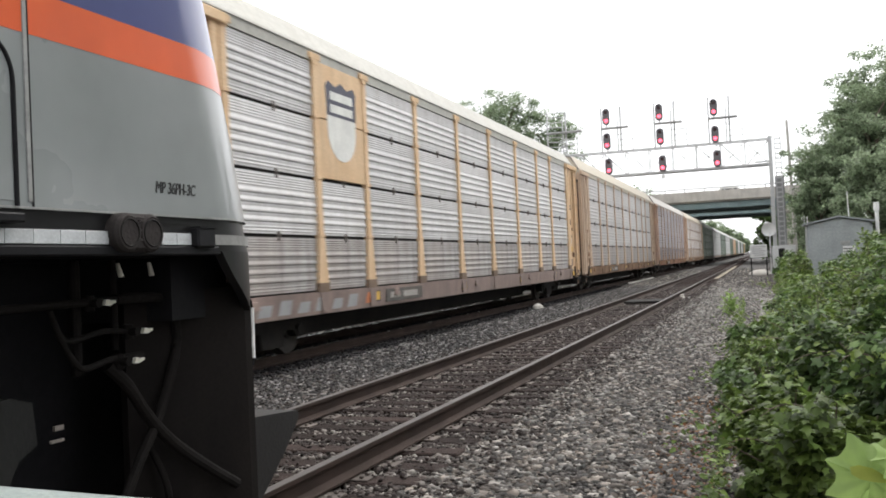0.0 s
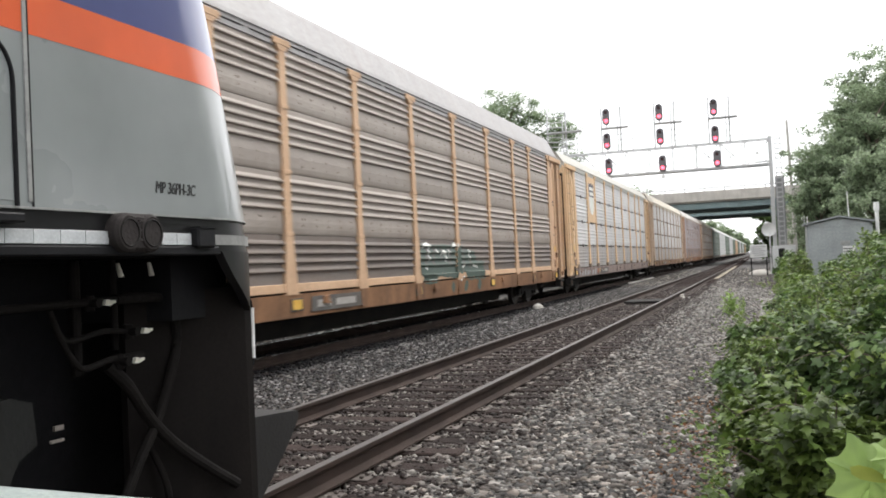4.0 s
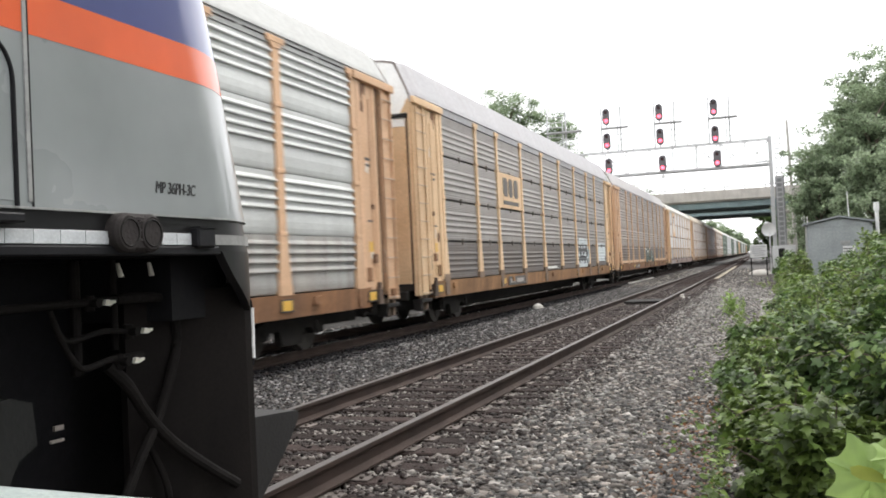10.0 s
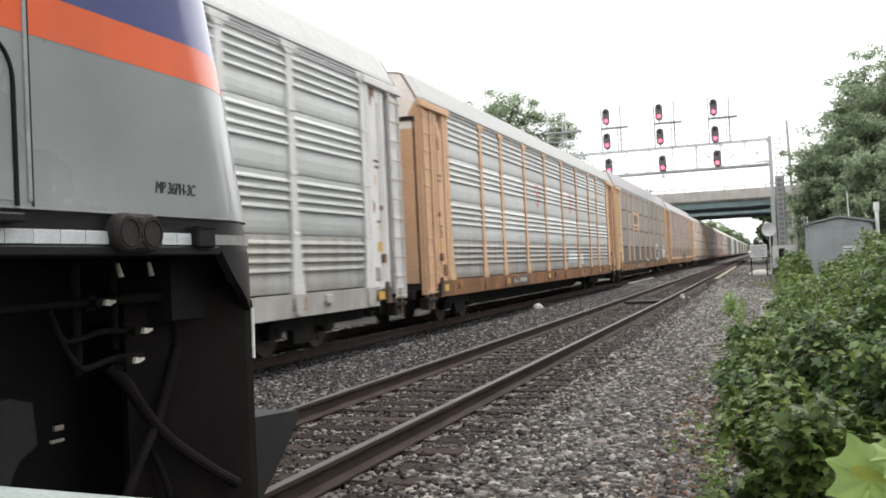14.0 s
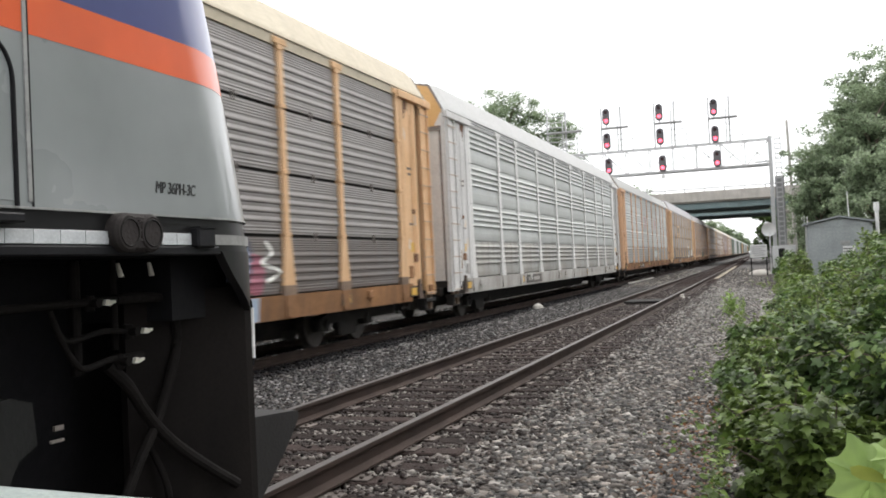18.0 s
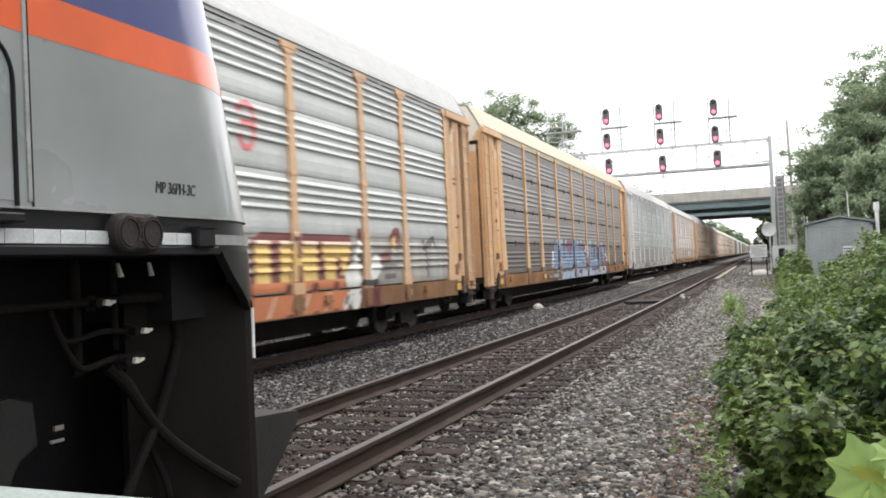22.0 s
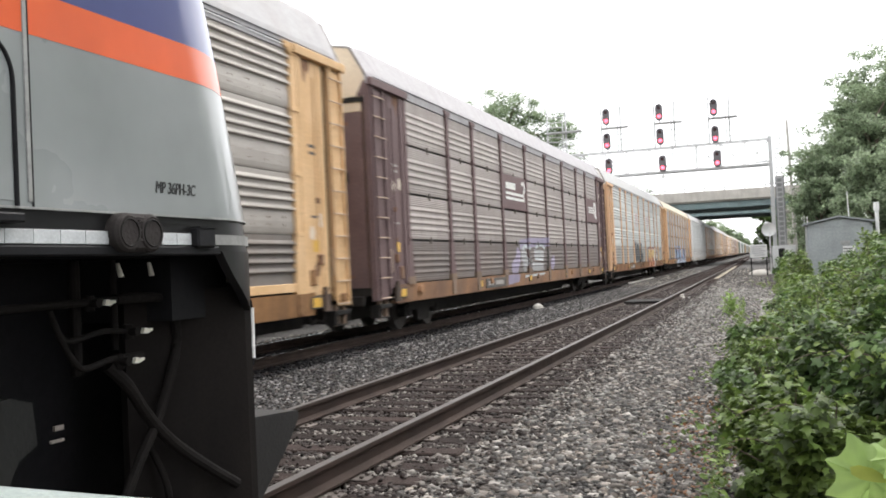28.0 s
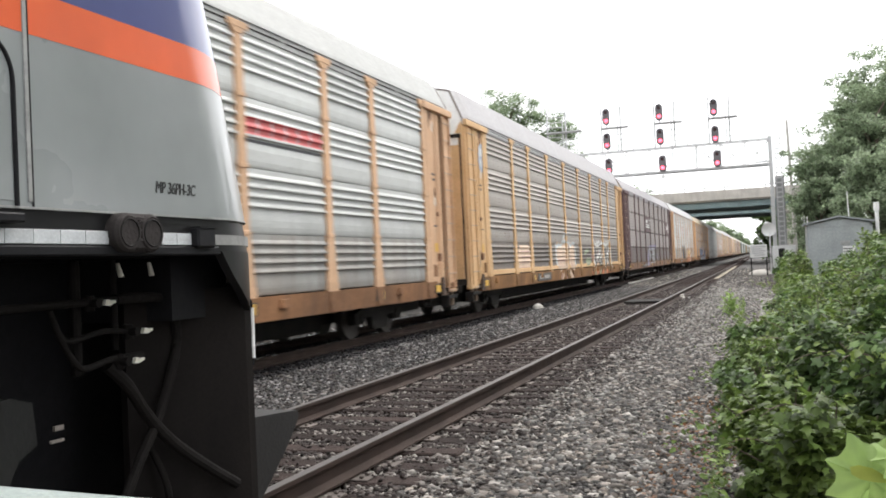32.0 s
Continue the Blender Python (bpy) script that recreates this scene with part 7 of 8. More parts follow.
# sprayed strokes, car by car
for w, line in ((0.50, [(-3.38, 1.92), (-2.60, 1.90), (-1.76, 1.85)]),
                (0.30, [(-2.62, 1.70), (-1.90, 1.72)]),
                (0.50, [(0.80, 1.98), (0.03, 1.73)]),
                (0.55, [(1.40, 1.51), (1.74, 1.13)]),
                (0.50, [(6.16, 1.68), (6.04, 1.08)]),
                (0.35, [(-5.23, 1.79), (-5.44, 1.08)]),
                (0.40, [(4.12, 1.98), (3.94, 1.65)]),):
    brush(CARS[5], "even", "plum", line, w, 0.004, "plum-red paint behind the graffiti")
for w, line in ((1.07, [(-4.59, 2.04), (-4.86, 1.45), (-5.09, 1.09)]),
                (0.82, [(-3.68, 2.06), (-3.76, 1.41)]),
                (0.72, [(-2.89, 2.09), (-3.08, 1.36)]),
                (0.58, [(-4.15, 1.24), (-3.03, 1.25), (-1.85, 1.25)]),
                (0.56, [(-2.67, 1.65), (-2.43, 1.31)]),
                (0.56, [(-2.09, 1.64), (-1.99, 1.31)]),
                (0.82, [(-1.42, 2.15), (-1.64, 1.67), (-1.78, 1.21)]),
                (0.72, [(-0.57, 2.08), (-0.85, 1.32)]),
                (0.67, [(0.17, 2.12), (-0.39, 1.32)]),
                (0.62, [(0.42, 1.66), (-0.31, 1.22)]),
                (0.64, [(0.37, 1.66), (1.13, 1.07)]),
                (0.64, [(2.27, 2.12), (2.21, 1.11)]),
                (0.56, [(2.86, 2.08), (2.79, 1.34)]),
                (0.58, [(3.72, 2.09), (3.40, 1.25)]),
                (0.58, [(2.16, 1.16), (4.29, 1.21)]),
                (0.82, [(4.71, 2.15), (4.35, 1.18)]),
                (0.72, [(5.34, 2.06), (5.67, 1.64), (5.52, 1.23)]),):
    brush(CARS[5], "even", "navy", line, w, 0.006, "dark blue graffiti outline")
for w, line in ((0.85, [(-4.59, 2.04), (-4.86, 1.45), (-5.09, 1.09)]),
                (0.60, [(-3.68, 2.06), (-3.76, 1.41)]),
                (0.50, [(-2.89, 2.09), (-3.08, 1.36)]),
                (0.36, [(-4.15, 1.24), (-3.03, 1.25), (-1.85, 1.25)]),
                (0.34, [(-2.67, 1.65), (-2.43, 1.31)]),
                (0.34, [(-2.09, 1.64), (-1.99, 1.31)]),
                (0.60, [(-1.42, 2.15), (-1.64, 1.67), (-1.78, 1.21)]),
                (0.50, [(-0.57, 2.08), (-0.85, 1.32)]),
                (0.45, [(0.17, 2.12), (-0.39, 1.32)]),
                (0.40, [(0.42, 1.66), (-0.31, 1.22)]),
                (0.42, [(0.37, 1.66), (1.13, 1.07)]),
                (0.32, [(-0.99, 1.18), (1.15, 1.15)]),
                (0.42, [(2.27, 2.12), (2.21, 1.11)]),
                (0.34, [(2.86, 2.08), (2.79, 1.34)]),
                (0.36, [(3.72, 2.09), (3.40, 1.25)]),
                (0.36, [(2.16, 1.16), (4.29, 1.21)]),
                (0.60, [(4.71, 2.15), (4.35, 1.18)]),
                (0.50, [(5.34, 2.06), (5.67, 1.64), (5.52, 1.23)]),):
    brush(CARS[5], "even", "blue", line, w, 0.009, "blue graffiti stroke")
for w, line in ((0.16, [(-4.46, 2.10), (-3.48, 2.12)]),
                (0.14, [(-3.09, 2.10), (-2.75, 2.11)]),
                (0.13, [(-1.30, 2.15), (-1.11, 1.80), (-1.19, 1.21)]),
                (0.12, [(-0.74, 2.09), (-0.36, 2.09)]),
                (0.12, [(-0.05, 2.13), (0.44, 2.12)]),
                (0.12, [(2.06, 2.13), (2.59, 2.12)]),
                (0.10, [(3.55, 2.10), (3.90, 2.11)]),
                (0.11, [(4.59, 2.17), (4.54, 1.23)]),
                (0.10, [(5.08, 2.09), (5.68, 2.08)]),
                (0.30, [(-4.07, 1.42), (-4.09, 1.23)]),
                (0.07, [(-3.95, 1.37), (-3.01, 1.37)]),
                (0.07, [(-0.89, 1.28), (-0.39, 1.32)]),
                (0.07, [(2.84, 1.30), (3.89, 1.35)]),):
    brush(CARS[5], "even", "pale_blue", line, w, 0.012, "pale blue graffiti highlight")
for w, line in ((0.10, [(-2.64, 1.32), (-2.67, 1.04)]),
                (0.10, [(-1.55, 1.19), (-0.99, 1.16)]),
                (0.12, [(0.37, 1.34), (0.58, 1.17)]),
                (0.10, [(3.09, 1.81), (2.95, 1.30)]),
                (0.10, [(5.20, 1.64), (5.13, 1.27)]),
                (0.10, [(-4.38, 1.79), (-4.50, 1.33)]),
                (0.09, [(-3.29, 2.04), (-3.43, 1.49)]),):
    brush(CARS[5], "even", "navy", line, w, 0.014, "dark blue graffiti shading")
for w, line in ((0.07, [(-5.51, 1.70), (-5.25, 1.66), (-5.47, 1.55), (-5.21, 1.46), (-5.54, 1.38), (-5.29, 1.26), (-5.51, 1.16)]),
                (0.07, [(0.98, 1.95), (1.46, 1.87), (0.95, 1.75), (1.47, 1.63), (1.10, 1.48)]),
                (0.06, [(6.41, 1.89), (6.59, 1.71), (6.27, 1.55), (6.83, 1.42), (6.36, 1.25)]),):
    brush(CARS[5], "even", "white", line, w, 0.010, "white scribble")
for w, line in ((0.50, [(-3.29, 2.24), (-3.56, 2.06), (-3.92, 1.93)]),
                (0.62, [(-3.83, 1.92), (-3.72, 1.64), (-3.63, 1.36), (-3.52, 1.11)]),
                (0.50, [(-3.32, 1.97), (-3.30, 1.54), (-3.29, 1.16)]),
                (0.40, [(-2.76, 2.23), (-2.88, 1.88), (-3.04, 1.49), (-3.16, 1.11)]),
                (0.46, [(-2.25, 2.25), (-2.41, 1.79), (-2.50, 1.29), (-2.61, 1.11)]),
                (0.42, [(-1.76, 2.06), (-1.93, 1.48), (-1.83, 1.08)]),
                (0.55, [(-1.21, 2.28), (-1.33, 1.68), (-1.48, 1.15)]),
                (0.36, [(-0.53, 2.24), (-0.80, 1.79), (-0.99, 1.46)]),
                (0.50, [(-1.28, 1.15), (-0.73, 1.44), (-0.30, 1.36), (-0.50, 1.06)]),
                (0.34, [(-3.25, 1.36), (-2.23, 1.32), (-1.03, 1.14)]),
                (0.30, [(-2.20, 1.60), (-1.24, 1.57)]),):
    brush(CARS[6], "bold", "black", line, w, 0.008, "black graffiti strokes")
for w, line in ((0.36, [(-3.58, 1.05), (-3.54, 0.88)]),
                (0.30, [(-2.59, 1.04), (-2.72, 0.82)]),
                (0.50, [(-1.74, 1.06), (-1.62, 0.84)]),
                (0.30, [(-0.56, 1.03), (-0.73, 0.91)]),):
    brush(CARS[6], "bold", "black", line, w, 0.007, "black graffiti drips on the sill")
for w, line in ((0.10, [(-4.84, 1.87), (-4.74, 1.52), (-4.56, 1.74), (-4.71, 1.91)]),
                (0.10, [(0.17, 1.88), (0.07, 1.56)]),):
    brush(CARS[6], "bold", "charcoal", line, w, 0.005, "thin black spray")
for w, line in ((0.20, [(6.79, 2.17), (6.83, 1.79)]),
                (0.26, [(8.36, 1.73), (8.39, 2.00), (8.67, 2.09), (8.70, 1.84)]),
                (0.24, [(7.74, 1.59), (8.26, 1.64)]),
                (0.30, [(6.14, 1.48), (6.43, 1.58)]),
                (0.30, [(6.91, 0.66), (7.55, 0.90)]),
                (0.30, [(6.81, 0.93), (7.52, 0.68)]),):
    brush(CARS[6], "bold", "maroon", line, w, 0.003, "maroon ground of the graffiti")
for w, line in ((0.30, [(6.75, 1.79), (6.68, 1.55), (6.71, 1.38)]),
                (0.55, [(6.15, 1.12), (6.47, 1.24), (6.75, 1.30)]),
                (0.50, [(6.63, 1.15), (6.68, 1.10)]),
                (0.42, [(7.15, 1.22), (7.38, 1.37), (7.68, 1.54)]),
                (0.36, [(6.61, 0.96), (6.34, 0.69)]),
                (0.20, [(6.23, 0.96), (5.97, 0.71)]),
                (0.16, [(6.77, 1.94), (6.75, 1.79)]),):
    brush(CARS[6], "bold", "white", line, w, 0.010, "white painted figure shape")
for w, line in ((0.12, [(8.41, 1.70), (8.41, 1.93), (8.57, 2.02)]),):
    brush(CARS[6], "bold", "gold", line, w, 0.007, "yellow filling of the loop")
for w, line in ((0.13, [(6.66, 1.62), (6.81, 1.60), (6.72, 1.52)]),
                (0.12, [(6.83, 1.15), (7.09, 1.12), (7.58, 1.14)]),
                (0.10, [(6.02, 0.76), (6.13, 0.94)]),):
    brush(CARS[6], "bold", "black", line, w, 0.013, "black detail")
for w, line in ((0.16, [(10.15, 2.00), (10.23, 1.80), (10.77, 2.01), (10.89, 1.82)]),
                (0.12, [(10.30, 1.80), (10.39, 1.16)]),
                (0.10, [(7.83, 1.43), (8.53, 1.44)]),
                (0.10, [(7.92, 1.22), (8.51, 1.23)]),):
    brush(CARS[6], "bold", "charcoal", line, w, 0.005, "faint black tag")
for w, line in ((0.50, [(4.71, 1.94), (4.99, 1.48), (4.90, 1.12)]),
                (0.45, [(5.48, 1.89), (5.94, 1.46), (5.77, 1.09)]),
                (0.45, [(6.53, 1.96), (6.40, 1.07)]),
                (0.50, [(7.69, 1.91), (7.67, 1.02)]),
                (0.40, [(8.67, 1.98), (8.65, 0.99)]),):
    brush(CARS[8], "bold", "charcoal", line, w, 0.005, "black graffiti ground")
for w, line in ((0.16, [(5.69, 1.79), (5.69, 1.25)]),
                (0.14, [(6.58, 1.73), (6.61, 1.45)]),
                (0.30, [(3.98, 1.49), (4.35, 1.39)]),):
    brush(CARS[8], "bold", "rose", line, w, 0.007, "dull pink filling")
for w, line in ((0.10, [(4.61, 2.26), (4.91, 2.11), (5.33, 2.02), (5.87, 1.97), (6.49, 2.09), (7.25, 2.05), (8.01, 1.99), (8.69, 2.12), (9.02, 2.30)]),
                (0.08, [(4.65, 2.17), (5.04, 2.02), (5.61, 1.96), (6.26, 2.03)]),
                (0.10, [(5.33, 2.02), (5.44, 2.17), (5.67, 2.06), (5.89, 2.18), (6.14, 2.09)]),
                (0.08, [(6.64, 2.22), (6.85, 2.11), (7.26, 2.14)]),
                (0.10, [(7.56, 2.12), (7.86, 2.03), (8.26, 2.18)]),
                (0.16, [(4.66, 1.89), (4.54, 1.49), (4.76, 1.08)]),
                (0.18, [(4.22, 1.34), (4.55, 1.19), (4.80, 1.03)]),
                (0.10, [(5.17, 1.89), (5.28, 1.58), (5.47, 1.10)]),
                (0.09, [(5.86, 1.90), (5.82, 1.57), (5.59, 1.26)]),
                (0.10, [(6.38, 1.90), (6.07, 1.46), (6.17, 1.13)]),
                (0.08, [(6.70, 1.79), (6.89, 1.45), (6.62, 1.06)]),
                (0.16, [(7.31, 1.79), (7.31, 1.33), (7.42, 0.98)]),
                (0.10, [(8.00, 1.91), (8.19, 1.61), (8.65, 1.80)]),
                (0.12, [(8.76, 1.92), (8.36, 1.43), (8.12, 1.01)]),
                (0.16, [(8.99, 1.80), (9.11, 1.35), (9.30, 0.90)]),
                (0.08, [(7.48, 1.44), (8.07, 1.19)]),
                (0.09, [(5.07, 1.37), (5.56, 1.47), (6.09, 1.68)]),
                (0.08, [(6.19, 1.35), (6.91, 1.62)]),):
    brush(CARS[8], "bold", "white", line, w, 0.010, "white graffiti outline")
for w, line in ((0.30, [(5.04, 0.68), (5.37, 0.82), (5.63, 0.66)]),
                (0.26, [(6.46, 0.62), (6.81, 0.77), (7.09, 0.64)]),
                (0.26, [(7.63, 0.66), (7.96, 0.76), (8.27, 0.65)]),
                (0.20, [(8.73, 0.55), (9.10, 0.72)]),
                (0.20, [(3.91, 0.71), (4.17, 0.83)]),):
    brush(CARS[8], "bold", "rust", line, w, 0.006, "dull red strokes on the sill")
for w, line in ((0.24, [(4.65, 0.66), (4.91, 0.77)]),
                (0.24, [(5.86, 0.71), (6.26, 0.82)]),
                (0.24, [(7.23, 0.58), (7.55, 0.76)]),
                (0.20, [(2.64, 1.34), (3.18, 1.34), (3.86, 1.32)]),
                (0.14, [(2.63, 1.18), (3.36, 1.19)]),
                (0.20, [(2.33, 1.65), (3.22, 1.78)]),):
    brush(CARS[8], "bold", "sage", line, w, 0.006, "faded green strokes")
for w, line in ((0.55, [(-3.28, 1.81), (-2.53, 1.79), (-1.46, 1.84)]),
                (0.50, [(-3.26, 1.56), (-2.42, 1.55), (-1.44, 1.54)]),
                (0.50, [(-3.18, 1.32), (-2.32, 1.28), (-1.47, 1.26)]),
                (0.40, [(-1.90, 2.07), (-1.53, 2.02)]),
                (0.55, [(-0.93, 1.79), (0.12, 1.82)]),
                (0.50, [(-0.96, 1.53), (0.15, 1.55)]),
                (0.40, [(-0.92, 1.30), (0.12, 1.30)]),
                (0.30, [(-0.56, 1.19), (-0.09, 1.01)]),
                (0.26, [(-2.85, 1.15), (-2.61, 1.05)]),
                (0.20, [(-2.14, 0.90), (-2.39, 0.64)]),
                (0.20, [(-1.06, 0.95), (-0.30, 0.62)]),):
    brush(CARS[8], "bold", "cream", line, w, 0.006, "cream and pale pink graffiti")
for w, line in ((0.05, [(-2.91, 1.57), (-2.89, 1.25)]),
                (0.05, [(-2.42, 1.55), (-2.49, 1.19)]),
                (0.05, [(-1.97, 1.45), (-2.00, 1.12)]),
                (0.05, [(-0.68, 1.53), (-0.38, 1.33), (-0.69, 1.17)]),
                (0.05, [(-3.13, 1.41), (-1.46, 1.35)]),
                (0.14, [(-2.57, 0.92), (-2.52, 0.64)]),
                (0.14, [(-1.51, 0.93), (-1.60, 0.65)]),):
    brush(CARS[8], "bold", "rose", line, w, 0.009, "pinkish shading strokes")
for w, line in ((0.12, [(-3.36, 2.00), (-3.12, 1.89), (-2.81, 2.00), (-2.51, 1.92), (-2.17, 2.06), (-1.88, 2.26), (-1.46, 2.37)]),
                (0.12, [(-1.27, 1.98), (-0.90, 2.05), (-0.59, 1.94), (-0.25, 2.06), (0.22, 2.02)]),
                (0.10, [(-2.12, 2.06), (-1.78, 2.11), (-1.44, 2.07)]),
                (0.20, [(-3.34, 1.89), (-3.31, 1.47), (-3.10, 1.22)]),
                (0.14, [(0.27, 1.92), (0.31, 1.42), (0.10, 1.15)]),):
    brush(CARS[8], "bold", "mist", line, w, 0.010, "pale cloud outline")
for w, line in ((0.50, [(-0.96, 1.89), (-1.02, 1.52), (-1.09, 1.15)]),
                (0.50, [(-0.49, 1.89), (-0.60, 1.13)]),
                (0.50, [(-0.02, 1.88), (-0.06, 1.22)]),
                (0.50, [(0.52, 1.88), (0.54, 1.20)]),
                (0.50, [(1.12, 1.91), (1.09, 1.10)]),
                (0.42, [(-1.07, 1.34), (0.03, 1.35), (1.28, 1.26)]),
                (0.36, [(-1.08, 1.17), (-0.18, 1.17)]),
                (0.50, [(1.62, 1.87), (1.55, 1.17)]),
                (0.45, [(2.20, 1.79), (2.08, 1.10)]),
                (0.40, [(2.71, 1.68), (2.70, 1.13)]),
                (0.50, [(1.99, 1.24), (3.61, 1.24)]),
                (0.40, [(3.11, 1.39), (3.42, 1.11)]),
                (0.40, [(-0.69, 1.69), (1.10, 1.68)]),
                (0.30, [(1.79, 1.63), (2.80, 1.57)]),):
    brush(CARS[1], "bold", "green", line, w, 0.006, "dark green graffiti")
for w, line in ((0.34, [(1.84, 0.95), (2.00, 0.78)]),
                (0.30, [(2.95, 0.94), (3.16, 0.78)]),
                (0.20, [(0.81, 0.95), (1.01, 0.79)]),):
    brush(CARS[1], "bold", "green", line, w, 0.006, "dark green paint on the sill")
for w, line in ((0.14, [(-0.75, 1.85), (-0.82, 1.42)]),
                (0.14, [(-0.27, 1.86), (-0.35, 1.41)]),
                (0.14, [(0.23, 1.82), (0.20, 1.50)]),
                (0.14, [(0.81, 1.84), (0.81, 1.39)]),
                (0.12, [(1.90, 1.79), (1.86, 1.37)]),
                (0.12, [(2.44, 1.63), (2.41, 1.30)]),):
    brush(CARS[1], "bold", "charcoal", line, w, 0.008, "black graffiti shading")
for w, line in ((0.10, [(-1.06, 1.83), (-0.76, 1.89), (-0.54, 1.82)]),
                (0.08, [(-0.68, 1.78), (-0.60, 1.51)]),
                (0.10, [(0.17, 1.67), (0.36, 1.72), (0.50, 1.66), (0.52, 1.49)]),
                (0.08, [(0.96, 1.82), (1.17, 1.91), (1.39, 1.87)]),
                (0.08, [(-0.17, 1.78), (-0.06, 1.69)]),
                (0.08, [(0.72, 1.78), (0.79, 1.64)]),
                (0.06, [(-0.82, 1.39), (-0.72, 1.31)]),
                (0.06, [(1.76, 1.33), (2.01, 1.39)]),
                (0.07, [(1.44, 1.01), (1.78, 1.10)]),
                (0.05, [(-0.75, 1.06), (-0.19, 1.06)]),
                (0.06, [(2.65, 1.37), (3.00, 1.32)]),
                (0.08, [(2.30, 1.79), (2.38, 1.52)]),):
    brush(CARS[1], "bold", "white", line, w, 0.011, "white graffiti highlight")
for w, line in ((0.60, [(4.86, 1.95), (5.73, 1.96), (6.92, 1.91)]),
                (0.50, [(4.78, 1.66), (6.95, 1.65)]),
                (0.50, [(4.76, 1.42), (6.92, 1.40)]),
                (0.30, [(4.64, 1.20), (5.65, 1.21), (6.73, 1.22)]),):
    brush(CARS[2], "even", "mist", line, w, 0.004, "pale paint behind the black graffiti")
for w, line in ((0.46, [(5.04, 1.89), (5.17, 1.79), (5.10, 1.56)]),
                (0.36, [(4.88, 1.27), (4.99, 1.48)]),
                (0.34, [(5.49, 1.58), (5.51, 1.28)]),
                (0.36, [(5.88, 1.92), (5.84, 1.55)]),
                (0.34, [(5.94, 1.46), (6.19, 1.30)]),
                (0.40, [(6.37, 1.95), (6.45, 1.70)]),
                (0.32, [(6.44, 1.61), (6.67, 1.72), (6.60, 1.54)]),
                (0.34, [(6.64, 1.41), (6.67, 1.22)]),
                (0.16, [(4.75, 1.79), (5.61, 1.77), (6.35, 1.79)]),
                (0.18, [(4.99, 1.46), (6.53, 1.45)]),):
    brush(CARS[2], "even", "black", line, w, 0.009, "black graffiti shapes")
for w, line in ((0.34, [(9.42, 1.95), (11.52, 1.92)]),
                (0.34, [(9.38, 1.67), (11.49, 1.66)]),
                (0.30, [(9.35, 1.44), (11.27, 1.41)]),):
    brush(CARS[2], "even", "mist", line, w, 0.004, "whitewashed patch over old paint")
for w, line in ((0.30, [(-2.48, 1.93), (-1.29, 2.00), (1.50, 2.06)]),
                (0.50, [(-3.49, 1.11), (-2.87, 1.36), (-2.60, 1.81)]),
                (0.40, [(2.44, 1.46), (1.81, 1.15)]),
                (0.30, [(-4.22, 0.88), (-2.79, 0.94)]),):
    brush(CARS[7], "even", "mauve", line, w, 0.004, "faded violet graffiti")
for w, line in ((0.50, [(-2.31, 1.73), (-1.82, 1.47), (-2.08, 1.16)]),
                (0.30, [(-0.67, 1.65), (0.75, 1.61)]),
                (0.30, [(-0.97, 1.25), (0.67, 1.17)]),):
    brush(CARS[7], "even", "grey", line, w, 0.006, "grey graffiti patch")
for w, line in ((0.10, [(-2.14, 1.81), (-1.75, 1.90), (-1.32, 1.81)]),
                (0.22, [(-1.18, 1.65), (-1.14, 1.25)]),
                (0.09, [(-0.45, 1.85), (0.36, 1.95), (0.98, 1.82)]),
                (0.14, [(1.76, 1.64), (1.67, 1.18)]),
                (0.07, [(-2.12, 0.93), (0.63, 0.97)]),
                (0.08, [(-0.52, 1.49), (0.59, 1.44)]),):
    brush(CARS[7], "even", "mist", line, w, 0.008, "pale graffiti stroke")
for w, line in ((0.16, [(-1.44, 1.78), (-1.43, 1.21)]),
                (0.20, [(1.38, 1.82), (1.12, 1.13)]),):
    brush(CARS[7], "even", "charcoal", line, w, 0.010, "dark graffiti stroke")
# weathered plate on the end door of the silver car
part("end_plate", Mesh().box(0.35, 0.75, -END - 0.012, -END + 0.01, 2.95, 3.1, 0.003), M_STENCIL, CARS[0], "small dark plate")

# ---------------------------------------------------------------- vehicles crossing the bridge
M_REDVAN = mat("red_van_paint", (0.36, 0.1, 0.1), (0.42, 0.13, 0.13), 1.0, 0.4, bump=0.0, coat=0.3)
M_PALECAR = mat("pale_car_paint", (0.55, 0.54, 0.5), (0.62, 0.61, 0.57), 1.0, 0.4, bump=0.0, coat=0.3)
M_CARGLASS = mat("dark_car_glass", (0.05, 0.055, 0.06), (0.07, 0.075, 0.08), 1.0, 0.15, bump=0.0)


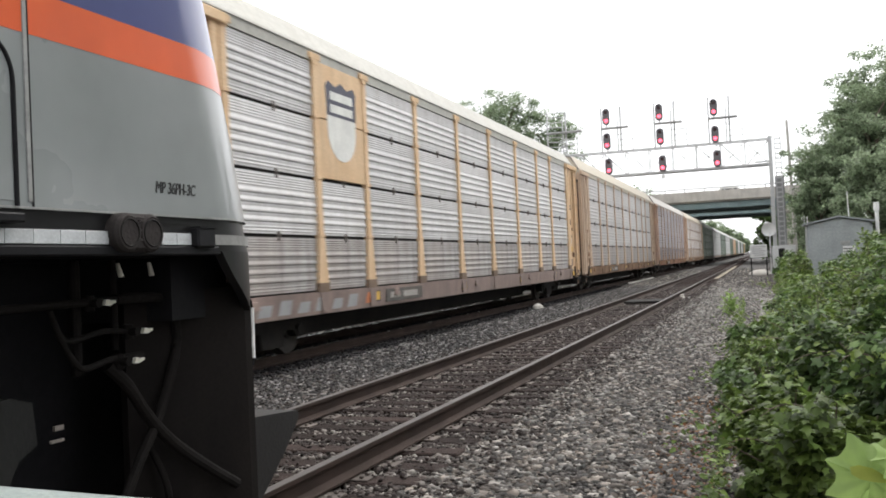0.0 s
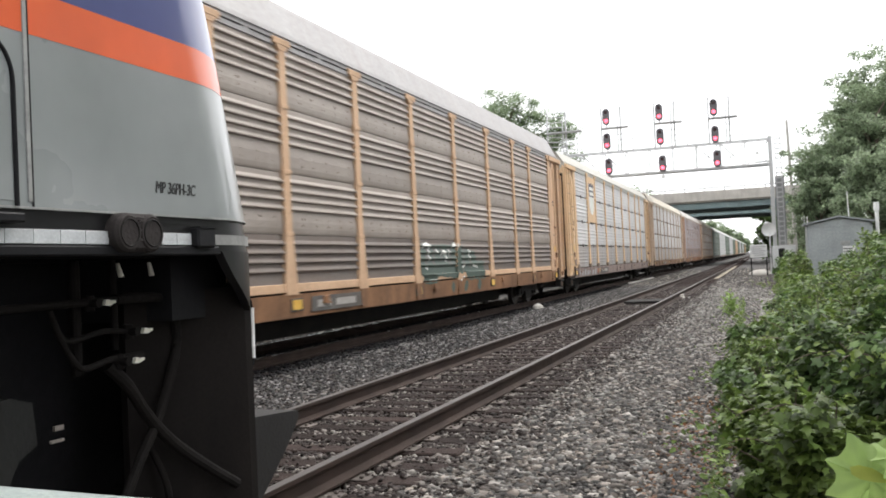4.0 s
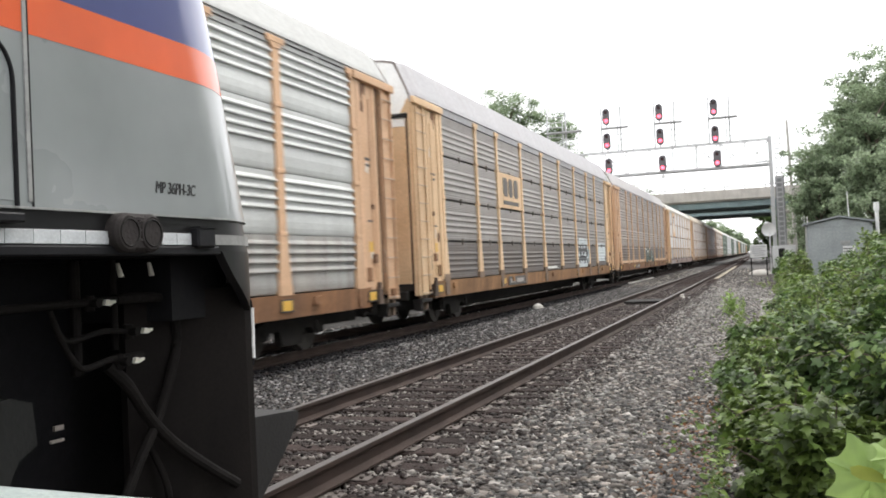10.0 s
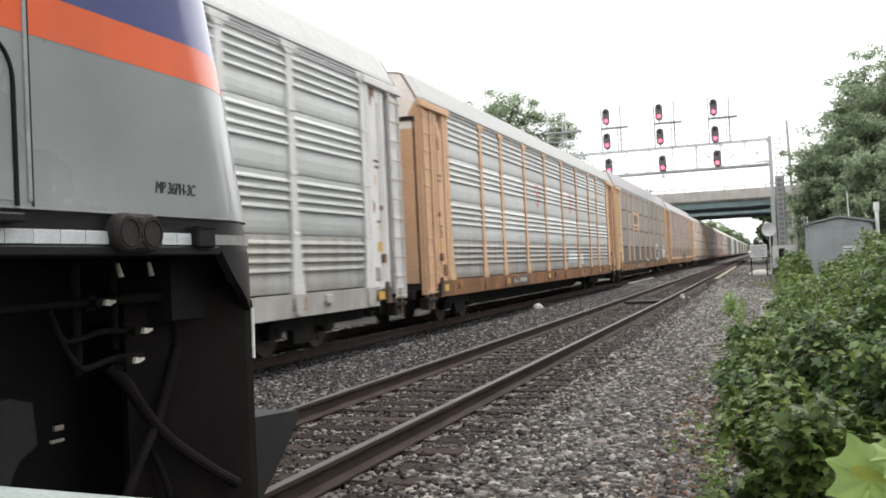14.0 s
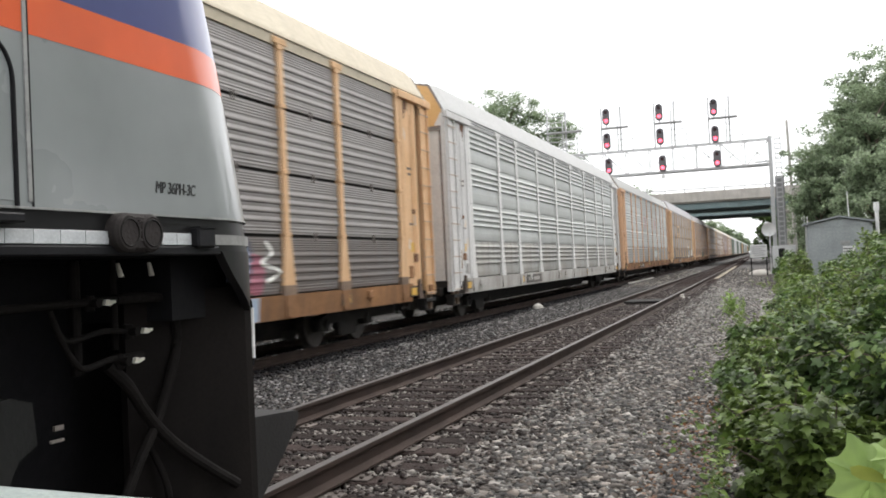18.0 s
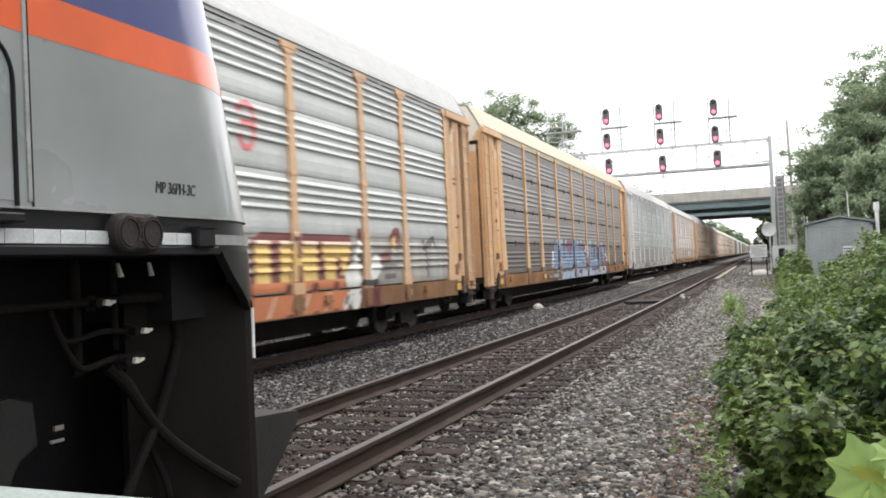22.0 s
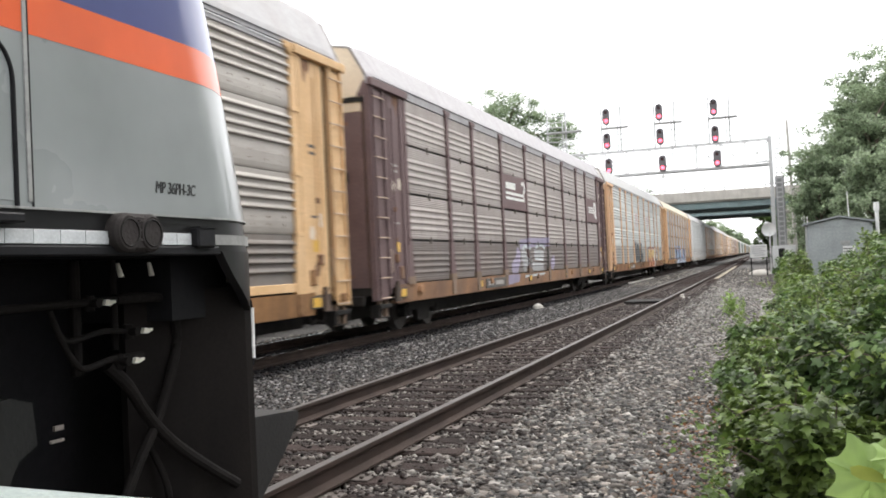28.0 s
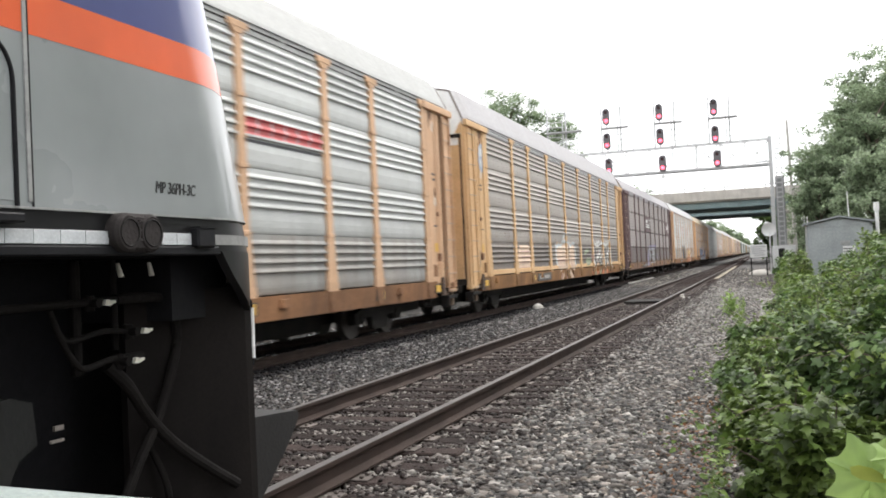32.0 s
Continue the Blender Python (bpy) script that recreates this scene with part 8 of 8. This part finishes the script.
def road_vehicle(name, label, length, height, paint):
    """A van or car; its own +x is forward and it stands on z = 0."""
    v = thing(name, label, "vehicle", group="")
    a, b, h = -length / 2, length / 2, height
    side = [(a, 0.35), (a, h * 0.55), (a + 0.2, h * 0.95), (a + 0.45, h), (b - 1.7, h), (b - 0.95, h * 0.62), (b - 0.1, h * 0.5), (b, 0.4)]
    m = Mesh()
    n = len(side)
    m.v = [(x, y * (0.9 if z > h * 0.8 else 1.0), z) for y in (-0.92, 0.92) for x, z in side]
    m.f = [tuple(range(n)), tuple(n + i for i in range(n))] + [(i, (i + 1) % n, n + (i + 1) % n, n + i) for i in range(n)]
    part("body", m, paint, v)
    for x0, x1 in ((a + 0.5, -0.35), (-0.2, b - 1.75)):
        if x1 > x0:
            part("window", Mesh().prism([(x0, h * 0.6), (x1, h * 0.6), (x1 - 0.05, h * 0.88), (x0 + 0.05, h * 0.88)], 1, -0.95, -0.86), M_CARGLASS, v)
    for x in (a + 0.8, b - 0.85):
        for y in (-0.86, 0.66):
            part("wheel", Mesh().disc((x, y, 0.34), (0, 1, 0), 0.34, 0.2, 16), M_BLACKPAINT, v)
    return v


ROAD = [(road_vehicle("van", "dull red high-roofed van on the bridge", 4.7, 2.75, M_REDVAN), -20.0, 20.2, 3.0),
        (road_vehicle("car", "pale estate car on the bridge behind the van", 4.2, 1.85, M_PALECAR), -25.2, 20.2, 3.0),
        (road_vehicle("car", "pale car on the bridge ahead of the van", 4.2, 1.8, M_PALECAR), -3.9, 17.0, 2.4)]


# ---------------------------------------------------------------- movement


def train_run(t):
    """Where the gap ahead of the first car stands along the track at t seconds."""
    return 37.357 + 6.1906 * t + 0.047587 * t ** 2 - 1.4073e-4 * t ** 3


def car_pose(num, t):
    y = train_run(t) - num * CAR - CAR / 2
    return Matrix.Translation(track_point(TRAIN_X, y, -0.05)) @ Matrix.Rotation(math.atan(slope(y)), 4, "Z")


def motions():
    for v, x0, speed, stop in ROAD:
        times = [0.0, stop / 3, stop * 2 / 3, stop, stop + 0.5, 32.0]
        walk(v, [(t, pose(x0 + speed * min(t, stop), 126.6, 8.25)) for t in times])
    for num, car in CARS.items():
        walk(car, [(float(t), car_pose(num, t)) for t in range(33)])
    steps = [i * 32.0 / 480 for i in range(481)]
    base = train_run(0)
    for w in WHEELS:
        p = w.matrix_basis.translation.copy()
        walk(w, [(t, Matrix.Translation(p) @ Matrix.Rotation(-(train_run(t) - base) / 0.42, 4, "X")) for t in steps])


motions()
